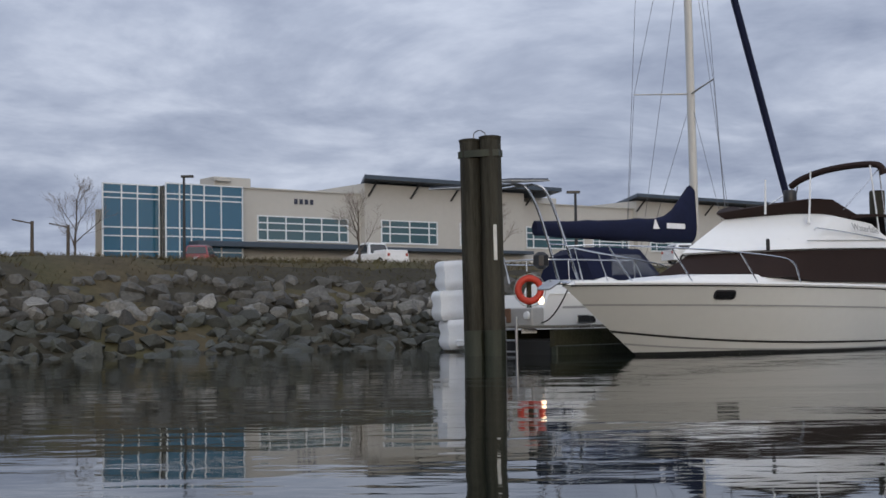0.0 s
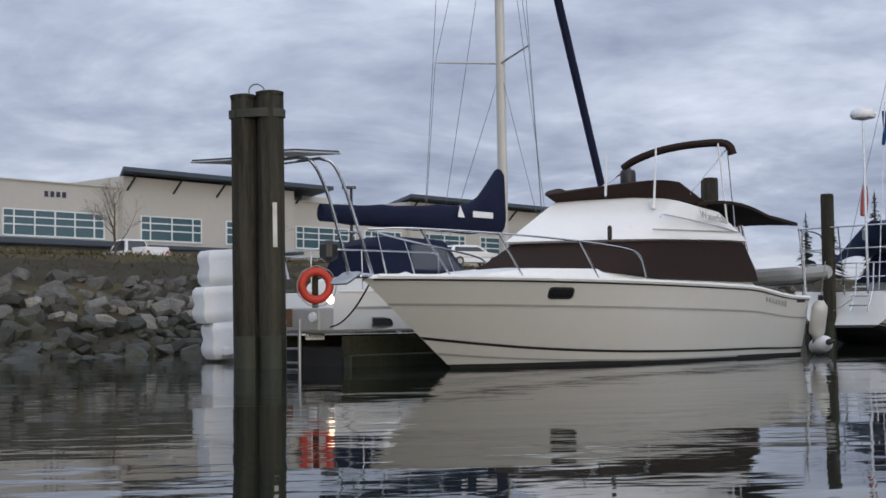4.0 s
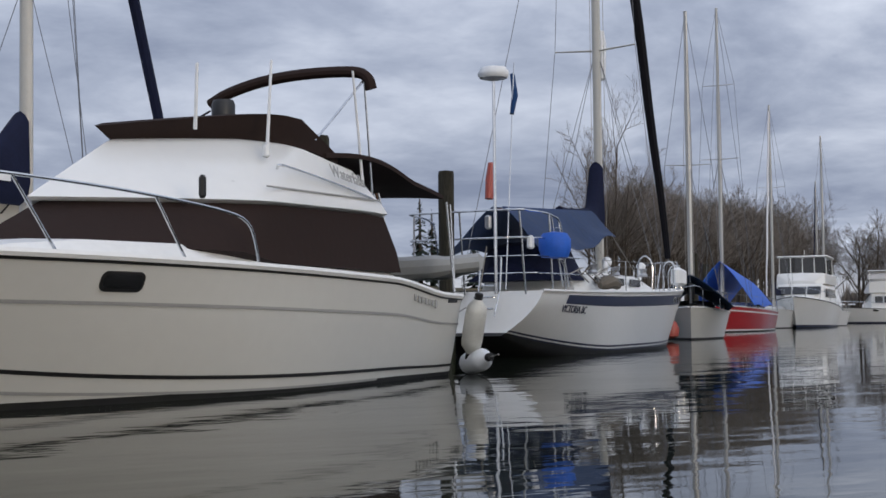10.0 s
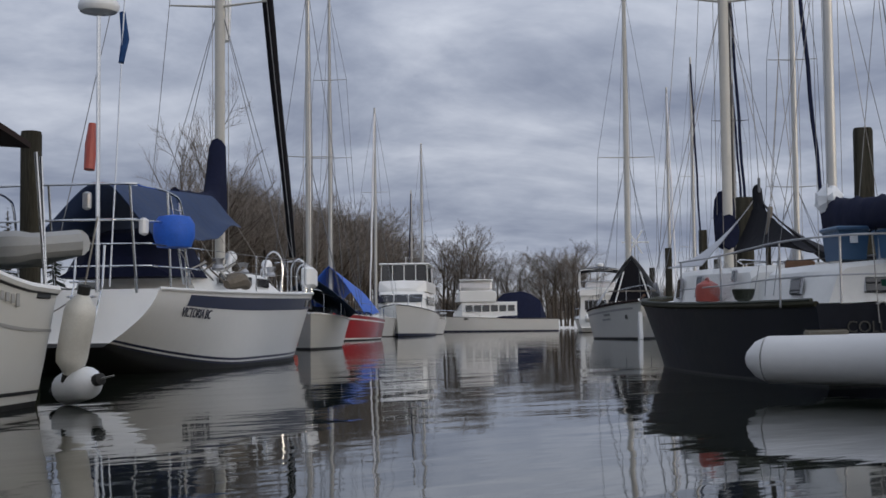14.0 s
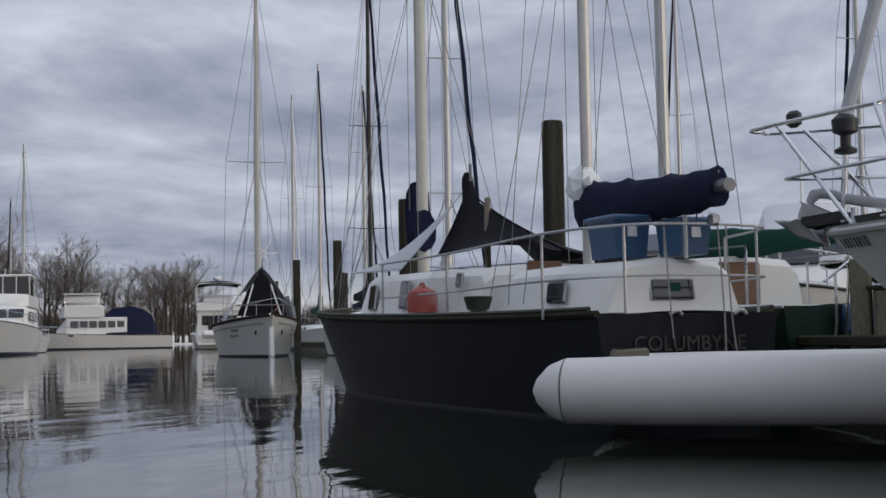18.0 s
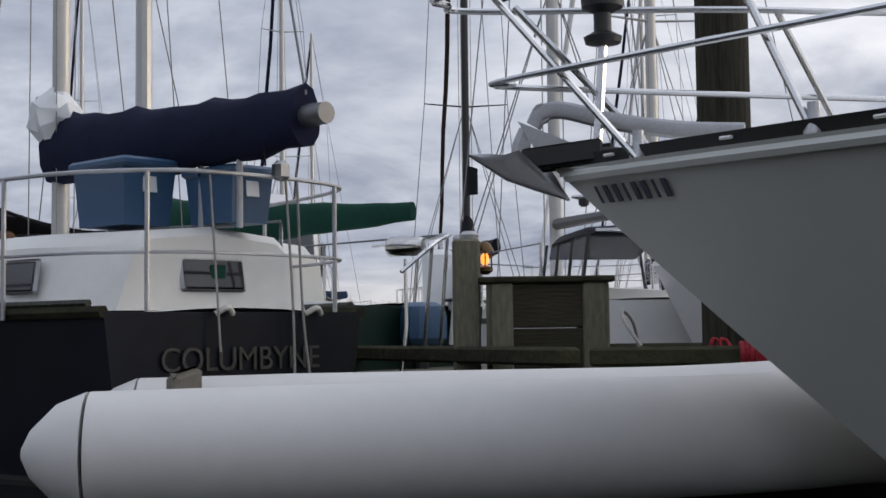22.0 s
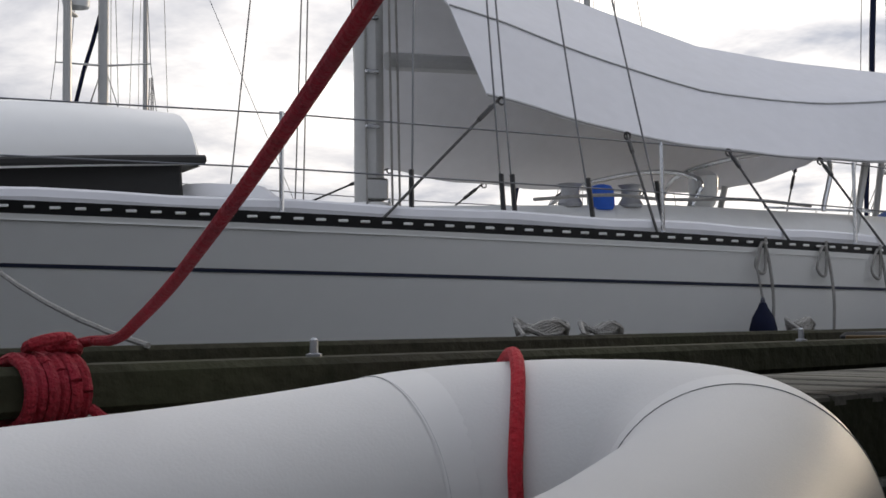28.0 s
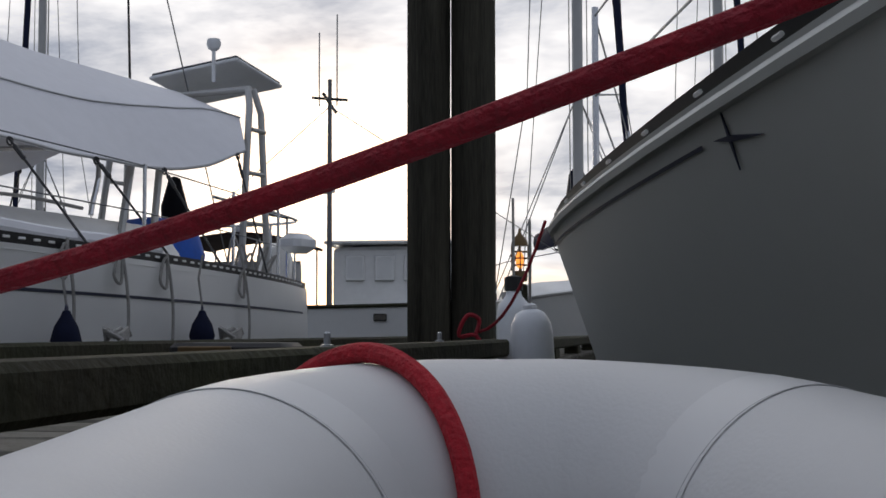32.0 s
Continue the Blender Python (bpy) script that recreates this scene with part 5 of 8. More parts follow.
rail_run(vy, [H.p(.9, 1, -1, -.1) + Vector((0, 0, .05)), H.p(.9, 1, -1, -.1) + Vector((0, 0, .6)), H.p(.995, 1) + Vector((.15, 0, .72)), H.p(.9, 1, 1, -.1) + Vector((0, 0, .6)), H.p(.9, 1, 1, -.1) + Vector((0, 0, .05))], .016, [(H.p(.96, 1, -1, -.05) + Vector((.05, 0, .66)), H.p(.95, 1, -1, -.05)), (H.p(.96, 1, 1, -.05) + Vector((.05, 0, .66)), H.p(.95, 1, 1, -.05))], name="pulpit")
for i in range(3):
    part("deck_jerrycan", G().box((8.9 + i * .5, -1.25 + .1 * i, 1.62), (.34, .2, .4), rz=-12, bev=.05), "plastic", vy)
part("lashed_roll", G().tube(bend([(3.2, -1.35, 1.30), (3.6, -1.42, 1.38), (4.1, -1.42, 1.3)]), [.06, .1, .12, .14, .14, .14, .13, .12, .1, .09, .06], 9), "wood", vy, "rolled canvas lashed on the side deck")
lettering("home_port", "VICTORIA BC", .20, hull_frame(H, .12, .67, -1, .02), "navyletter", vy, "home port in dark letters", squeeze=.85)


# ---- dark-hulled ketch ----
KT = at_heading(16.22, 20.88, 47)
kt = thing("ketch", KT, "old dark-hulled ketch with a white cabin, tarpaulins and blue totes", "sailing boat", "sailing yachts")
H = Hull(9.9, 2.7, 1.5, .79, 1.02, .02, rake=.5, full=2.8, fine=.8, wl=.86, depth=.6, maxat=.5)
hull_parts(kt, H, "darkhull", "bottom", None, None, "timber", .03, deck="deck", wlu=.03)
part("bulwark_cap", H.rail(.02, 1.05, s0=.01, s1=.98, out=-.01), "pilewet", kt)
cabin(kt, [(.22, .56, .46, .8, 1.16), (.28, .58, .49, .8, 1.2), (1.0, .68, .6, .8, 1.22), (1.9, .78, .7, .8, 1.22), (1.95, .78, .7, .8, 1.1)], "cabinwhite", "aft_cabin")
cabin(kt, [(2.35, .84, .78, .82, 1.2), (2.42, .85, .78, .82, 1.28), (4.4, .98, .9, .85, 1.33), (6.0, 1.0, .9, .88, 1.36), (6.9, .8, .6, .9, 1.3)], "cabinwhite", "deckhouse")
plate(kt, (2.15, .28, 1.1), (.05, .34, .42), 0, "teak", "companionway_door", "brown wooden companionway door")
plate(kt, (2.15, 0, .95), (.5, 1.4, .3), 0, "cabinwhite", "cockpit_coaming")


def ship_window(ob, c, w, h, rz, tilt=0.0, pane="darkglass"):
    fr = part("window", G().box(c, (w + .025, .03, h + .025), rz, .04, tilt), "galv", ob)
    n = Matrix.Rotation(radians(rz), 3, "Z") @ Vector((0, .012, 0))
    part("pane", G().box(Vector(c) + n, (w, .02, h), rz, .035, tilt), pane, fr)


for x, y, w, h, z, r in ((.95, .665, .27, .15, .98, 7), (4.3, .965, .24, .26, 1.08, 3), (5.5, .985, .24, .26, 1.09, 0), (2.75, .88, .12, .12, 1.16, 4)):
    ship_window(kt, (x, y, z), w, h, r, 8)
    ship_window(kt, (x, -y, z), w, h, 180 - r, 8)
ship_window(kt, (.225, .02, .98), .36, .15, 90, 10)
plate(kt, (.205, 0, .985), (.012, .09, .08), 0, "green", "window_card", "yellow-green card behind the pane")
rig(kt, 1.8, 1.15, 7.5, [(5.2, .45)], None, None, .8, r=.055, mat="alu", wr=.004)
boom_cover(kt, 1.85, 1.78, -.5, 1.68, "bluecanvas", .17, .115, .03, .06)
part("boom_end", G().lathe([(.01, -.1), (.05, -.1), (.055, 0), (.05, .06), (.01, .06)], 12, (-.55, 0, 1.68), "x"), "wire", kt)
for x in (.35, .02):
    part("boom_prop", G().tube([(x, .0, 1.2), (x, .0, 1.6)], .016, 8), "galv", kt)
bag = []
for i in range(9):
    a = math.pi * i / 8
    bag.append([(1.80 + .16 * math.sin(a) * math.cos(b) * (1 + .22 * math.sin(4 * b + i * 1.9)), .04 + .15 * math.sin(a) * math.sin(b) * (1 + .22 * math.sin(5 * b + i)), 1.95 - .16 * math.cos(a) + .03 * math.sin(3 * b + i * 2)) for b in [2 * math.pi * j / 12 for j in range(12)]])
part("white_bag", G().loft(bag, True, True, True), "plastic", kt, "white plastic bag over the gooseneck", 20)
part("topping_lift", G().tube([(-.5, 0, 1.78), (-.2, 0, 3.0), (1.7, 0, 8.4)], .007, 5), "wire", kt)
for x in (-.25, .3, .9, 1.4):
    part("cover_tie", G().tube([(x, .05, 1.57), (x - .02, .06, 1.47)], .006, 5), "blackcanvas", kt)
rig(kt, 6.8, 1.3, 10.5, [(5.4, .7), (8.6, .55)], (9.85, 1.15), None, 1.1, r=.075, mat="mastcream", wr=.005)
for sd in (1, -1):
    part("main_tent", G().slab(lambda u, v: ((5.0 - 2.7 * u) + (.25 - .1 * u) * v, sd * (.03 + (.28 if sd > 0 else .98) * v), (2.27 - .86 * u ** .8) * (1 - v) + (1.55 if sd > 0 else 1.38) * v - .04 * math.sin(math.pi * v)), 14, 10, .015), "blackcanvas", kt, "black canvas tent over the boom")
part("fore_tent", G().slab(lambda u, v: (5.02 + 1.9 * u + .2 * v, .04 + .25 * u + (.70 - .15 * u) * v, (2.30 - .62 * u ** .8) * (1 - v) + (1.40 + .05 * u) * v - .03 * math.sin(math.pi * v)), 14, 10, .015), "tarpgrey", kt, "silver tarpaulin stretched to the foredeck")
boom_cover(kt, 5.05, 2.1, 4.0, 1.75, "blackcanvas", .1, .07, .0, stack=.25, name="main_cover")
part("lift_block", G().tube([(4.95, 0, 2.36), (4.95, 0, 2.55)], .02, 6).tube([(4.95, 0, 2.5), (6.7, 0, 11.5)], .005, 5), "wire", kt)
boom_cover(kt, 7.0, 2.0, 6.7, 1.95, "bluecanvas", .24, .2, 0, name="mast_cover", stack=.3)
part("boom_crutch", G().tube([(4.0, .15, 1.3), (4.15, .1, 1.75), (4.4, 0, 2.1)], .035, 8), "wood", kt)
sheet = []
for i in range(11):
    a = math.pi * i / 10
    sheet.append([(2.85 + .30 * math.sin(a) * math.cos(b) * (1 + .13 * math.sin(5 * b + i * 1.9)), 1.0 + .13 * math.sin(a) * math.sin(b) * (1 + .2 * math.sin(4 * b + i)), 1.1 - .22 * math.cos(a) + .03 * math.sin(3 * b + i * 2)) for b in [2 * math.pi * j / 16 for j in range(16)]])
part("plastic_sheet", G().loft(sheet, True, True, True), "vinyl", kt, "crumpled clear plastic sheet", 25)
part("bucket", G().lathe([(.04, .84), (.1, .88), (.13, .98), (.12, .99)], 12, (2.05, .95, 0)), "pilewet", kt)
tops = [(1.1, -.95, 1.44), (.4, -.85, 1.45), (.05, -.62, 1.45), (.0, 0, 1.46), (.08, .48, 1.45), (.6, .93, 1.42), (2.4, 1.12, 1.38), (4.4, 1.2, 1.4)]
part("guard_rail", G().tube(bend(tops, 4), .011, 7), "galv", kt)
part("guard_rail", G().tube(bend([(p[0], p[1], .78 + (p[2] - .78) * .43) for p in tops], 4), .009, 7), "galv", kt)
for p in ((.05, -.62, 1.45), (.08, .48, 1.45), (.6, .93, 1.42), (2.4, 1.12, 1.38), (4.3, 1.2, 1.4), (1.1, -.95, 1.44)):
    part("stanchion", G().tube([p, (p[0], p[1], .76)], .012, 7), "galv", kt)
part("rail_lamp", G().box((-.02, -.22, 1.49), (.07, .09, .1), bev=.02), "galv", kt)
for y in (.12, -.42):
    part("fairlead", G().tube(bend([(-.02, y - .05, .78), (-.05, y, .81), (-.02, y + .05, .78)]), .014, 7), "grub", kt)
part("hanging_line", G().tube(bend([(-.02, -.25, 1.44), (-.05, -.27, .8), (-.07, -.27, .35), (-.07, -.32, .26), (-.07, -.37, .35), (-.05, -.33, .8), (-.02, -.32, 1.45)]), .007, 6), "rope", kt)
part("hanging_line", G().tube([(-.02, .2, 1.44), (-.05, .16, .6)], .006, 6), "rope", kt)
lettering("boat_name", "COLUMBYNE", .16, Matrix.Translation((-.012, .0, .56)) @ Euler((radians(90), 0, radians(-90))).to_matrix().to_4x4(), "letterfaded", kt, "faded boat name on the transom", squeeze=.98)
for x, y, sc in ((.72, .22, .72), (.28, -.12, .6)):
    tote = thing("storage_tote", KT @ pose(x, y, 1.235, 0, 0, 4), "blue plastic storage tote on the ketch's aft cabin", "tote", "blue totes")
    part("tub", G().loft([[(sx * (.27 + .04 * t) * sc, sy * (.19 + .03 * t) * sc, .42 * t * sc) for sx, sy in ((1, 1), (-1, 1), (-1, -1), (1, -1))] for t in (0, 1)], True, True, True), "bin", tote)
    part("lid", G().box((0, 0, .435 * sc), (.70 * sc, .5 * sc, .05), bev=.015), "bin", tote)
    part("sticker", G().box((-.3 * sc, 0, .3 * sc), (.01, .08, .1), ry=6), "plastic", tote)
jc = thing("jerrycan", KT @ pose(3.3, 1.08, .86), "faded red fuel can on the ketch's side deck", "fuel can")
part("body", G().lathe([(.08, 0), (.145, .02), (.15, .16), (.13, .22), (.06, .26), (.04, .27)], 16), "jerry", jc)
part("handle", G().tube(bend([(-.07, 0, .24), (-.05, 0, .29), (.05, 0, .29), (.07, 0, .24)]), .012, 6), "jerry", jc)

# ---- grey-white yacht whose bow the boat rounds ----
gy = thing("moored_yacht", at_heading(9.085, 8.514, 25.02), "pale grey-white sailing yacht with a bow anchor and steel pulpit", "sailing boat", "sailing yachts")
H = Hull(12.2, 5.84, 3.7, 1.104, 1.226, .065, rake=1.351, full=1.158, fine=.938, wl=.955, depth=.6, maxat=.581, rakepow=1.03)
hull_parts(gy, H, "greyhull", "bottom", None, None, None, deck="deck", wlu=.0)
part("rub_strake", H.rail(.02, .975, s1=.998, out=.004), "greyhull", gy, "pale rounded strake")
part("toe_rail", H.skin(0, 0, out=-.035, m=1, ufn=lambda s: (1.0, 1.036)), "black", gy, "black slotted toe rail")
for sd in (1, -1):
    for i in range(13):
        q = H.p(.982 - i * .036, 1.02, sd, -.030)
        q2 = H.p(.979 - i * .036, 1.02, sd, -.030)
        part("toe_rail_slot", G().tube([q, q2], .006, 6), "gel", gy)
part("stripe", H.skin(0, 0, out=.005, m=1, s0=.3, s1=.800, ufn=lambda s: (.921, .929)), "navyletter", gy)
st = H.p(.813, .918, -1, .0)
dirv = (H.p(.80, .918, -1) - H.p(.826, .918, -1)).normalized()
upv = (H.p(.813, .98, -1) - H.p(.813, .85, -1)).normalized()
nrm = dirv.cross(upv).normalized()
nrm = nrm if nrm.y < 0 else -nrm
g = G()
ring = []
for k in range(8):
    an, rr = k * math.pi / 4 + .12, (.085, .008, .062, .009, .17, .009, .062, .008)[k]
    ring.append(H.p(.813 - rr * math.cos(an) / 12.2, .918 + rr * math.sin(an) / 1.15, -1, 0))
g.loft([[q + nrm * .002 for q in ring], [q + nrm * .006 for q in ring]], True, True, False)
c = st + nrm * .007
g.add([c] + [q + nrm * .006 for q in ring], [(0, 1 + k, 1 + (k + 1) % 8) for k in range(8)])
part("star_mark", g, "navyletter", gy, "four-pointed star at the stripe's end")
for i in range(8):
    fg = part("bow_figure", G().box((0, 0, 0), (.023 if i % 3 else .011, .064, .004)), "navyletter", gy)
    fg.matrix_basis = hull_frame(H, .9934 - i * .0031, .922, 1, .006)
# pulpit
bt = H.p(.998, 1.0)
P = [H.p(.865, 1, -1, -.05), H.p(.88, 1, -1, -.03) + Vector((0, 0, .55)), H.p(.94, 1, -1, 0) + Vector((0, .02, .60)), bt + Vector((.32, -.14, .60)), bt + Vector((.40, 0, .60)), bt + Vector((.32, .14, .60)), H.p(.94, 1, 1, 0) + Vector((0, -.02, .60)), H.p(.88, 1, 1, -.03) + Vector((0, 0, .55)), H.p(.865, 1, 1, -.05)]
part("pulpit", G().tube(bend(P, 6), .0125, 8), "steel", gy, "stainless bow pulpit")
Q = [H.p(.90, 1, -1, -.03) + Vector((0, 0, .3)), bt + Vector((.12, -.1, .30)), bt + Vector((.16, 0, .30)), bt + Vector((.12, .1, .30)), H.p(.90, 1, 1, -.03) + Vector((0, 0, .3))]
part("pulpit_lower_rail", G().tube(bend(Q, 6), .011, 8), "steel", gy)
for sd in (1, -1):
    part("pulpit_leg", G().tube([bt + Vector((.2, sd * .13, .60)), H.p(.972, 1, sd, -.02)], .0125, 8), "steel", gy)
    part("pulpit_leg", G().tube([H.p(.945, 1, sd, 0) + Vector((.02, 0, .6)), H.p(.925, 1, sd, -.04)], .0125, 8), "steel", gy)
    for s in (.972, .865, .925):
        part("leg_socket", G().lathe([(.03, 0), (.03, .012), (.019, .03), (.018, .09), (.013, .09)], 10, H.p(s, 1, sd, -.04)), "galv", gy)
part("bow_light", G().box(bt + Vector((.22, -.06, .66)), (.09, .07, .1), bev=.02), "black", gy)
part("furler_drum", G().lathe([(.02, 0), (.06, .01), (.065, .03), (.03, .05), (.03, .11), (.07, .13), (.075, .2), (.03, .24), (.02, .26)], 14, bt + Vector((-.16, 0, .4))), "black", gy)
part("furler_strut", G().tube([bt + Vector((-.13, 0, .02)), bt + Vector((-.16, 0, .42))], .016, 8), "steel", gy)
b0, top = bt + Vector((-.16, 0, .6)), Vector((7.3, 0, 15.2))
part("furled_sail", G().tube([b0.lerp(top, i / 14) for i in range(15)], [.032 + .012 * math.sin(i * .35 + .6) for i in range(15)], 10), "tarpgrey", gy, "rolled genoa with a pale cover")
rig(gy, 7.2, 1.5, 13.8, [(6.4, .9), (10.6, .7)], None, (.1, 1.2), 1.7, r=.09, wr=.006)
cabin(gy, [(3.5, 1.2, 1.0, 1.0, 1.4), (4.7, 1.25, 1.05, 1.0, 1.5), (8.3, .95, .7, 1.05, 1.45), (9.5, .5, .3, 1.1, 1.2)], "deck", "coachroof")
part("bow_roller", G().box(bt + Vector((-.02, 0, .03)), (.42, .13, .05), bev=.015), "black", gy)
an = part("anchor", G().tube(bend([bt + Vector((-.62, 0, .08)), bt + Vector((-.42, 0, .10)), bt + Vector((-.19, 0, .145)), bt + Vector((-.02, 0, .195)), bt + Vector((.06, 0, .19)), bt + Vector((.09, 0, .15))]), [.013] * 26, 8, True, 2.3), "galv", gy, "galvanised plough anchor on the roller")
UPPER = [(.325, .0, .07), (.24, .05, .06), (.16, .10, .045), (.10, .12, .055), (.04, .08, -.01), (-.03, .0, -.10)]
LOWER = [(.325, .0, .064), (.26, .0, .02), (.19, .0, -.027), (.085, .0, -.068), (.02, .0, -.09), (-.03, .0, -.108)]


def fluke(u, v, sd):
    """One curved half of the plough blade, from the forward tip (u 0) to the heel, keel (v 0) to wing."""
    k = min(4, int(u * 5))
    f = u * 5 - k
    a, b = Vector(LOWER[k]).lerp(Vector(LOWER[k + 1]), f), Vector(UPPER[k]).lerp(Vector(UPPER[k + 1]), f)
    q = a.lerp(b, v)
    return bt + Vector((q.x, sd * (q.y + .02 * math.sin(math.pi * v)), q.z))


for sd in (1, -1):
    part("fluke", G().slab(lambda u, v: fluke(u, v, sd), 20, 5, (0, -sd * .008, -.004)), "galv", an)
    part("hinge_plate", G().loft([[bt + Vector((x, sd * (.03 + q), z)) for x, z in ((.133, .165), (-.065, .075), (.063, .05))] for q in (0, .01)], True, True, True), "galv", an)
part("neck", G().tube([bt + Vector((.115, 0, .14)), bt + Vector((.135, 0, .09)), bt + Vector((.14, 0, .02))], [.022, .026, .03], 8, True, 1.3), "galv", an)
for sd in (1, -1):
    part("roller_cheek", G().box(bt + Vector((-.03, sd * .06, .04)), (.28, .014, .07), ry=4, bev=.012), "black", gy)
part("anchor_shackle", G().torus(bt + Vector((.06, 0, .19)), .03, .008, 12, 6, "y"), "galv", an)
for sd in (1, -1):
    for h in (.3, .57):
        part("guard_wire", G().tube([H.p(s, 1, sd, -.05) + Vector((0, 0, h)) for s in (.88, .7, .5, .3, .1)], .004, 5), "wire", gy)
    for s in (.7, .5, .3):
        q = H.p(s, 1, sd, -.05)
        part("stanchion", G().tube([q, q + Vector((0, 0, .6))], .012, 6), "steel", gy)

# ---- white sloop across the dock ----
ws = thing("sloop", at_heading(16.9, 8.0, 24.9), "white sloop with a boom awning and solar arch", "sailing boat", "sailing yachts")
H = Hull(10.95, 3.75, 1.5, 1.0, 1.27, .0, rake=.62, trake=.25, full=2.0, fine=.60, wl=.88, depth=.6, maxat=.46)
hull_parts(ws, H, "gel", "bottom", None, None, None, deck="deck", wlu=.02)
part("boot_top", H.skin(0, 0, out=.004, m=1, ufn=lambda s: (.02, .10 + .35 * max(0, s - .8))), "black", ws)
part("sheer_stripe", H.skin(0, 0, out=.005, m=1, s0=.03, s1=.925, ufn=lambda s: (.79, .806)), "navyletter", ws)
part("sheer_stripe", H.skin(0, 0, out=.005, m=1, s0=.945, s1=.97, ufn=lambda s: (.79, .806)), "navyletter", ws)
q = H.p(.935, .80, 1, .006)
part("stripe_emblem", G().torus(q, .02, .006, 10, 5, "y"), "navyletter", ws)
part("toe_rail", H.skin(0, 0, out=-.012, m=1, ufn=lambda s: (1.0, 1.052)), "black", ws, "black slotted toe rail")
slot = mesh_of("toe_rail_slot", G().box((0, 0, 0), (.05, .008, .014), bev=.003), "deck")
for i in range(92):
    q, q2 = H.p(.03 + i * .0103, 1.028, 1, -.008), H.p(.034 + i * .0103, 1.028, 1, -.008)
    d = q2 - q
    o = new("toe_rail_slot", slot)
    o.parent = ws
    o.matrix_basis = Matrix.Translation(q) @ Euler((0, 0, math.atan2(d.y, d.x))).to_matrix().to_4x4()
part("rolled_awning", G().tube([H.p(s, 1, 1, -.14) + Vector((0, 0, .085 + .006 * math.sin(s * 60))) for s in [.30 + .55 * i / 20 for i in range(21)]], .05, 8), "sail", ws, "long grey-white roll along the side deck")
cabin(ws, [(2.2, 1.0, .9, 1.0, 1.28), (2.4, 1.05, .95, 1.0, 1.38), (4.5, 1.2, 1.05, 1.02, 1.4), (7.0, 1.0, .75, 1.1, 1.34), (8.0, .5, .3, 1.15, 1.2)], "deck", "coachroof")
part("mast", G().tube([(6.13, 0, 1.3), (6.13, 0, 8), (6.1, 0, 15)], [.115, .11, .08], 12, True, .8), "alu", ws)
part("mast_collar", G().lathe([(.18, 1.30), (.17, 1.36), (.13, 1.42)], 14, (6.13, 0, 0)), "deck", ws)
for i, (z, y) in enumerate(((2.25, .13), (1.9, .13), (2.6, .12))):
    part("mast_cleat", G().box((6.16, y, z), (.1, .03, .03), bev=.01), "steel", ws)
part("winch_plate", G().box((6.13, .12, 1.5), (.16, .03, .14), bev=.02), "alu", ws)
for x, y, z in ((6.02, .12, 12), (6.2, .13, 13), (5.96, .1, 11)):
    part("halyard", G().tube([(x, y, 1.35), (x, y * .8, 2.2), (6.12, .06, z)], .008, 5), "rope", ws)
for dx, dz, m in ((-.05, 14.8, "wire"), (-.62, 7.5, "wire"), (.5, 7.5, "wire"), (-.12, 9.0, "wire"), (-1.1, 10.5, "wire")):
    for sd in (1, -1):
        part("shroud", G().tube([(6.1 + dx, sd * 1.62, 1.12), (6.1 + dx * .6, sd * 1.3, 3.8), (6.12, 0, dz)], .006, 5), "wire", ws)
        part("turnbuckle", G().tube([(6.1 + dx, sd * 1.62, 1.14), (6.1 + dx * .97, sd * 1.59, 1.45)], .014, 6), "black", ws)
part("backstay", G().tube([(.2, 0, 1.1), (6.1, 0, 14.9)], .006, 5), "wire", ws)
part("forestay", G().tube([(10.85, 0, 1.35), (6.1, 0, 14.9)], .006, 5), "wire", ws)
part("inner_stay", G().tube([(9.0, 0, 1.3), (6.1, 0, 11)], .006, 5), "wire", ws)
part("furled_genoa", G().tube([(10.82 - .46 * i, 0, 1.55 + 1.31 * i) for i in range(11)], .04, 8), "bluecanvas", ws)
part("boom", G().tube([(6.0, 0, 2.35), (1.6, 0, 2.5)], .06, 8), "alu", ws)


RIDGE = [(6.0, 3.25), (4.5, 2.88), (3.5, 2.66), (2.7, 2.61), (1.5, 2.60)]
SEAM = [(6.0, 2.52), (5.6, 2.45), (4.9, 2.29), (4.0, 2.15), (3.0, 2.15), (2.0, 2.26), (1.5, 2.34)]
HEM = [(6.0, 1.92), (5.8, 1.89), (4.93, 1.75), (4.2, 1.71), (3.4, 1.70), (2.5, 1.73), (2.0, 1.84), (1.5, 2.0)]


def along(table, x):
    for (x0, z0), (x1, z1) in zip(table, table[1:]):
        if x >= x1:
            return z0 + (z1 - z0) * (x0 - x) / (x0 - x1)
    return table[-1][1]


def awning(u, v, sd):
    x = 6.0 - (5.0 if v < .5 else 5.0 - 1.1 * (v - .5)) * u
    x -= .55 * v * (1 - u) if sd < 0 else 0
    a, b, c = along(RIDGE, x), along(SEAM, x), along(HEM, x)
    z = a + (b - a) * v * 2 if v < .5 else b + (c - b) * (v - .5) * 2
    y = (1.8 - .6 * u) * v if v < .5 else .9 - .3 * u + (.45 - .03 * u) * (2 * v - 1)
    return (x, sd * y, z + .006 * math.sin(u * 34) * v)


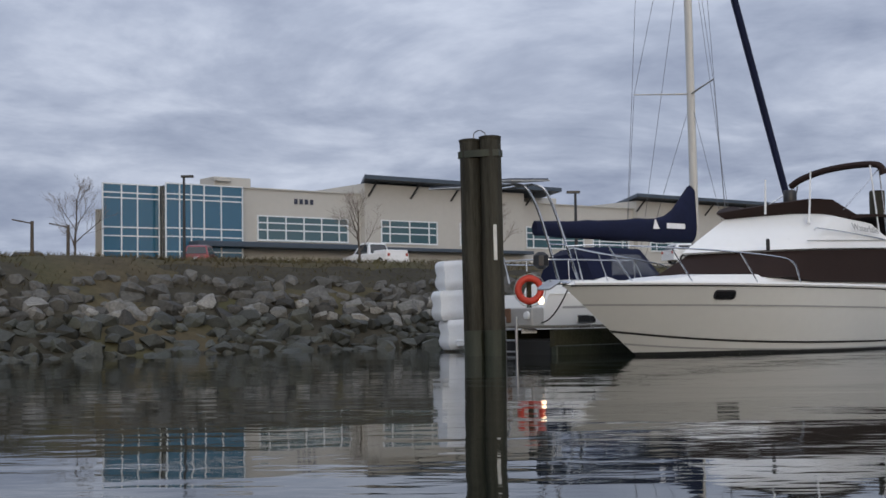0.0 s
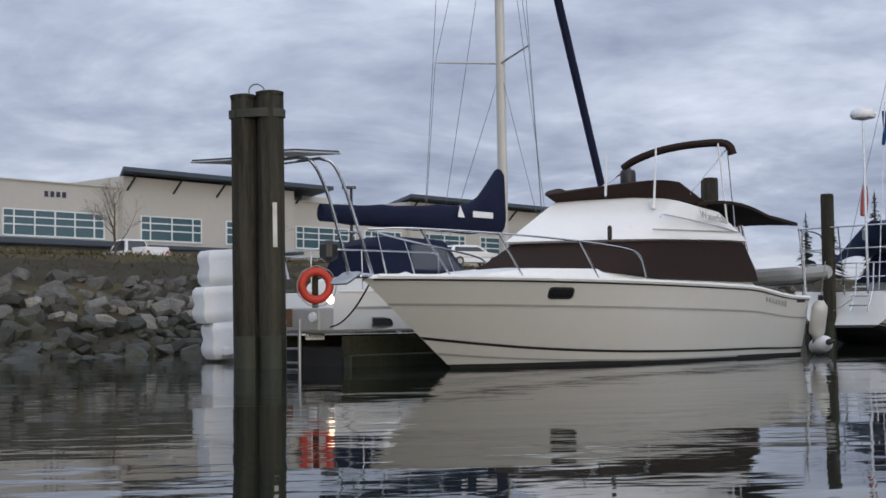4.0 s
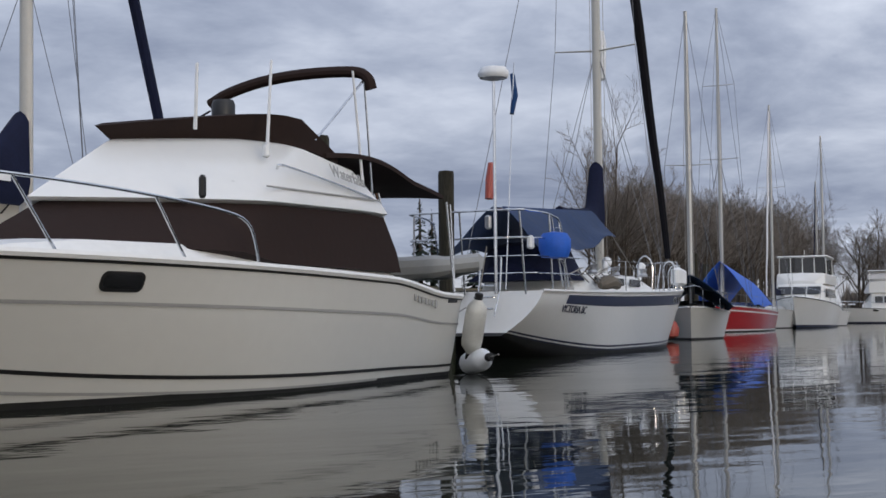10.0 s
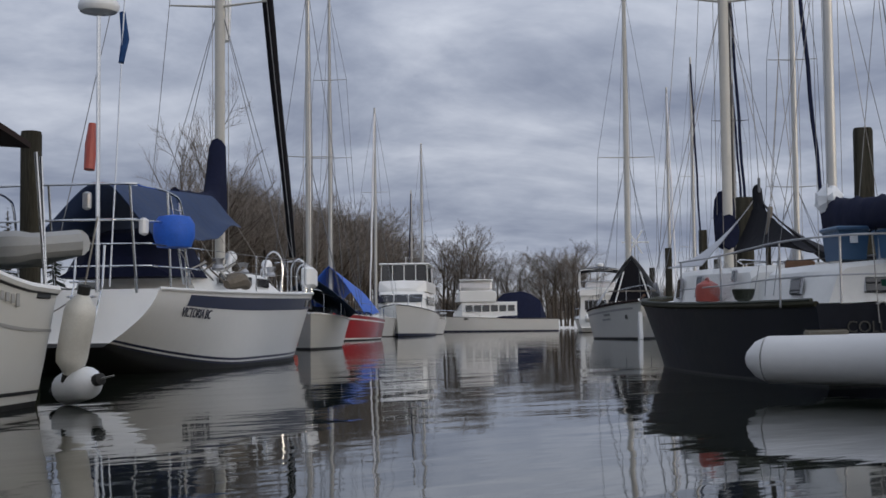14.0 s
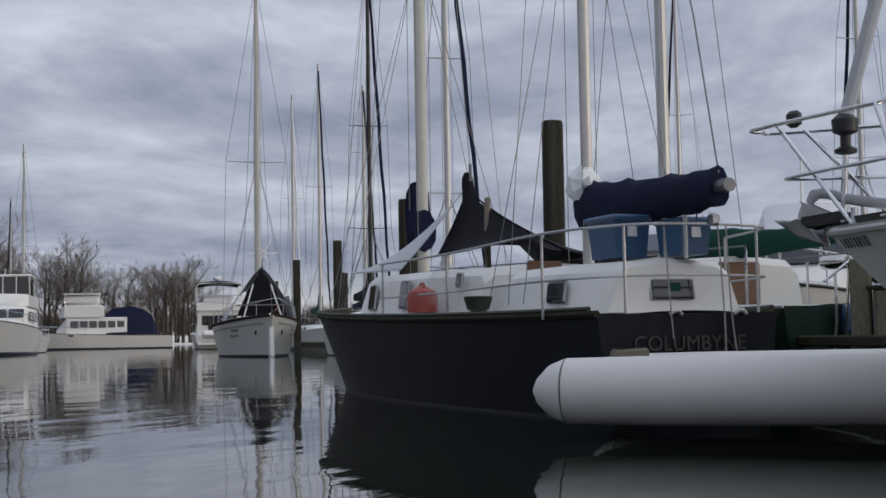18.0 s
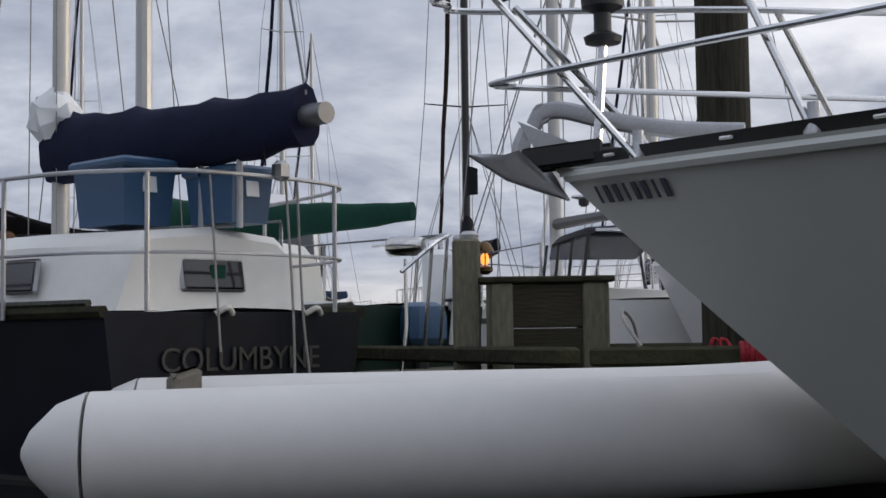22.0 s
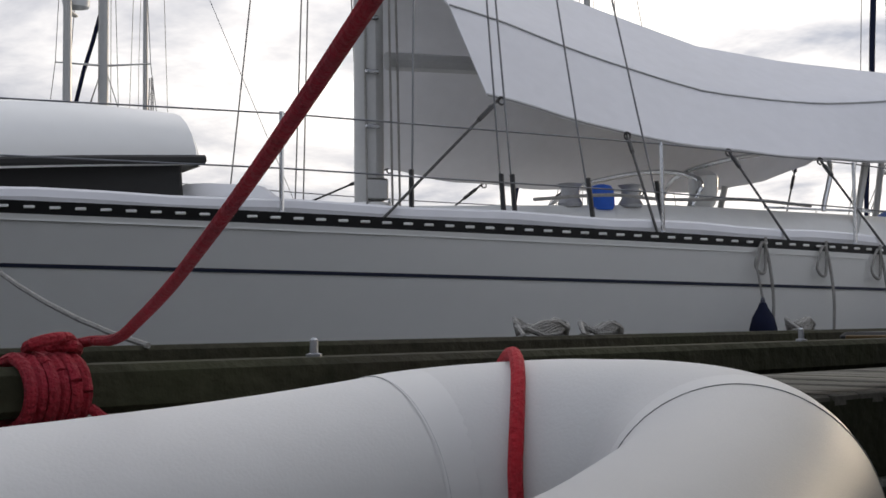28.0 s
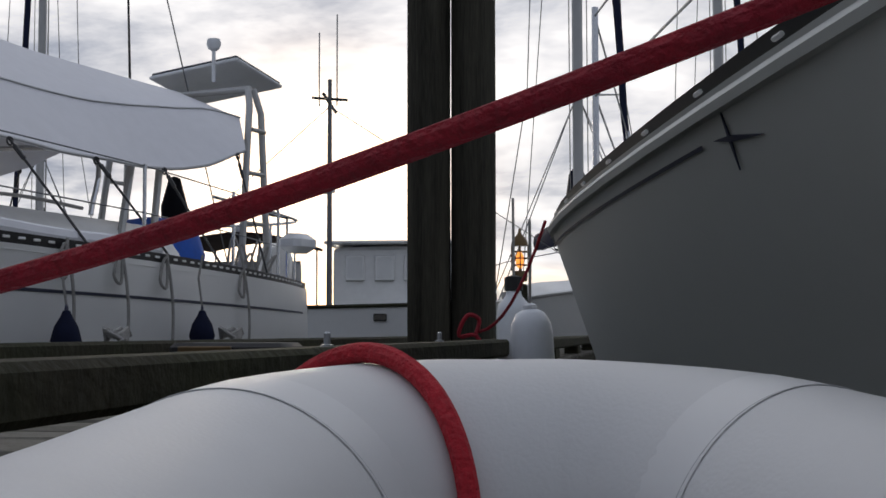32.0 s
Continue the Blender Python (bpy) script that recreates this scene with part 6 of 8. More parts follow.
for sd in (1, -1):
    part("awning_panel", G().slab(lambda u, v: awning(u, v, sd), 26, 12, .012), "sail", ws, "white awning stretched over the boom")
    part("awning_seam", G().tube([Vector(awning(u / 26, .5, sd)) + Vector((0, sd * .004, .004)) for u in range(27)], .006, 5), "seam", ws)
    part("awning_hem", G().tube([awning(u / 26, 1.0, sd) for u in range(27)], .009, 5), "seam", ws)
    for u, s in ((.02, .62), (.22, .47), (.40, .38), (.58, .30), (.75, .23), (.97, .14)):
        a, b = Vector(awning(u, 1.0, sd)), H.p(s, 1, sd, -.03) + Vector((0, 0, .04))
        part("bungee", G().tube([a, a.lerp(b, .5), b], .008, 5), "black", ws)
        part("bungee_hook", G().torus(a + Vector((0, sd * .01, -.02)), .022, .006, 10, 5, "y").tube([a.lerp(b, .08), a.lerp(b, .2)], .014, 6), "black", ws)
for s in (.87, .665, .465, .325, .205, .10):
    for sd in (1, -1):
        q = H.p(s, 1, sd, -.06)
        part("stanchion", G().tube([q, q + Vector((0, 0, .56))], .012, 7), "steel", ws)
        part("stanchion_base", G().lathe([(.035, 0), (.03, .02), (.018, .06), (.012, .07)], 10, q), "galv", ws)
for sd in (1, -1):
    for h in (.28, .55):
        part("guard_wire", G().tube([H.p(s, 1, sd, -.06) + Vector((0, 0, h)) for s in (.97, .87, .665, .465, .325, .205, .10)], .0045, 5), "wire", ws)
bt = H.p(.998, 1)
rail_run(ws, [H.p(.86, 1, 1, -.05) + Vector((0, 0, .5)), bt + Vector((.5, .2, .6)), bt + Vector((.62, 0, .6)), bt + Vector((.5, -.2, .6)), H.p(.86, 1, -1, -.05) + Vector((0, 0, .5))], .014, [(bt + Vector((.45, .2, .6)), H.p(.955, 1, 1, -.03)), (bt + Vector((.45, -.2, .6)), H.p(.955, 1, -1, -.03)), (H.p(.92, 1, 1, .05) + Vector((.1, 0, .55)), H.p(.90, 1, 1, -.05)), (H.p(.92, 1, -1, .05) + Vector((.1, 0, .55)), H.p(.90, 1, -1, -.05))], name="pulpit")
part("pulpit_lower_rail", G().tube(bend([H.p(.88, 1, 1, -.05) + Vector((0, 0, .25)), bt + Vector((.3, .14, .3)), bt + Vector((.3, -.14, .3)), H.p(.88, 1, -1, -.05) + Vector((0, 0, .25))]), .012, 7), "steel", ws)
part("nav_light", G().box(bt + Vector((.58, .1, .56)), (.09, .07, .09), bev=.02), "black", ws)
for x, h in ((3.15, 1.85), (4.25, 1.66)):
    part("dodger_hoop", G().tube(bend([(x + .05, .95, 1.38), (x - .05, .9, h - .1), (x - .05, .4, h), (x - .05, -.4, h), (x - .05, -.9, h - .1), (x + .05, -.95, 1.38)]), .018, 7), "steel", ws)
part("vent_cowl", G().lathe([(.05, 1.38), (.08, 1.42), (.1, 1.52), (.1, 1.6), (.03, 1.65)], 12, (4.05, .75, 0)), "gel", ws)
part("winch", G().lathe([(.07, 1.36), (.08, 1.38), (.055, 1.42), (.06, 1.48), (.08, 1.5), (.02, 1.51)], 14, (5.15, .85, 0)), "galv", ws)
part("winch", G().lathe([(.07, 1.36), (.08, 1.38), (.055, 1.42), (.06, 1.48), (.08, 1.5), (.02, 1.51)], 14, (4.75, .92, 0)), "galv", ws)
part("winch_cover", G().lathe([(.07, 1.34), (.08, 1.37), (.075, 1.46), (.06, 1.49), (.02, 1.5)], 12, (4.95, .9, 0)), "royal", ws, "blue winch cover")
part("deck_track", G().box((3.9, 1.18, 1.2), (1.4, .04, .03), rz=4, bev=.008), "black", ws)
part("coiled_line", G().tube(bend([(5.5, 1.0, 1.38), (5.0, 1.05, 1.42), (4.6, 1.1, 1.4), (4.0, 1.1, 1.42), (3.4, 1.05, 1.4)]), .012, 6), "rope", ws)
# stern arch and solar panel
for sd in (1, -1):
    part("arch_leg", G().tube([(1.15, sd * .72, 1.05), (.95, sd * .66, 2.45), (.88, sd * .6, 2.6)], .028, 8), "alu", ws)
    part("arch_leg", G().tube([(.75, sd * .72, 1.0), (.78, sd * .66, 2.4), (.8, sd * .6, 2.6)], .028, 8), "alu", ws)
    for z in (1.5, 1.9, 2.25):
        part("arch_rung", G().tube([(1.08 - .1 * (z - 1.05), sd * .69, z), (.77, sd * .69, z)], .018, 6), "alu", ws)
    part("arch_foreleg", G().tube([(3.0, sd * 1.0, 1.1), (2.8, sd * .95, 1.75)], .025, 8), "alu", ws)
    part("arch_foreleg", G().tube([(2.65, sd * 1.0, 1.1), (2.5, sd * .95, 1.75)], .025, 8), "alu", ws)
part("arch_top", G().tube([(.85, -.6, 2.6), (.85, .6, 2.6)], .028, 8), "alu", ws)
sp = part("solar_panel", G().box((.52, .05, 2.78), (.68, .84, .035), ry=-9, rx=6, bev=.008), "solar", ws, "tilted solar panel on the arch")
part("panel_frame", G().box((.52, .05, 2.757), (.71, .87, .03), ry=-9, rx=6, bev=.008), "plastic", sp)
part("aerial_dome", G().lathe([(.015, 2.65), (.015, 2.90), (.045, 2.92), (.06, 2.96), (.05, 3.0), (.01, 3.01)], 12, (1.0, .35, 0)), "plastic", ws)
part("whip_aerial", G().tube([(1.1, -.4, 2.65), (1.2, -.4, 4.6)], [.012, .005], 6), "black", ws)
part("barbecue_cover", G().lathe([(.1, 1.08), (.37, 1.1), (.39, 1.22), (.34, 1.38), (.2, 1.48), (.02, 1.51)], 18, (1.7, .3, 0)), "royal", ws, "bright blue cover on the stern rail")
part("outboard", G().lathe([(.04, 1.42), (.1, 1.46), (.11, 1.62), (.07, 1.76), (.05, 1.84), (.02, 1.86)], 10, (1.3, .2, 0)), "blackcanvas", ws)
part("propane_bottle", G().lathe([(.08, 1.06), (.15, 1.1), (.16, 1.3), (.12, 1.38), (.04, 1.42)], 14, (-.1, .25, 0)), "gel", ws)
for i in range(6):
    part("stern_line", G().tube(bend([(.9 + .1 * i, .75 + .04 * i, 1.02), (.8 + .12 * i, .82, 1.25 + .06 * (i % 3)), (.95 + .1 * i, .80, 1.1), (.75 + .15 * i, .88, .98)]), .010, 6), "rope", ws)
part("gas_grill", G().box((.3, .72, 1.38), (.34, .22, .16), bev=.05), "plastic", ws)
part("crossbar", G().tube([(1.3, .6, 1.62), (.3, .62, 1.60)], .014, 6), "black", ws)
part("stern_rail", G().tube(bend([(2.0, 1.05, 1.6), (.8, .85, 1.58), (.05, .5, 1.58), (.05, -.5, 1.58), (.8, -.85, 1.58), (2.0, -1.05, 1.6)]), .013, 7).tube([(.4, .68, 1.05), (.4, .68, 1.6)], .012, 6).tube([(.05, .3, 1.05), (.05, .3, 1.58)], .012, 6), "steel", ws)
ud = thing("upturned_dinghy", at_heading(16.9, 8.0, 24.9, 1.29) @ pose(8.75, .25, .10, 0, 4, 1), "white dinghy lashed upside down on the sloop's foredeck", "dinghy")
part("hull", G().loft([[(x, w * math.cos(a), .05 + h * math.sin(a)) for a in [math.pi * j / 12 for j in range(13)]] for x, w, h in ((-1.32, .42, .28), (-1.28, .5, .35), (-.6, .58, .43), (.2, .58, .44), (.8, .47, .40), (1.15, .3, .32), (1.32, .1, .2), (1.36, .03, .1))], False, True, True), "gel", ud)
part("gunwale", G().tube(bend([(-1.32, .5, .08), (-.6, .62, .08), (.2, .62, .08), (.8, .5, .09), (1.2, .3, .1), (1.38, 0, .12), (1.2, -.3, .1), (.8, -.5, .09), (.2, -.62, .08), (-.6, -.62, .08), (-1.32, -.5, .08)]), .025, 7), "rubber", ud)
part("strap", G().tube([(.35, .64, -.02)] + [(.35, .61 * math.cos(a), .06 + .46 * math.sin(a)) for a in [math.pi * j / 12 for j in range(13)]] + [(.35, -.64, -.02)], .010, 6), "rope", ud)
# black box that stands for the shade under the upturned hull
part("inside", G().box((-.1, 0, -.05), (2.2, .95, .26), bev=.02), "rubber", ud)
single("folded_cloth", G().box((0, 0, .1), (.62, .5, .2), bev=.08), "sail", at_heading(16.9, 8.0, 24.9, 1.26) @ pose(7.2, .3, 0), "bundle of folded sailcloth on the foredeck", "cloth")
for x, z in ((4.6, .64), (3.25, .66)):
    q = at_heading(16.9, 8.0, 24.9) @ Vector((x, H.half(x / 10.95) + .10, z))
    fo = thing("fender", pose(q.x, q.y, q.z), "navy teardrop fender hung against the sloop's side", "fender", "boat fenders")
    part("body", G().lathe([(.02, -.10), (.06, -.095), (.078, -.04), (.06, .03), (.03, .08), (.018, .11)], 14), "bluecanvas", fo)
    part("eye", G().torus((0, 0, .12), .016, .006, 10, 6, "x"), "navy", fo)
    part("lanyard", G().tube([(0, 0, .13), (.02, .02, .3), (0, 0, .44)], .007, 6), "rope", fo)
for x, dz in ((4.4, .0), (3.4, .02), (2.2, .0), (3.9, .01)):
    q = H.p(x / 10.95, 1, 1, .0)
    part("hanging_line", G().tube(bend([q + Vector((0, .01, .06)), q + Vector((.03, .03, -.14)), q + Vector((.1, .035, -.1)), q + Vector((.02, .02, .03)), q + Vector((-.02, .04, -.25)), q + Vector((0, .05, -.55))]), .009, 6), "rope", ws)
lineA = [at_heading(16.9, 8, 24.9) @ Vector((8.9, H.half(9 / 10.95), 1.2)), Vector((17.25, 17.15, .60))]
single("bow_line", G().tube(sag(lineA[0], lineA[1], .08), .010, 6), "rope", Matrix(), "grey mooring line of the white sloop", "rope", "mooring lines")


# ---- stone bank ----
rg = random.Random(21)


def stone_mesh(seed, mat):
    r = random.Random(seed)
    bm = bmesh.new()
    sx, sy, sz = r.uniform(.8, 1.15), r.uniform(.7, 1.0), r.uniform(.55, .8)
    for _ in range(20):
        v = Vector((r.uniform(-1, 1), r.uniform(-1, 1), r.uniform(-1, 1)))
        v = v / (.55 * max(abs(v.x), abs(v.y), abs(v.z)) + .45 * v.length) * r.uniform(.82, 1)
        bm.verts.new((v.x * sx * .5, v.y * sy * .5, v.z * sz * .5))
    out = bmesh.ops.convex_hull(bm, input=bm.verts[:])
    loose = [v for v in bm.verts if not v.link_faces]
    bmesh.ops.delete(bm, geom=loose, context="VERTS")
    me = bpy.data.meshes.new("rock")
    bm.to_mesh(me)
    bm.free()
    me.materials.append(M[mat])
    return me


STONES = [stone_mesh(300 + i, "rock") for i in range(14)]
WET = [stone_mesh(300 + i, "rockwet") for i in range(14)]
bank = thing("stone_bank", pose(0, 0, 0), "sloping bank of loose grey riprap boulders at the water", "rocks", kind="structure")
rest, rest_wet = G(), G()


def bank_z(d):
    for (d0, z0), (d1, z1) in zip(PROF, PROF[1:]):
        if d0 <= d <= d1:
            return z0 + (z1 - z0) * (d - d0) / (d1 - d0)
    return PROF[-1][1]


near = 0
for row in range(12):
    d = -.6 + row * .36
    a = -44 + rg.random() * .5
    while a < 46:
        size = rg.uniform(.30, .50) if rg.random() < .55 else rg.uniform(.45, .80)
        dd = d + rg.uniform(-.22, .22)
        q = shore(a, dd, bank_z(dd) + rg.uniform(.02, .16))
        m = Matrix.Translation(q) @ Euler((rg.uniform(-.5, .5), rg.uniform(-.5, .5), rg.uniform(0, 6.28))).to_matrix().to_4x4() @ Matrix.Scale(size, 4)
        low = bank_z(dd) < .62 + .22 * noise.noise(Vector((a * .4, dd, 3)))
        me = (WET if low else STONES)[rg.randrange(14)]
        if row > 8 and rg.random() < .4:
            a += size
            continue
        if -16 < a < 8 and near < 400 and row > 1:
            ob = new("rock", me)
            ob.parent = bank
            ob.matrix_basis = m
            near += 1
        else:
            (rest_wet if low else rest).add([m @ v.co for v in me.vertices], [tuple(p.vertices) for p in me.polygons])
        a += size * rg.uniform(.62, .85)
# dark sheet just above the ground, seen in the gaps between stones
bed = G()
bed.grid(lambda u, v: shore(-58 + 116 * u, -1.0 + 5.4 * v, bank_z(-1.0 + 5.4 * v) + .07 + .05 * math.sin(u * 300 + v * 9)), 120, 8)
part("bank_soil", bed, "earth", bank, "dark earth sheet between the stones")
more = part("rock_spread", rest, "rock", bank, angle=20)
more["kind"] = "stuff"
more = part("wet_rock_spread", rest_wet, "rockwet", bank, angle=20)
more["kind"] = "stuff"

tufts = G()
for i in range(32000):
    a, d = rg.uniform(-45, 45), 3.0 + 6.5 * rg.random() ** 1.3
    q = shore(a, d, bank_z(d) - .02)
    h, an = rg.uniform(.07, .22) * (1.25 if rg.random() < .12 else 1.0), rg.uniform(0, 6.28)
    s = Vector((math.cos(an), math.sin(an), 0)) * rg.uniform(.012, .03)
    t = Vector((rg.uniform(-.22, .22), rg.uniform(-.22, .22), h))
    tufts.add([q - s, q + s, q + t], [(0, 1, 2)])
tagged(part("dry_grass", tufts, "straw"), "dry straw-coloured winter grass on the bank's crest", "grass", kind="stuff")

log = thing("driftwood_log", pose(0, 0, 0), "bleached driftwood log lying slantwise on the riprap", "log")
part("stem", G().tube(bend([(-7.7, 29.9, .0), (-6.9, 30.8, .22), (-6.0, 31.8, .5), (-5.0, 32.9, .92)]), [.12, .13, .15, .15, .16, .17, .17, .18, .18, .19, .2, .2, .21, .21, .21, .2][:16], 10), "wood", log)
part("branch_stub", G().tube([(-5.5, 32.4, .75), (-5.35, 32.3, 1.05), (-5.45, 32.2, 1.3)], [.07, .05, .03], 7), "wood", log)

# ---- the inflatable boat that carries the camera ----
own = thing("inflatable_dinghy", at_heading(14.98, 19.625, 175.2), "white inflatable dinghy with a red painter over its bow tube", "dinghy")
WAY = [(-1.55, .66, .30, .20), (-.9, .65, .30, .21), (0, .62, .305, .21), (.7, .54, .31, .21), (1.2, .44, .33, .212), (1.48, .37, .35, .214), (1.66, .295, .37, .216), (1.765, .19, .38, .216), (1.805, .09, .385, .216), (1.81, 0, .385, .216)]
side_l = bend([Vector((x, y, z)) for x, y, z, r in WAY], 4)
rad_l = []
for i in range(len(side_l)):
    k = min(len(WAY) - 2, i // 4)
    f = (i - 4 * k) / 4
    rad_l.append(WAY[k][3] * (1 - f) + WAY[k + 1][3] * f)
whole = side_l + [Vector((p.x, -p.y, p.z)) for p in side_l[-2::-1]]
part("tube", G().tube(whole, rad_l + rad_l[-2::-1], 56), "tube", own, "white coated fabric tube", 60)
for i in (22, len(whole) - 23):
    d = (whole[i + 1] - whole[i - 1]).normalized()
    s = d.cross(Vector((0, 0, 1))).normalized()
    u = s.cross(d)
    for off in (0.0,):
        c = whole[i]
        r = .2158
        part("seam", G().tube([c + r * (math.cos(a) * s + math.sin(a) * u) for a in [2 * math.pi * j / 80 for j in range(81)]], .0010, 5, False), "seam", own)
for i, st in ((22, 1), (len(whole) - 23, -1)):
    ids = sorted((i, i + st, i + 2 * st))
    part("seam_tape", G().tube([whole[k] for k in ids], .2164, 64, False), "tape", own, "welded seam tape", 60)
for sd in (1, -1):
    part("tube_end", G().lathe([(.2, -1.56), (.16, -1.66), (.08, -1.74), (.02, -1.77)], 20, (0, sd * .66, .30), "x"), "tube", own)
part("floor", G().box((.05, 0, .14), (3.0, .95, .05), bev=.015), "tubegrey", own)
part("transom", G().box((-1.3, 0, .34), (.05, .98, .42), bev=.02), "plank", own)
part("thwart", G().box((-.75, 0, .34), (.26, 1.0, .03), bev=.01), "plank", own)
pts = []
mid = len(side_l) - 1
for j in range(23):
    k = mid - 10.1 + 4.3 * j / 22
    i0 = int(k)
    c = whole[i0].lerp(whole[i0 + 1], k - i0)
    d = (whole[i0 + 1] - whole[i0 - 1]).lerp(whole[i0 + 2] - whole[i0], k - i0).normalized()
    out = Vector((d.y, -d.x, 0)).normalized()
    out = out if out.x > 0 else -out
    a = radians(-50 + 232 * j / 22)
    pts.append(c + .2305 * (math.cos(a) * out + math.sin(a) * Vector((0, 0, 1))))
part("painter", G().tube(bend(pts + [pts[-1] + (pts[-1] - pts[-2]) * 2, pts[-1] + (pts[-1] - pts[-2]) * 5], 2), .0135, 9), "painter", own, "soft red rope")

# ---- sloop behind the cruiser ----
hs = thing("masthead_sloop", at_heading(1.07, 26.6, 52), "white cruising sloop with navy canvas and a steel stern arch", "sailing boat", "sailing yachts")
H = Hull(10.5, 3.3, 2.2, 1.12, 1.38, .0, rake=1.1, trake=.5, full=2.1, fine=.85, wl=.84, depth=.5, maxat=.40)
hull_parts(hs, H, "gel", "bottom", None, None, "gel", .02, wlu=.03)
part("sheer_stripe", H.skin(0, 0, out=.006, m=1, s0=.04, s1=.97, ufn=lambda s: (.74, .78)), "greyletter", hs)
for x in (.8, 2.6, 4.2):
    hp = H.p(x / 10.5 + .03, .55, -1, .012)
    w = part("hull_window", G().box(hp, (.5, .014, .16), rz=-3, bev=.05), "steel", hs)
    part("pane", G().box(hp + Vector((0, -.008, 0)), (.45, .014, .12), rz=-3, bev=.045), "darkglass", w)
cabin(hs, [(1.6, 1.0, .95, 1.15, 1.35), (2.2, 1.15, 1.0, 1.15, 1.5), (6.5, 1.05, .85, 1.2, 1.55), (8.8, .6, .4, 1.3, 1.4)], "deck", "coachroof")
cabin(hs, [(1.9, .85, .6, 1.4, 1.95), (2.4, 1.0, .75, 1.4, 2.12), (3.4, 1.05, .78, 1.4, 2.1), (4.3, .95, .45, 1.45, 1.6)], "bluecanvas", "dodger", "navy spray hood with clear panes")
for sd in (1, -1):
    part("dodger_pane", G().loft([[(2.3, sd * (.965 + q), 1.52), (3.6, sd * (.98 + q), 1.52), (3.2, sd * (.87 + q), 1.95), (2.4, sd * (.85 + q), 1.95)] for q in (0, .03)], True, True, True), "vinyl", hs)
boom_cover(hs, 5.85, 2.62, 1.05, 2.5, "bluecanvas", .25, .12, .03, stack=.7)
# the maker's name becomes a plain white shape
for sd in (1, -1):
    part("sail_mark", G().box((5.15, sd * .185, 2.66), (.60, .012, .12), bev=.005), "letterwhite", hs, "plain white mark on the cover")
    part("sail_mark", G().loft([[(4.6, sd * (.185 + q), 2.58), (4.4, sd * (.185 + q), 2.58), (4.47, sd * (.185 + q), 2.8)] for q in (0, .012)], True, True, True), "letterwhite", hs)
part("mast", G().tube([(6.0, 0, 1.5), (5.95, 0, 8), (5.85, 0, 15.0)], [.105, .1, .075], 12, True, .75), "mastcream", hs)
for z, half in ((5.75, 1.2), (10.2, .9)):
    for sd in (1, -1):
        part("spreader", G().tube([(5.97, 0, z), (5.35, sd * half, z + .1)], [.035, .022], 6, True, .6), "mastcream", hs)
        part("shroud", G().tube([(5.3, sd * 1.6, 1.25), (5.35, sd * half, z + .1), (5.87, 0, min(15, z + 5.5))], .006, 5, False), "wire", hs)
        part("lower_shroud", G().tube([(5.6, sd * 1.55, 1.25), (5.97, 0, z - .15)], .006, 5, False), "wire", hs)
part("forestay", G().tube([(10.2, 0, 1.45), (5.88, 0, 12.7)], .006, 5, False), "wire", hs)
part("furled_sail", G().tube([Vector((10.1, 0, 1.7)).lerp(Vector((5.95, 0, 12.5)), i / 14) for i in range(15)], [.06 + .03 * math.sin(.5 + 2.4 * i / 14) for i in range(15)], 9), "bluecanvas", hs, "rolled foresail with a navy edge")
for sd in (1, -1):
    part("arch_leg", G().tube(bend([(1.25, sd * 1.05, 1.4), (.75, sd * .98, 2.7), (.5, sd * .92, 3.2), (.3, sd * .8, 3.3)]), .028, 8), "steel", hs)
    part("arch_leg", G().tube(bend([(.75, sd * 1.05, 1.3), (.35, sd * .98, 2.6), (.05, sd * .92, 3.18), (-.15, sd * .8, 3.28)]), .028, 8), "steel", hs)
    part("arch_rung", G().tube([(.98, sd * 1.02, 2.1), (.5, sd * 1.02, 2.1)], .018, 6), "steel", hs)
for x, z in ((.3, 3.3), (-.15, 3.28)):
    part("arch_top", G().tube([(x, -.8, z), (x, .8, z)], .028, 8), "steel", hs)
for y, x in ((-.75, .1), (.75, .1)):
    sp = part("solar_panel", G().box((x - .3, y, 3.36), (.95, 1.1, .04), ry=-3, rx=3, bev=.008), "solar", hs)
    part("panel_frame", G().box((x - .3, y, 3.335), (.99, 1.14, .03), ry=-3, rx=3, bev=.008), "alu", sp)
part("stern_rail", G().tube(bend([(2.6, -1.3, 1.8), (.9, -1.15, 1.8), (.3, -.9, 1.8), (.25, .9, 1.8), (.9, 1.15, 1.8), (2.6, 1.3, 1.8)]), .014, 7), "steel", hs)
for x, y in ((.9, -1.15), (.28, -.6), (.28, .6), (.9, 1.15), (2.6, -1.3), (2.6, 1.3)):
    part("stanchion", G().tube([(x, y, 1.8), (x, y * 1.02, 1.15)], .012, 6), "steel", hs)
part("outboard_motor", G().box((.35, -.95, 1.78), (.26, .3, .34), bev=.07), "black", hs)
for s in (.35, .5, .65, .8):
    for sd in (1, -1):
        q = H.p(s, 1, sd, -.06)
        part("stanchion", G().tube([q, q + Vector((0, 0, .6))], .012, 6), "steel", hs)
for sd in (1, -1):
    for h in (.3, .58):
        part("guard_wire", G().tube([H.p(s, 1, sd, -.06) + Vector((0, 0, h)) for s in (.24, .35, .5, .65, .8, .95)], .005, 5), "wire", hs)

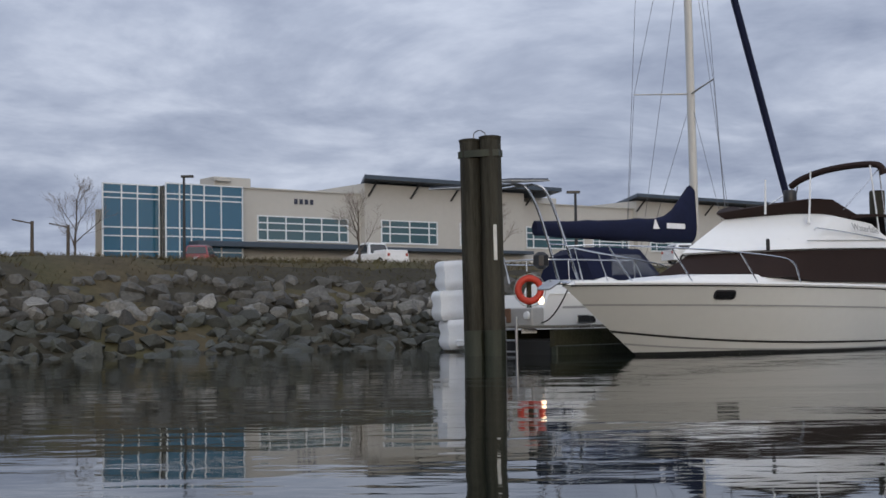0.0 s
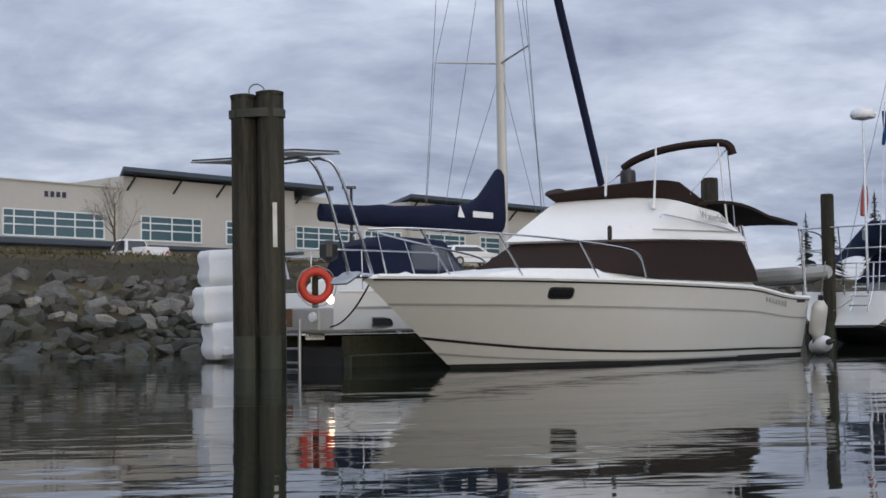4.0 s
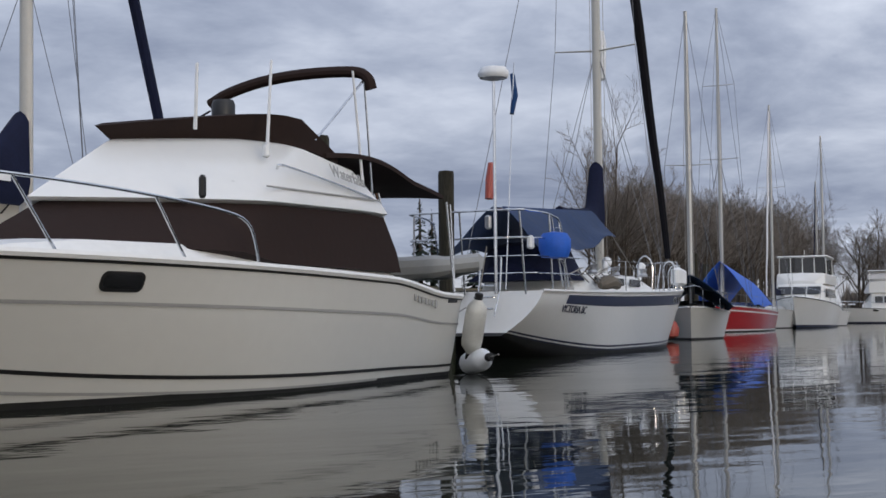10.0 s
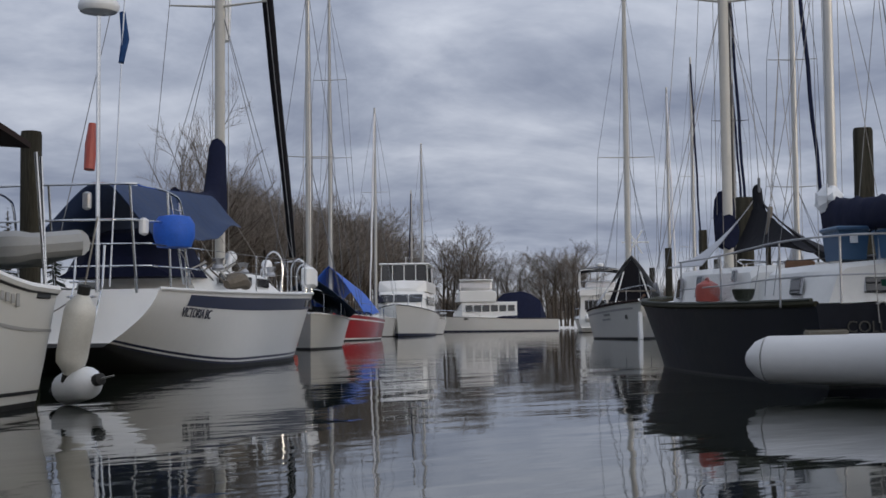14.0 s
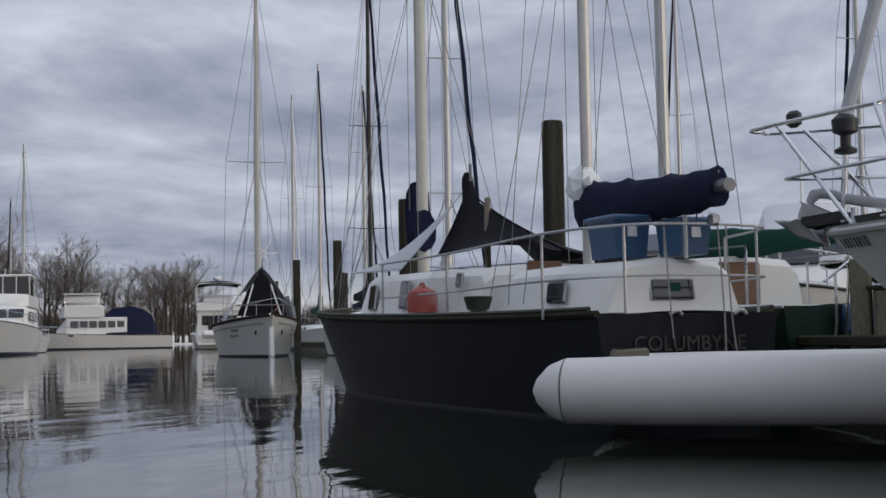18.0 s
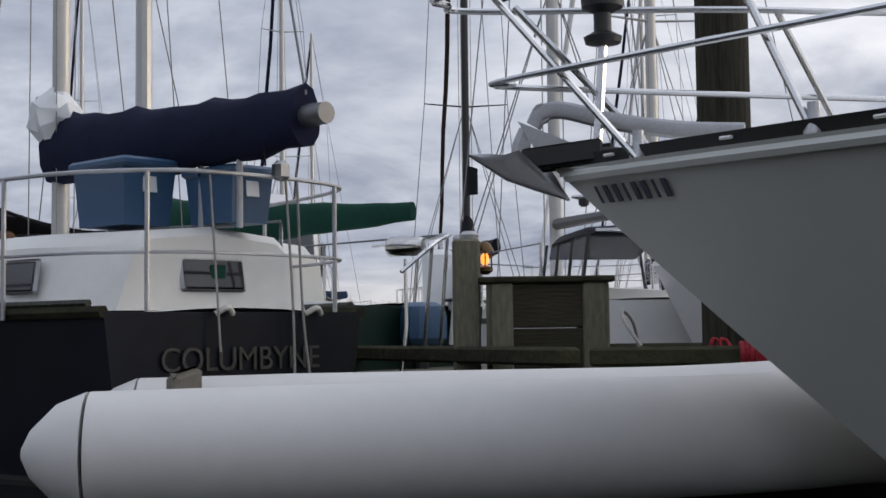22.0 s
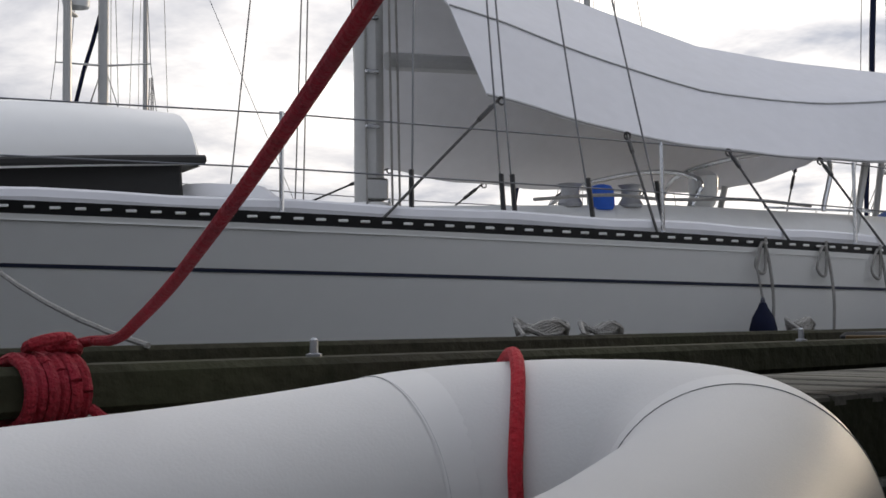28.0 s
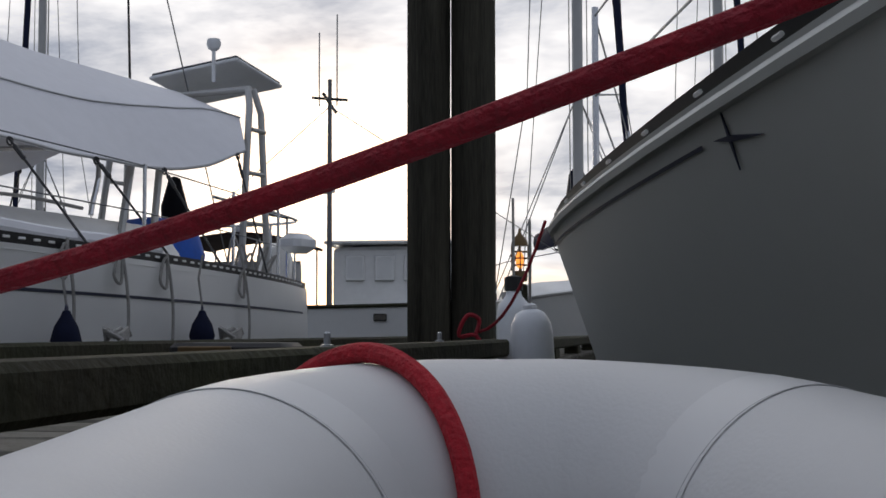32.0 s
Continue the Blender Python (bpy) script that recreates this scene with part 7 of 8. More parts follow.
# ---- things at the end of the shore dock ----
DS = at_heading(1.4, 23.75, 52)
lb = thing("lifebuoy", pose(1.57, 24.22, 1.17, 0, 0, 8), "orange ring lifebuoy hung on a dock post", "lifebuoy")
part("ring", G().torus((0, 0, 0), .21, .062, 32, 12, "y"), "orange", lb)
part("grab_line", G().tube(bend([(.295 * math.cos(j * .392), -.05, .295 * math.sin(j * .392) - .02 * (j % 2)) for j in range(17)], 2), .008, 6), "rope", lb)
pp = thing("dock_post", pose(1.57, 24.36, 0), "slim timber post at the dock's end with a lamp", "post")
part("post", G().box((0, 0, .95), (.09, .09, 1.1), bev=.01), "timber", pp)
part("lamp_bracket", G().box((.13, -.02, .98), (.2, .04, .04), bev=.005), "galv", pp)
part("lamp", G().lathe([(.02, .9), (.05, .92), (.055, .99), (.03, 1.03), (.01, 1.04)], 12, (.22, -.06, 0)), "lampwhite", pp, "small lit dock lamp")
pb = thing("power_pedestal", DS @ pose(.28, .28, .5), "grey dock power box with a round meter", "power box")
part("box", G().box((0, 0, .17), (.3, .8, .34), bev=.02), "greyletter", pb)
part("meter", G().lathe([(.02, -.2), (.07, -.19), (.075, -.15), (.07, -.14)], 16, (0, -.28, .2), "x"), "plastic", pb)
part("board", G().box((-.16, .28, .2), (.02, .22, .26), bev=.01), "teak", pb)
lad = thing("dock_ladder", DS @ pose(-.06, .25, 0), "grey metal swim ladder on the dock's end", "ladder")
for y in (-.16, .16):
    part("side_rail", G().box((0, y, .18), (.04, .05, 1.0), bev=.01), "galv", lad)
for z in (-.15, .05, .25, .45):
    part("rung", G().tube([(0, -.16, z), (0, .16, z)], .018, 7), "galv", lad)
sg = thing("ladder_sign", pose(1.53, 23.92, .43, 0, 0, 5), "small white sign lettered for the ladder", "sign")
part("board", G().box((0, 0, 0), (.28, .02, .11), bev=.004), "plastic", sg)
lettering("lettering", "LADDER", .075, Matrix.Translation((0, -.013, 0)) @ Euler((radians(90), 0, 0)).to_matrix().to_4x4(), "navyletter", sg, "dark capital letters", .002)
ft = thing("plastic_float", pose(.22, 26.8, .05, 0, -3, 20), "white ribbed plastic float stood on end by the pile", "float")
for i in range(3):
    g = G().loft([[(x * k + .06 * (-1) ** i, y * k, z * 1.35 + i * .594) for x, y in ((.3, .28), (-.3, .28), (-.34, 0), (-.3, -.28), (.3, -.28), (.34, 0))] for z, k in ((0, .82), (.06, .98), (.14, 1.02), (.24, .9), (.34, .98), (.40, .95), (.44, .82))], True, True, True)
    part("segment", g, "plastic", ft)
part("lug", G().box((0, -.3, .12), (.2, .08, .16), bev=.03), "plastic", ft)

# ---- things on the main dock ----
D2 = at_heading(16.86, 19.1, 190)
pile(16.65, 18.42, 5.6, .138, "tall weathered timber pile rising through the dock", wet=.5)
tw = thing("twin_pile", pose(15.09, 8.5, 0), "two tall dark timber piles standing side by side", "pile")
for dx, ph, rr in ((.18, .4, .185), (-.19, 2.2, .19)):
    def ring3(z, k=1.0, dx=dx, ph=ph, rr=rr):
        return [(dx + k * rr * (1 + .04 * math.sin(3 * a + ph + z * .5) + .03 * math.sin(8 * a - z * .3)) * math.cos(a), k * rr * (1 + .04 * math.sin(3 * a + ph + z * .5) + .03 * math.sin(8 * a - z * .3)) * math.sin(a), z) for a in [2 * math.pi * i / 20 for i in range(20)]]
    lg = part("log", G().loft([ring3(z) for z in (.5, 1.0, 1.7, 2.6, 3.6, 4.7, 5.8)] + [ring3(5.84, .92)], True, False, True), "pile", tw)
    part("wet_foot", G().loft([ring3(z) for z in (-1.5, .2, .5)], True), "pilewet", lg)
# planter box and post

pl = thing("dock_box", pose(17.0, 19.63, .45, 0, 0, -93), "weathered timber dock box with a flat lid", "box")
for i in range(2):
    part("front_board", G().box((.30, -.0 - .012, .125 + i * .243), (.60, .03, .238), bev=.006), "planter", pl)
    part("back_board", G().box((.30, .50, .125 + i * .243), (.60, .03, .238), bev=.006), "planter", pl)
    part("side_board", G().box((.02, .25, .125 + i * .243), (.03, .48, .238), bev=.006), "planter", pl)
    part("side_board", G().box((.59, .25, .125 + i * .243), (.03, .48, .238), bev=.006), "planter", pl)
for x, y in ((-.012, .04), (.624, .04), (-.012, .455), (.624, .455)):
    part("corner_post", G().box((x, y, .245), (.03, .13, .49), bev=.008), "postgrey", pl)
    part("corner_post", G().box((x + (.07 if x < .3 else -.07), -.03 if y < .2 else .52, .245), (.12, .03, .49), bev=.008), "postgrey", pl)
part("lid", G().box((.30, .25, .515), (.74, .62, .035), rx=1, bev=.008), "timber", pl)
gp = thing("dock_post", pose(17.12, 19.76, .42), "short mossy grey post holding an amber lantern", "post")
part("post", G().box((0, 0, .38), (.15, .15, .78), bev=.012), "postgrey", gp)
part("cap", G().lathe([(.05, .76), (.055, .80), (.03, .82)], 12, (.04, -.02, 0)), "galv", gp)
part("lantern", G().lathe([(.02, .58), (.045, .60), (.045, .62), (.02, .63)], 12, (.10, -.11, 0)), "brass", gp)
part("lantern_cap", G().lathe([(.052, .71), (.048, .725), (.03, .755), (.008, .77)], 12, (.10, -.11, 0)), "brass", gp)
for k in range(6):
    an = k * math.pi / 3
    part("lantern_bar", G().tube([(.10 + .043 * math.cos(an), -.11 + .043 * math.sin(an), .62), (.10 + .043 * math.cos(an), -.11 + .043 * math.sin(an), .715)], .004, 5), "brass", gp)
part("lantern_glass", G().lathe([(.012, .635), (.022, .65), (.022, .685), (.010, .70)], 12, (.10, -.11, 0)), "lamp", gp, "lit amber glass")
kn = thing("rope_lashing", pose(15.91, 18.48, .545, 0, 0, 80), "red rope knotted round the mossy bull rail", "rope", "mooring lines")
for i in range(6):
    part("turn", G().tube(bend([(i * .021 - .05, .078 * math.cos(a + i * .3) + (.006 * (i % 2)), .01 + .060 * math.sin(a + i * .3)) for a in [2 * math.pi * j / 10 for j in range(11)]], 2), .012, 7), "redrope", kn)
part("tail", G().tube(bend([(-.06, .07, -.02), (-.14, .12, -.09), (-.24, .1, -.115), (-.34, .16, -.115), (-.3, .24, -.115), (-.2, .2, -.112)]), .010, 7), "redrope", kn)
for q in (.09, .13):
    part("loop", G().tube(bend([(q, -.08, .02), (q + .02, -.11, .07), (q + .05, -.1, .085), (q + .06, -.09, .03), (q + .03, -.1, -.05), (q, -.09, -.02)]), .010, 7), "redrope", kn)
part("knot", G().tube(bend([(-.08, -.04, .06), (-.05, .03, .09), (.0, -.04, .08), (.03, .03, .095), (-.04, .02, .105), (-.08, -.03, .07), (-.06, -.07, .02), (-.08, -.08, -.05)]), .011, 8), "redrope", kn)
single("mooring_rope", G().tube(bend([(15.93, 18.50, .60), (15.90, 18.40, .64), (15.722, 18.461, 0.648), (15.535, 18.559, 0.682), (15.348, 18.656, 0.726), (15.162, 18.754, 0.779), (14.975, 18.851, 0.838), (14.788, 18.948, 0.902), (14.601, 19.046, 0.969), (14.415, 19.143, 1.038), (14.228, 19.241, 1.106)], 4), .0095, 10), "redrope", Matrix(), "red mooring rope from the dock rail to the yacht's bow", "rope", "mooring lines")
wf = thing("fender", pose(14.74, 13.1, .54, 0, 4, 0), "white cylinder fender against the moored yacht's side", "fender", "boat fenders")
part("body", G().lathe([(.02, -.30), (.07, -.28), (.098, -.22), (.104, -.14), (.104, .08), (.098, .14), (.07, .19), (.035, .21)], 18), "plastic", wf)
part("eye", G().lathe([(.034, .205), (.034, .23), (.015, .24)], 10), "plastic", wf)
part("lanyard", G().tube([(0, 0, .23), (-.02, 0, .45), (-.03, .02, .65)], .008, 5), "rope", wf)
fender(14.80, 12.55, .58, .50, .09, "plastic", "slim white fender beside the moored yacht", 4, line=.45)
single("fender_line", G().tube(bend([(15.02, 13.0, .62), (15.0, 12.98, .70), (15.06, 13.02, .72), (15.1, 13.0, .62), (15.0, 13.0, .60), (14.99, 12.99, .28)]), .011, 7), "redrope", Matrix(), "red line tied off on the dock rail", "rope", "mooring lines")
single("fender_line", G().tube(sag((14.70, 13.4, 1.16), (15.0, 12.98, .64), .12), .008, 6), "redrope", Matrix(), "thin red line down the yacht's side", "rope", "mooring lines")
lp = thing("dock_lantern", pose(14.65, 10.67, .42), "lit ship's lantern on a dock post", "lantern", "dock lanterns")
part("post", G().box((0, 0, .26), (.10, .10, .56), bev=.01), "timber", lp)
part("base", G().lathe([(.05, .56), (.055, .60), (.045, .63)], 14), "brass", lp)
part("glass", G().lathe([(.015, .65), (.027, .68), (.027, .73), (.012, .76)], 14), "lamp", lp, "lit amber glass")
for z in (.67, .715, .76):
    part("guard_ring", G().torus((0, 0, z), .056, .005, 16, 6), "brass", lp)
for k in range(4):
    part("guard_bar", G().tube([(.056 * math.cos(k * 1.57), .056 * math.sin(k * 1.57), .63), (.056 * math.cos(k * 1.57), .056 * math.sin(k * 1.57), .80)], .004, 5), "brass", lp)
part("cap", G().lathe([(.06, .80), (.05, .84), (.015, .88), (.005, .92)], 14), "brass", lp)


def rope_coil(x, y, z, rz, s=1.0, n=5, mat="rope"):
    pts = []
    for i in range(n * 10 + 1):
        a = 2 * math.pi * i / 10
        rr = (.13 + .012 * math.sin(i * 1.3)) * s
        pts.append((rr * 1.5 * math.cos(a), rr * .55 * math.sin(a), .03 + .05 * s * (i / 10 / n) + .02 * math.sin(a * 1.5 + i)))
    return single("rope_coil", G().tube(pts + [(.28 * s, .1, .02), (.34 * s, .02, -.03)], .012, 6), mat, pose(x, y, z, 0, 0, rz), "grey mooring rope coiled on the dock rail", "rope", "mooring lines")


rope_coil(17.05, 15.2, .585, 80, .75, 6)
rope_coil(17.0, 14.8, .585, 60, .5, 4)
rope_coil(16.75, 13.2, .585, 80, .55)
rope_coil(16.45, 11.6, .585, 80, .7)
bx = thing("dock_mat", D2 @ pose(5.95, .35, .46, 0, 0, 6), "flat dark crate with a pale cardboard end on the dock", "crate")
part("tray", G().box((0, 0, .07), (.5, .55, .12), bev=.02), "rubber", bx)
part("end_panel", G().box((-.262, .1, .07), (.02, .25, .09), bev=.004), "brass", bx)
for x, y in ((15.84, 17.85), (15.5, 16.1), (15.2, 14.2)):
    bo = thing("bolt", pose(x, y, .585), "rusty bolt standing proud of the bull rail", "bolt", "rail bolts")
    part("shank", G().lathe([(.009, 0), (.009, .05), (.004, .055)], 8), "galv", bo)
    part("nut", G().lathe([(.018, .004), (.018, .02), (.01, .022)], 6), "galv", bo)
single("hose", G().tube(bend([(16.2, 18.95, .60), (16.4, 19.0, .72), (16.75, 18.95, .78), (17.0, 18.85, .70), (17.1, 18.8, .46)]), .009, 7), "rope", Matrix(), "grey hose looped over the rail beside the box", "hose")
single("mooring_line", G().tube(sag((13.6, 31.0, 1.0), (12.9, 32.4, .5), .1), .010, 6), "rope", Matrix(), "stern line of the navy-banded yacht", "rope", "mooring lines")


# ---- boats further off ----
def sail_boat(name, x, y, heading, L, beam, z0, z1, paint, label, mast, mh, spreaders, r=.08, stripe=None, canvas="bluecanvas", tent=None, dodger=None, mastmat="alu", furl=None, cab="deck", boom=True, ends=False, wires=True, port_n=3, boot=None, coach=1.0):
    ob = thing(name, at_heading(x, y, heading), label, "sailing boat", "far moored boats")
    H = Hull(L, beam, beam * (.12 if ends else .62), z0, z1, .03, rake=L * .09, full=2.2, fine=.8, wl=.82, depth=.4, maxat=.45)
    hull_parts(ob, H, paint, "bottom", boot, None, "teak" if ends else "gel", .025, wlu=.05, bootu=(.05, .11))
    if stripe:
        part("sheer_stripe", H.skin(0, 0, out=.008, m=1, s0=.03, s1=.97, ufn=lambda s: (.80, .86)), stripe, ob)
    b = beam / 2
    cabin(ob, [(L * .22, b * .62, b * .55, z0, z0 + .35 * coach), (L * .30, b * .66, b * .58, z0, z0 + .45 * coach), (L * .6, b * .58, b * .46, z0, z0 + .42 * coach), (L * .75, b * .3, b * .2, z0, z0 + .2 * coach)], cab, "coachroof")
    for i in range(port_n):
        for sd in (1, -1):
            part("portlight", G().box((L * (.33 + .1 * i), sd * b * (.625 - .03 * i), z0 + .24 * coach), (.42, .03, .13 * coach), rz=-sd * 3, bev=.04), "darkglass", ob)
    if mast:
        rig(ob, mast, z0 + .35, mh, spreaders, (L - .1, z1 + .1), (.1, z0 + .1), b * .85, r=r, mat=mastmat, furl=furl, furl_r=.05, wr=.009, wires=wires)
        if boom:
            boom_cover(ob, mast - .1, z0 + 1.35, mast - L * .38, z0 + 1.25, canvas, .2, .12, .03, stack=.55)
    if tent:
        mat, xa, xb, zt, w, zl = tent
        for sd in (1, -1):
            part("boom_tent", G().slab(lambda u, v: (xa + (xb - xa) * u, sd * w * v ** .8 * (1 - .25 * u), zt * (1 - .22 * u) + (zl - zt * (1 - .22 * u)) * v + .05 * math.sin(9 * u) * v), 14, 8, .02), mat, ob, "cloth tented over the boom")
    if dodger:
        cabin(ob, [(L * .16, b * .6, b * .4, z0 + .3, z0 + .95), (L * .2, b * .68, b * .5, z0 + .3, z0 + 1.1), (L * .28, b * .68, b * .5, z0 + .3, z0 + 1.08), (L * .34, b * .55, b * .3, z0 + .35, z0 + .55)], dodger, "dodger")
    for sd in (1, -1):
        part("guard_wire", G().tube([H.p(s, 1, sd, -.05) + Vector((0, 0, .55)) for s in (.05, .3, .5, .7, .95)], .008, 5), "wire", ob)
        for s in (.05, .22, .4, .58, .76, .93):
            q = H.p(s, 1, sd, -.05)
            part("stanchion", G().tube([q, q + Vector((0, 0, .56))], .014, 5), "steel", ob)
    q = H.p(.99, 1)
    part("pulpit", G().tube(bend([H.p(.9, 1, 1, -.04) + Vector((0, 0, .56)), q + Vector((.15, .1, .62)), q + Vector((.15, -.1, .62)), H.p(.9, 1, -1, -.04) + Vector((0, 0, .56))]), .016, 6), "steel", ob)
    return ob, H


def power_boat(name, x, y, heading, L, beam, z0, z1, paint, label, house, fly=None, top=None, tarp=None, aft_rail=True, stripe="navy"):
    """house: x of its ends and height; fly: x of its ends and height; top: a hard top over the fly."""
    ob = thing(name, at_heading(x, y, heading), label, "motor boat", "far moored boats")
    H = Hull(L, beam, beam * .9, z0, z1, .02, rake=L * .11, full=2.4, fine=.8, wl=.82, depth=.4, maxat=.4)
    hull_parts(ob, H, paint, "bottom", stripe, None, "black", .03, wlu=.06)
    b = beam / 2 * .82
    h0, h1, hz = house
    cabin(ob, [(h0, b, b * .95, z0, hz), (h1 - .9, b * .95, b * .86, z0, hz), (h1, b * .7, b * .5, z0, z0 + (hz - z0) * .35)], "gel", "deckhouse")
    n = max(3, int((h1 - h0 - .6) / .85))
    for sd in (1, -1):
        for i in range(n):
            part("window", G().box((h0 + .55 + i * (h1 - h0 - 1.3) / n, sd * b * .955, z0 + (hz - z0) * .62), ((h1 - h0 - 1.3) / n * .82, .05, (hz - z0) * .36), rx=sd * 2, bev=.03), "darkglass", ob)
    for y in (-.55, 0, .55):
        part("windscreen", G().box((h1 - .42, y * b, z0 + (hz - z0) * .72), (.05, b * .5, (hz - z0) * .4), ry=-38, bev=.02), "darkglass", ob)
        part("aft_window", G().box((h0 - .01, y * b, z0 + (hz - z0) * .6), (.04, b * .45, (hz - z0) * .4), bev=.02), "darkglass", ob)
    if fly:
        f0, f1, fz = fly
        cabin(ob, [(f0, b, b, hz, fz - .15), (f0 + .3, b, b, hz, fz), (f1 - .5, b * .92, b * .9, hz, fz), (f1, b * .6, b * .5, hz, hz + .2)], "gel", "flybridge")
    if top:
        t0, t1, tz, screens = top
        part("hard_top", G().box(((t0 + t1) / 2, 0, tz), (t1 - t0, b * 1.95, .12), bev=.05), "gel", ob)
        base = fly[2] if fly else hz
        for x in (t0 + .15, t1 - .15):
            for sd in (1, -1):
                part("top_post", G().tube([(x, sd * b * .9, base - .1), (x, sd * b * .88, tz)], .03, 6), "gel", ob)
        if screens:
            for sd in (1, -1):
                part("side_screen", G().box(((t0 + t1) / 2, sd * b * .9, (base + tz) / 2), (t1 - t0 - .3, .03, tz - base - .1)), "vinyl", ob)
            for x in (t0 + .12, t1 - .12):
                part("end_screen", G().box((x, 0, (base + tz) / 2), (.03, b * 1.7, tz - base - .1)), "darkglass", ob)
                for y in (-.45, 0, .45):
                    part("screen_post", G().box((x + (.02 if x > t0 + 1 else -.02), y * b, (base + tz) / 2), (.03, .05, tz - base - .1)), "gel", ob)
    if tarp:
        mat, a0, a1, az = tarp
        cabin(ob, [(a0, b * .9, b * .5, z0 + .1, z0 + .3), (a0 + .5, b * 1.0, b * .55, z0 + .1, az - .9), (a0 + 1.4, b * 1.05, b * .5, z0 + .1, az - .25), ((a0 + a1) / 2, b * 1.05, b * .5, z0 + .1, az), (a1 - .6, b * 1.02, b * .55, z0 + .1, az - .2), (a1, b, b * .5, z0 + .1, az - .8)], mat, "tarpaulin", "cloth cover over the cockpit")
    for sd in (1, -1):
        part("bow_rail", G().tube([H.p(s, 1, sd, -.05) + Vector((0, 0, .6)) for s in (.5, .6, .7, .8, .9, .98)], .02, 6), "steel", ob)
        for s in (.5, .65, .8, .93):
            q = H.p(s, 1, sd, -.05)
            part("stanchion", G().tube([q, q + Vector((0, 0, .6))], .016, 5), "steel", ob)
    part("mast", G().tube([((h0 + h1) / 2, 0, (fly[2] if fly else hz)), ((h0 + h1) / 2, 0, (fly[2] if fly else hz) + 1.6)], [.04, .02], 6), "gel", ob)
    return ob, H


# north side, from near to far
ob, H = sail_boat("covered_sailboat", 33.4, 48.4, 221, 8.2, 2.5, .80, 1.0, "cream", "cream sailboat under a slate-blue cloth cover", 5.4, 9.5, [(5.6, .75)], canvas="teal", tent=("teal", 7.6, 2.0, 2.0, 1.35, .95), mastmat="alu", boom=False)
part("mooring_float", G().lathe([(.05, -.2), (.28, -.12), (.32, .1), (.2, .3), (.04, .36)], 14, (8.3, -1.0, .35)), "jerry", ob, "red rubber mooring float")
part("mooring_float", G().lathe([(.05, -.2), (.24, -.12), (.27, .1), (.18, .3), (.04, .36)], 14, (8.7, -.6, .25)), "jerry", ob)
sail_boat("red_sailboat", 51.0, 63.6, 234, 12.4, 3.3, .95, 1.28, "red", "bright red sailboat with a royal blue tarpaulin tent", 8.8, 14.0, [(8.1, .95), (11.6, .75)], r=.085, stripe="letterwhite", canvas="royal", tent=("royal", 9.2, 2.2, 3.3, 1.55, 1.25), boom=False, boot="letterwhite")
sail_boat("white_sailboat", 65.6, 76.0, 232, 10.8, 3.0, .95, 1.2, "gel", "white sailboat moored beyond the red one", 7.8, 12.4, [(8.6, .85)], r=.08, furl="sail")
power_boat("trawler_yacht", 70.1, 78.2, 231, 13.5, 4.0, 1.25, 1.9, "gel", "white trawler yacht with an enclosed flybridge", (2.0, 10.2, 2.75), (1.6, 9.2, 3.45), (2.6, 7.6, 4.55, True))
power_boat("flybridge_cruiser", 107.3, 94.0, 320, 15.6, 4.4, 1.2, 1.75, "gel", "long white flybridge cruiser with a navy cockpit cover", (4.0, 10.2, 2.9), (6.0, 10.0, 4.0), (6.3, 9.6, 5.0, False), ("bluecanvas", 1.2, 5.9, 3.9))
ob = bpy.data.objects["flybridge_cruiser"]
part("fly_cover", G().box((8.0, 0, 4.45), (3.2, 3.1, .9), bev=.25), "sail", ob, "pale canvas round the flybridge")
for i in range(5):
    part("hull_window", G().box((4.5 + i * 1.1, 2.12 - .02 * i, 1.25), (.5, .08, .14), bev=.05), "darkglass", ob)
    part("hull_window", G().box((4.5 + i * 1.1, -2.12 + .02 * i, 1.25), (.5, .08, .14), bev=.05), "darkglass", ob)
for x in (11.2, 12.2, 13.2):
    part("deck_hatch", G().box((x, .2, 1.85), (.7, .8, .12), bev=.05), "plastic", ob)
part("dinghy_davit", G().tube(bend([(14.2, .6, 1.7), (14.4, .6, 2.9), (14.9, .6, 3.2)]), .06, 7), "galv", ob)
sail_boat("white_sailboat", 98, 104, 232, 10, 3.1, .95, 1.2, "gel", "white sailboat among the far moorings", 6, 12, [(7, .8)], furl="bluecanvas")
sail_boat("white_sailboat", 78, 84, 232, 10, 3.1, .95, 1.2, "gel", "white sailboat among the far moorings", 6, 12.5, [(7, .8)], canvas="midblue")
# east side
power_boat("flybridge_houseboat", 84.5, 72.6, 52, 10.5, 3.9, 1.0, 1.5, "gel", "white flybridge houseboat moored stern to the channel", (.9, 7.8, 2.75), (.6, 6.2, 3.35))
ob = bpy.data.objects["flybridge_houseboat"]
part("bimini", G().slab(lambda u, v: (.7 + 3.8 * u, (1 - 2 * v) * 1.55, 4.55 + .22 * math.sin(math.pi * u) + .18 * math.sin(math.pi * v)), 12, 8, .06), "blackcanvas", ob, "dark canvas bimini top")
for x in (.75, 2.6, 4.4):
    part("bimini_hoop", G().tube(bend([(x, -1.5, 3.3), (x, -1.55, 4.4), (x, -1.2, 4.68), (x, 1.2, 4.68), (x, 1.55, 4.4), (x, 1.5, 3.3)]), .03, 6), "gel", ob)
part("fly_seat", G().box((2.2, 0, 3.55), (1.2, 2.2, .5), bev=.1), "sail", ob)
part("fly_rail", G().tube(bend([(.6, -1.55, 3.75), (.35, -1.3, 3.8), (.35, 1.3, 3.8), (.6, 1.55, 3.75)]), .03, 6), "steel", ob)
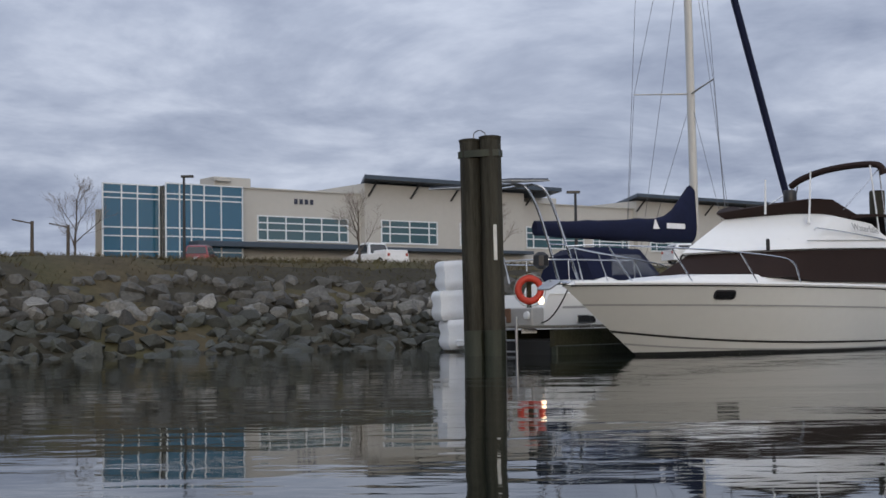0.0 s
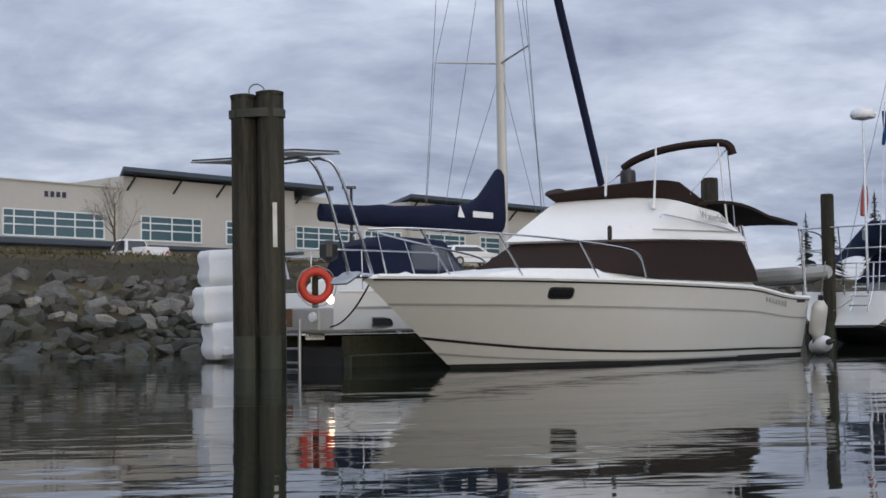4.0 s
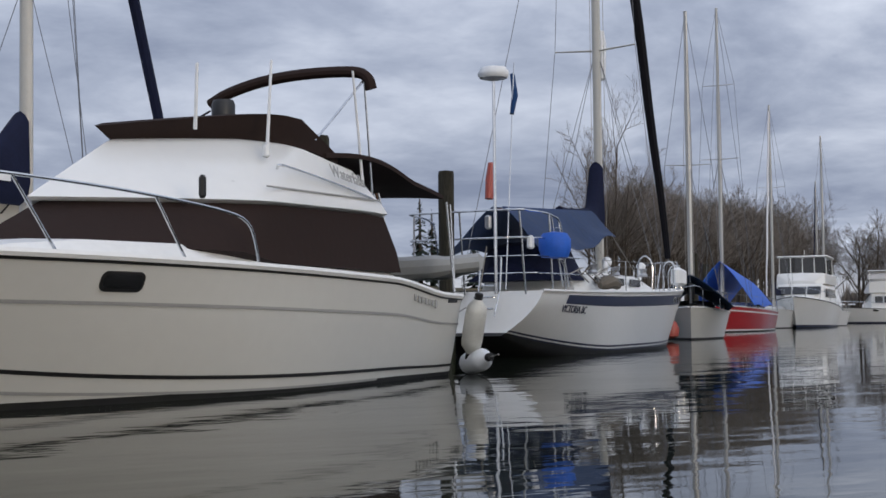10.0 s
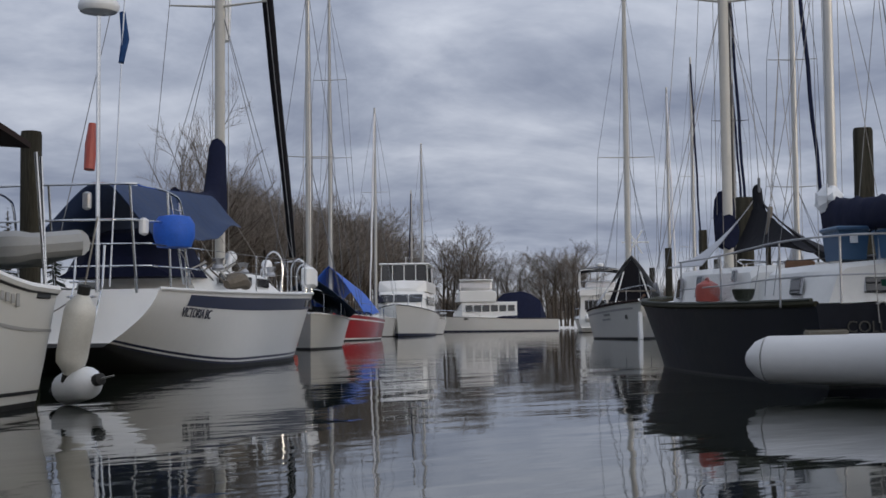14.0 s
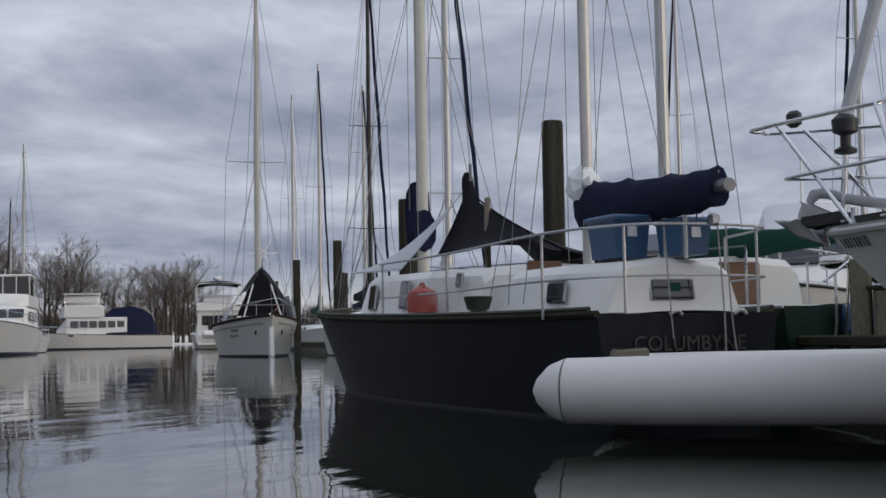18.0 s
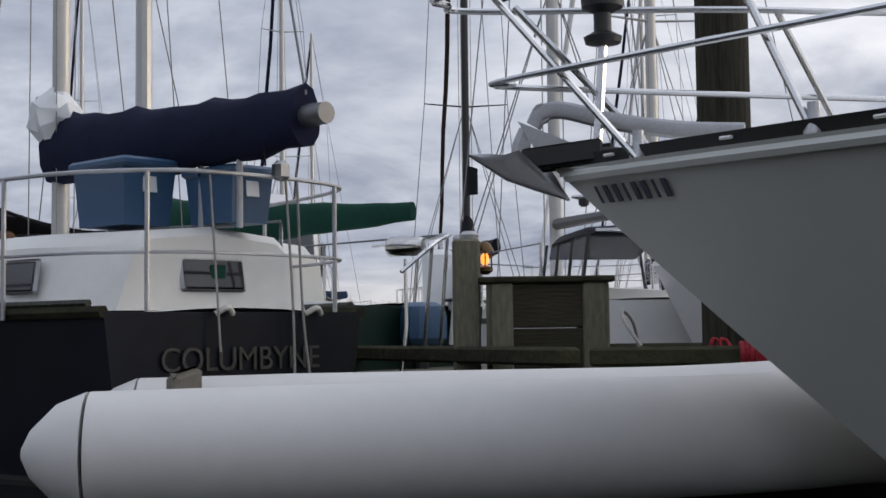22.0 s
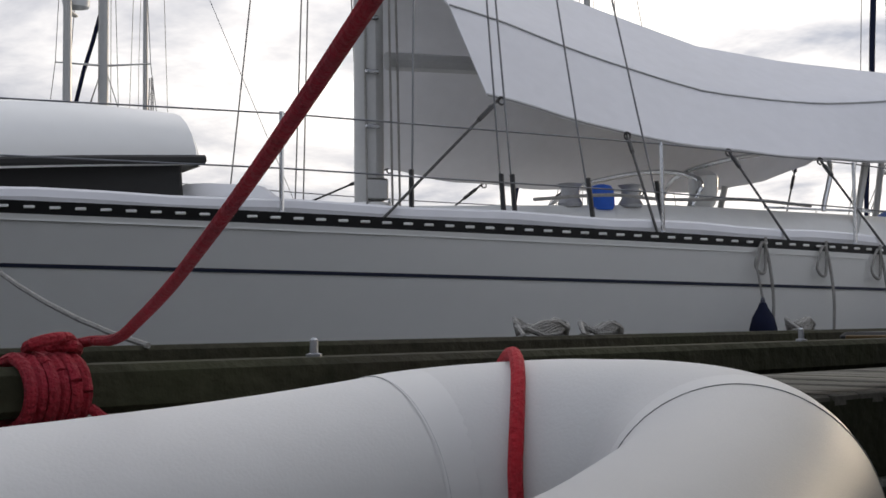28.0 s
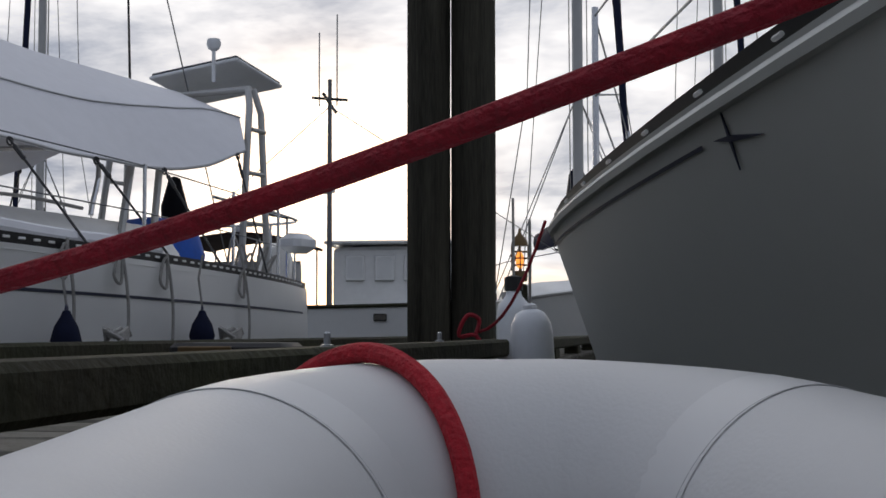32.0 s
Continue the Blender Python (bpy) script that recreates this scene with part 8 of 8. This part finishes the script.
part("swim_platform", G().box((-.5, 0, .35), (.9, 3.2, .12), bev=.04), "gel", ob)
part("stern_door", G().box((-.03, .5, 1.6), (.05, .7, 1.5), bev=.02), "darkglass", ob)
part("radar_scanner", G().lathe([(.03, 5.0), (.3, 5.05), (.32, 5.2), (.25, 5.28), (.03, 5.3)], 16, (3.4, 0, 0)), "plastic", ob)
td2 = thing("stowed_tender", at_heading(83.9, 72.1, 142, .75), "small white tender slung across a houseboat's stern", "dinghy")
part("hull", G().loft([[(x, w * math.cos(a), .3 + h * math.sin(a)) for a in [2 * math.pi * k / 12 for k in range(12)]] for x, w, h in ((-1.3, .3, .2), (-1.2, .5, .3), (.4, .5, .3), (1.1, .3, .22), (1.4, .05, .08))], True, True, True), "gel", td2)
ob, H = sail_boat("double_ender", 54.4, 50.6, 229, 9.4, 3.2, 1.1, 1.5, "cream", "cream double-ended cutter with a grey cloth tent", 5.6, 13.4, [(7.6, 1.2)], r=.11, stripe="greyletter", mastmat="mastcream", tent=("tarpgrey", 6.6, 1.6, 3.45, 1.35, 1.45), boom=False, ends=True)
# black plate across the tent's front, for the shade inside it
part("tent_opening", G().loft([[(x, y, z) for y, z in ((-.95, 1.55), (.95, 1.55), (.55, 2.5), (0, 3.3), (-.55, 2.5))] for x in (6.62, 6.66)], True, True, True), "blackcanvas", ob, "black plate for the shade in the tent's open front")
part("cap_rail", H.rail(.05, 1.02, s1=.99), "brown", ob)
for y in (-.75, .75):
    part("tent_pole", G().tube([(6.9, y, 1.4), (6.72, y * .45, 2.75)], .03, 6), "gel", ob)
part("cross_rail", G().tube([(6.95, -1.0, 1.95), (6.95, 1.0, 1.95)], .03, 6), "wood", ob)
part("side_curtain", G().slab(lambda u, v: (6.9 - 1.6 * u, 1.25 - .25 * v, 1.35 + .95 * v), 6, 4, (0, .015, 0)), "tarpgrey", ob)
for sd in (1, -1):
    for k, (u, n, h) in enumerate(((.74, 5, .11), (.60, 7, .07))):
        for i in range(n):
            b = part("name_bar", G().box((0, 0, 0), (.09, h, .01)), "greyletter", ob)
            b.matrix_basis = hull_frame(H, .80 - i * .013, u, sd, .012)
    part("anchor_hawse", G().torus(H.p(.93, .62, sd, .02), .07, .025, 12, 6, "y"), "black", ob)
part("stem_post", G().box((8.95, 0, .75), (.5, .16, 1.65), ry=-12, bev=.03), "gel", ob)
wg = part("wind_generator", G().tube([(.6, .9, 1.1), (.6, .9, 4.3)], .03, 6), "galv", ob)
part("hub", G().lathe([(.03, -.12), (.1, -.08), (.12, .1), (.05, .22)], 12, (.62, .9, 4.32), "x"), "plastic", wg)
for k in range(6):
    a = k * math.pi / 3
    part("blade", G().box((.86, .9 + .33 * math.cos(a), 4.32 + .33 * math.sin(a)), (.015, .56, .07), rx=math.degrees(a), bev=.004), "plastic", wg)
part("bob_stay", G().tube([(9.3, 0, 1.55), (10.4, 0, 1.7)], .05, 7), "teak", ob, "short bowsprit")
for x, y, h, mast, label, canvas, sp in ((62.0, 48.6, 232, 11.5, "white sailboat with a navy sail cover", "bluecanvas", 9.5), (74, 60, 232, 14.0, "white sailboat with a blue sail cover", "midblue", 9.0), (48.5, 41.0, 232, 13.5, "white sailboat with a dark painted mast", "blackcanvas", 8.3), (69.5, 55.5, 232, 14.6, "white sailboat in the eastern row", "green", 9.0), (38.0, 33.0, 232, 12.0, "small sailboat half hidden by the dark ketch", "tarpgrey", 8.0)):
    sail_boat("white_sailboat", x + 4.2, y + 3.3, h, 9.6, 3.0, .95, 1.2, "gel", label, 5.4, mast, [(sp * .55, .8), (sp, .7)], canvas=canvas, mastmat="black" if "dark painted" in label else "alu", furl="bluecanvas" if canvas != "midblue" else "sail")

# boats behind the ketch and the dock box
ob, H = sail_boat("green_sailboat", 18.75, 20.05, 38, 8.4, 2.6, .86, 1.05, "darkgreen", "dark green sailboat with a cream cabin and green sail cover", None, 0, [], cab="cream", port_n=0, boot="letterwhite")
boom_cover(ob, 2.6, 1.56, .0, 1.50, "green", .17, .05, .02)
part("mast", G().tube([(2.75, 0, 1.2), (2.75, 0, 10.5)], [.07, .05], 10), "alu", ob)
for sd in (1, -1):
    part("shroud", G().tube([(2.7, sd * 1.1, .95), (2.75, 0, 10.3)], .005, 5, False), "wire", ob)
    for x in (1.15, 2.3, 3.2):
        part("porthole", G().torus((x + .9, sd * .84, 1.12), .085, .02, 18, 8, "y"), "brass", ob)
        part("pane", G().lathe([(.02, -.01), (.08, -.01), (.08, .01), (.02, .01)], 16, (x + .9, sd * .84, 1.12), "y"), "darkglass", ob)
cabin(ob, [(1.45, .72, .66, .86, 1.3), (1.55, .76, .68, .86, 1.38), (2.5, .82, .72, .88, 1.36), (4.6, .66, .5, .95, 1.3)], "cream", "cabin")
part("hatch_board", G().box((1.43, .1, 1.12), (.03, .5, .42), bev=.01), "teak", ob, "brown hatch boards")
om = thing("outboard_motor", pose(18.66, 20.02, .42, 0, 0, 20), "blue-grey outboard motor tilted on the stern", "outboard motor")
part("cowl", G().loft([[(x * k, y * k, z) for x, y in ((.22, .13), (-.18, .13), (-.22, .08), (-.22, -.08), (-.18, -.13), (.22, -.13))] for z, k in ((.18, .8), (.22, 1), (.36, 1.0), (.43, .9), (.46, .6))], True, True, True), "bin", om)
part("leg", G().box((-.02, 0, .02), (.12, .09, .34), bev=.02), "black", om)
part("bracket", G().box((.2, 0, .1), (.1, .2, .22), bev=.02), "black", om)
bq = thing("rail_barbecue", pose(18.1, 20.1, 1.22, 0, 0, 70), "polished steel barbecue drum on a stern rail", "barbecue")
part("drum", G().lathe([(.02, -.125), (.05, -.12), (.062, -.10), (.062, .10), (.05, .12), (.02, .125)], 16, (0, 0, 0), "x"), "grill", bq)
part("handle", G().tube(bend([(-.08, -.08, .03), (-.08, -.12, .03), (.08, -.12, .03), (.08, -.08, .03)]), .006, 6), "black", bq)
part("bracket", G().tube([(0, 0, -.08), (0, 0, -.5), (.02, .06, -.82)], .013, 7), "steel", bq)
rp = thing("stern_rail", pose(18.35, 19.95, .62, 0, 0, 25), "bent steel stern rail with a white plate", "rail")
part("top_rail", G().tube(bend([(-.55, .45, .42), (-.5, .2, .6), (-.2, -.05, .68), (.3, -.1, .68), (.7, .1, .66)]), .013, 7), "steel", rp)
for x, y, h in ((-.5, .22, .58), (-.15, -.06, .68), (.35, -.09, .68)):
    part("leg", G().tube([(x, y, h), (x + .04, y + .04, -.05)], .012, 7), "steel", rp)
part("plate", G().box((-.22, -.1, .60), (.12, .02, .15), bev=.008), "plastic", rp)
part("post", G().tube([(-.18, -.12, .54), (-.06, -.12, -.02)], .014, 7), "plastic", rp)
tb = thing("tilted_outboard", pose(18.98, 19.72, .52, 0, 0, 5), "white outboard motor stowed upright on a rail", "outboard motor")
part("cowl", G().lathe([(.03, .28), (.09, .31), (.11, .42), (.1, .58), (.05, .66), (.02, .67)], 14), "plastic", tb)
part("shaft", G().tube([(0, 0, .32), (.02, 0, -.05)], [.05, .035], 9), "plastic", tb)
part("strap", G().torus((0, 0, .38), .115, .012, 18, 6), "black", tb)
part("clamp", G().box((.1, 0, .25), (.08, .12, .2), bev=.015), "galv", tb)
em = thing("helm_chair", pose(19.2, 19.85, .62, 0, 0, 10), "white moulded helm seat on the stern deck", "seat")
part("back", G().box((0, 0, .4), (.1, .28, .5), bev=.05, ry=6), "plastic", em)
part("base", G().box((.18, 0, .16), (.36, .34, .14), bev=.05), "plastic", em)
part("pedestal", G().lathe([(.12, -.1), (.05, -.06), (.05, .1)], 12, (.15, 0, 0)), "black", em)
ob, H = sail_boat("dodger_yacht", 21.7, 17.75, 85, 10.5, 3.2, .95, 1.2, "gel", "white yacht with a clear-vinyl dodger and a black boom", 5.2, 13.5, [(5.2, .9), (9.0, .7)], mastmat="alu", boom=False, stripe="black", boot="black", coach=.45)
part("boom", G().tube([(5.1, 0, 2.05), (-.6, 0, 1.78)], [.075, .04], 8), "black", ob)
dg = cabin(ob, [(.9, .52, .45, 1.60, 1.66), (1.2, .56, .5, 1.62, 1.71), (2.6, .56, .5, 1.62, 1.72), (3.1, .5, .42, 1.48, 1.58)], "blackcanvas", "dodger", "black canvas roof over clear panes")
for sd in (1, -1):
    for i in range(3):
        part("clear_pane", G().box((1.2 + i * .72, sd * .56, 1.40), (.64, .02, .38), rx=sd * 4, bev=.005), "vinyl", dg)
    for i in range(4):
        part("dodger_hoop", G().tube([(.88 + i * .72, sd * .60, 1.1), (.88 + i * .72, sd * .53, 1.64)], .018, 6), "black", dg)
for y in (-.27, .27):
    part("clear_pane", G().box((.9, y, 1.38), (.02, .5, .4), bev=.005), "vinyl", dg)
sail_boat("grey_mast_yacht", 27, 14.5, 75, 11.5, 3.4, .95, 1.2, "gel", "white yacht with a grey mast", 5.5, 15.0, [(6.0, 1.0), (10.5, .8)], r=.10, furl="sail", boom=False)
power_boat("canvas_cruiser", 37.5, 23.6, 262, 9.0, 3.2, 1.0, 1.4, "gel", "white cabin cruiser under a white canvas cover", (2.2, 6.8, 2.5), None, None, ("sail", .8, 5.6, 3.3))
ob, H = sail_boat("far_ketch", 31.6, 7.4, 133, 12.5, 3.7, 1.2, 1.45, "gel", "white ketch with two masts and a radar dome", 7.6, 15.0, [(6.2, 1.0), (10.4, .8)], r=.10, canvas="bluecanvas", dodger="bluecanvas")
part("mizzen_mast", G().tube([(1.6, 0, 1.5), (1.6, 0, 11)], [.085, .06], 10), "alu", ob)
part("radome", G().lathe([(.03, 6.1), (.22, 6.14), (.24, 6.26), (.2, 6.34), (.03, 6.38)], 18, (1.95, -.1, 0)), "plastic", ob)
part("radar_bracket", G().box((1.8, -.05, 6.0), (.42, .1, .06), rz=-12, bev=.02), "alu", ob)
for x, y, h, mh, cv in ((44, 22, 70, 13, "midblue"), (56, 30, 60, 14.5, "bluecanvas"), (42, 12, 80, 12, "green"), (50, 10, 70, 14, "bluecanvas"), (62, 22, 65, 12.5, "teal"), (46, 2, 80, 13, "midblue"), (36, -4, 75, 12, "bluecanvas")):
    sail_boat("white_sailboat", x, y, h, 10.0, 3.1, .98, 1.22, "gel", "white sailboat moored in the eastern basin", 5.8, mh, [(6.0, .85), (9.8, .65)], canvas=cv, furl="sail" if cv == "green" else "bluecanvas")
ob, H = sail_boat("dark_mast_yacht", 33.6, 18.45, 84, 9.8, 3.0, 1.0, 1.22, "gel", "white yacht with a black painted mast", 4.4, 13.5, [(5.5, .9), (9.2, .7)], mastmat="black", canvas="blackcanvas", furl="brown")
part("flag", G().slab(lambda u, v: (4.4 - .12 - .75 * u, .12 * math.sin(u * 5) * u, 4.3 - .25 * u - .75 * v * (1 - .3 * u)), 8, 6, (0, .01, 0)), "blackcanvas", ob, "black flag drooping at the mast")
hb = thing("float_house", at_heading(64.5, 32.2, 250), "white floating house with a low pitched roof", "house")
part("wall", G().box((0, 0, 2.1), (8, 7, 3.8)), "cabinwhite", hb)
part("roof", G().loft([[(-4.4, -3.9, 4.0), (4.4, -3.9, 4.0), (0, -3.9, 5.0)], [(-4.4, 3.9, 4.0), (4.4, 3.9, 4.0), (0, 3.9, 5.0)]], True, True, True), "slate", hb)
for y in (-2.2, 0, 2.2):
    for z in (2.6,):
        w = part("window", G().box((4.03, y, z), (.08, 1.3, 1.1)), "frame", hb)
        part("pane", G().box((4.06, y, z), (.06, 1.15, .95)), "darkglass", w)
part("float", G().box((0, 0, .15), (9.5, 12, .5), bev=.05), "timber", hb)

# ---- south side, towards the low sun ----
tr = thing("pilothouse_trawler", at_heading(20.9, -4.0, 275), "white wooden fishing trawler with a square pilothouse", "motor boat")
H = Hull(11.0, 3.2, 2.6, 1.08, 1.35, .08, rake=.9, full=2.3, fine=.8, wl=.85, depth=.4, maxat=.45)
hull_parts(tr, H, "gel", "bottom", "navy", None, "timber", .035, wlu=.08)
cabin(tr, [(4.05, 1.0, .98, 1.05, 2.06), (4.2, 1.0, .98, 1.05, 2.10), (6.0, 1.0, .95, 1.05, 2.12), (6.25, .95, .8, 1.05, 1.98)], "cabinwhite", "pilothouse")
part("pilothouse_roof", G().box((5.1, 0, 2.15), (2.4, 2.2, .06), bev=.02), "cabinwhite", tr)
for sd in (1, -1):
    for x in (4.42, 4.92, 5.42):
        w = part("window", G().box((x, sd * 1.0, 1.72), (.34, .05, .44), bev=.02), "cabinwhite", tr)
        part("pane", G().box((x, sd * 1.015, 1.72), (.27, .04, .37), bev=.015), "vinyl", w)
for i in range(5):
    for sd in (1, -1):
        q = H.p(.2 + i * .13, .82, sd, .01)
        part("porthole", G().box(q, (.22, .03, .12), bev=.04), "darkglass", tr)
part("roof_vent", G().box((5.3, .3, 2.24), (.2, .2, .14), bev=.04), "timber", tr)
part("mast", G().tube([(4.05, -1.4, 1.0), (4.05, -1.4, 4.85)], [.05, .035], 8), "wire", tr)
part("cross_arm", G().tube([(4.05, -2.0, 4.5), (4.05, -.8, 4.4)], .03, 6), "black", tr)
part("cross_arm", G().tube([(3.75, -1.4, 4.55), (4.35, -1.4, 4.5)], .025, 6), "black", tr)
for dx, z in ((.12, 6.3), (-.18, 6.0)):
    part("whip_aerial", G().tube([(4.05 + dx, -1.4, 4.4), (4.05 + dx, -1.4, z - .35)], .012, 5), "wire", tr)
part("radar", G().lathe([(.02, 2.95), (.16, 2.98), (.17, 3.05), (.03, 3.1)], 14, (3.95, -1.2, 0)), "plastic", tr)
for x, z in ((.5, 1.3), (8.5, 1.5)):
    part("mast_stay", G().tube([(x, -1.2, z), (4.05, -1.4, 4.4)], .007, 5), "wire", tr)
part("canopy", G().slab(lambda u, v: (1.4 + 2.1 * u, (1 - 2 * v) * 1.1, 2.18 + .16 * math.sin(math.pi * u)), 10, 4, .05), "brown", tr, "dark cockpit canopy on posts")
for x in (1.5, 3.4):
    for sd in (1, -1):
        part("canopy_post", G().tube([(x, sd * 1.05, 1.1), (x, sd * 1.05, 2.2)], .018, 6), "steel", tr)
part("stowed_dinghy", G().loft([[(x, w * math.cos(a), 1.62 + .28 * math.sin(a)) for a in [2 * math.pi * j / 12 for j in range(12)]] for x, w in ((.9, .1), (1.2, .42), (2.4, .5), (3.1, .42), (3.3, .1))], True, True, True), "tarpgrey", tr, "dinghy under grey cloth")
part("dinghy_cradle", G().box((2.1, 0, 1.2), (1.6, .8, .3), bev=.03), "timber", tr)
part("satellite_dome", G().lathe([(.03, 2.3), (.06, 2.36), (.1, 2.42), (.1, 2.48), (.03, 2.53)], 12, (2.3, -.4, 0)), "plastic", tr)
for x, y, h, mh, cv, nm in ((13.6, -6.0, 355, 11.5, "bluecanvas", "white sloop beyond the twin piles"), (9.8, -9, 5, 12.5, "midblue", "white sloop with a blue sail cover"), (24, -12, 350, 12, "green", "white sloop at the south dock"), (30, -11, 355, 13, "bluecanvas", "white sloop in the southern row"), (5.5, -12, 0, 12, "bluecanvas", "white sloop in the southern row")):
    ob, H = sail_boat("white_sailboat", x, y, h, 9.8, 3.0, .98, 1.2, "gel", nm, 5.9, mh, [(4.2, .75), (8.3, .6)], canvas=cv, furl="bluecanvas")
    if x == 13.6:
        part("radome", G().lathe([(.03, 4.2), (.24, 4.24), (.26, 4.34), (.2, 4.42), (.03, 4.46)], 18, (6.3, 0, 0)), "plastic", ob)
power_boat("small_cruiser", 33, -20, 300, 9, 3.2, .95, 1.3, "gel", "small white cabin cruiser at the far south dock", (1.6, 6.2, 2.2), None, None, ("bluecanvas", .3, 1.5, 2.0))
lt = thing("lattice_tower", pose(161, -100, 2), "slender steel lattice radio tower far off", "tower")
for sx, sy in ((1, 1), (-1, 1), (0, -1)):
    part("leg", G().tube([(sx * .9, sy * .9, 0), (sx * .2, sy * .2, 33)], .09, 5), "wire", lt)
for i in range(16):
    z, k = i * 2.0, .9 - .042 * i
    part("brace", G().tube([(k, k, z), (-k, k, z + 1), (0, -k, z + 2), (k, k, z + 2)], .05, 4), "wire", lt)
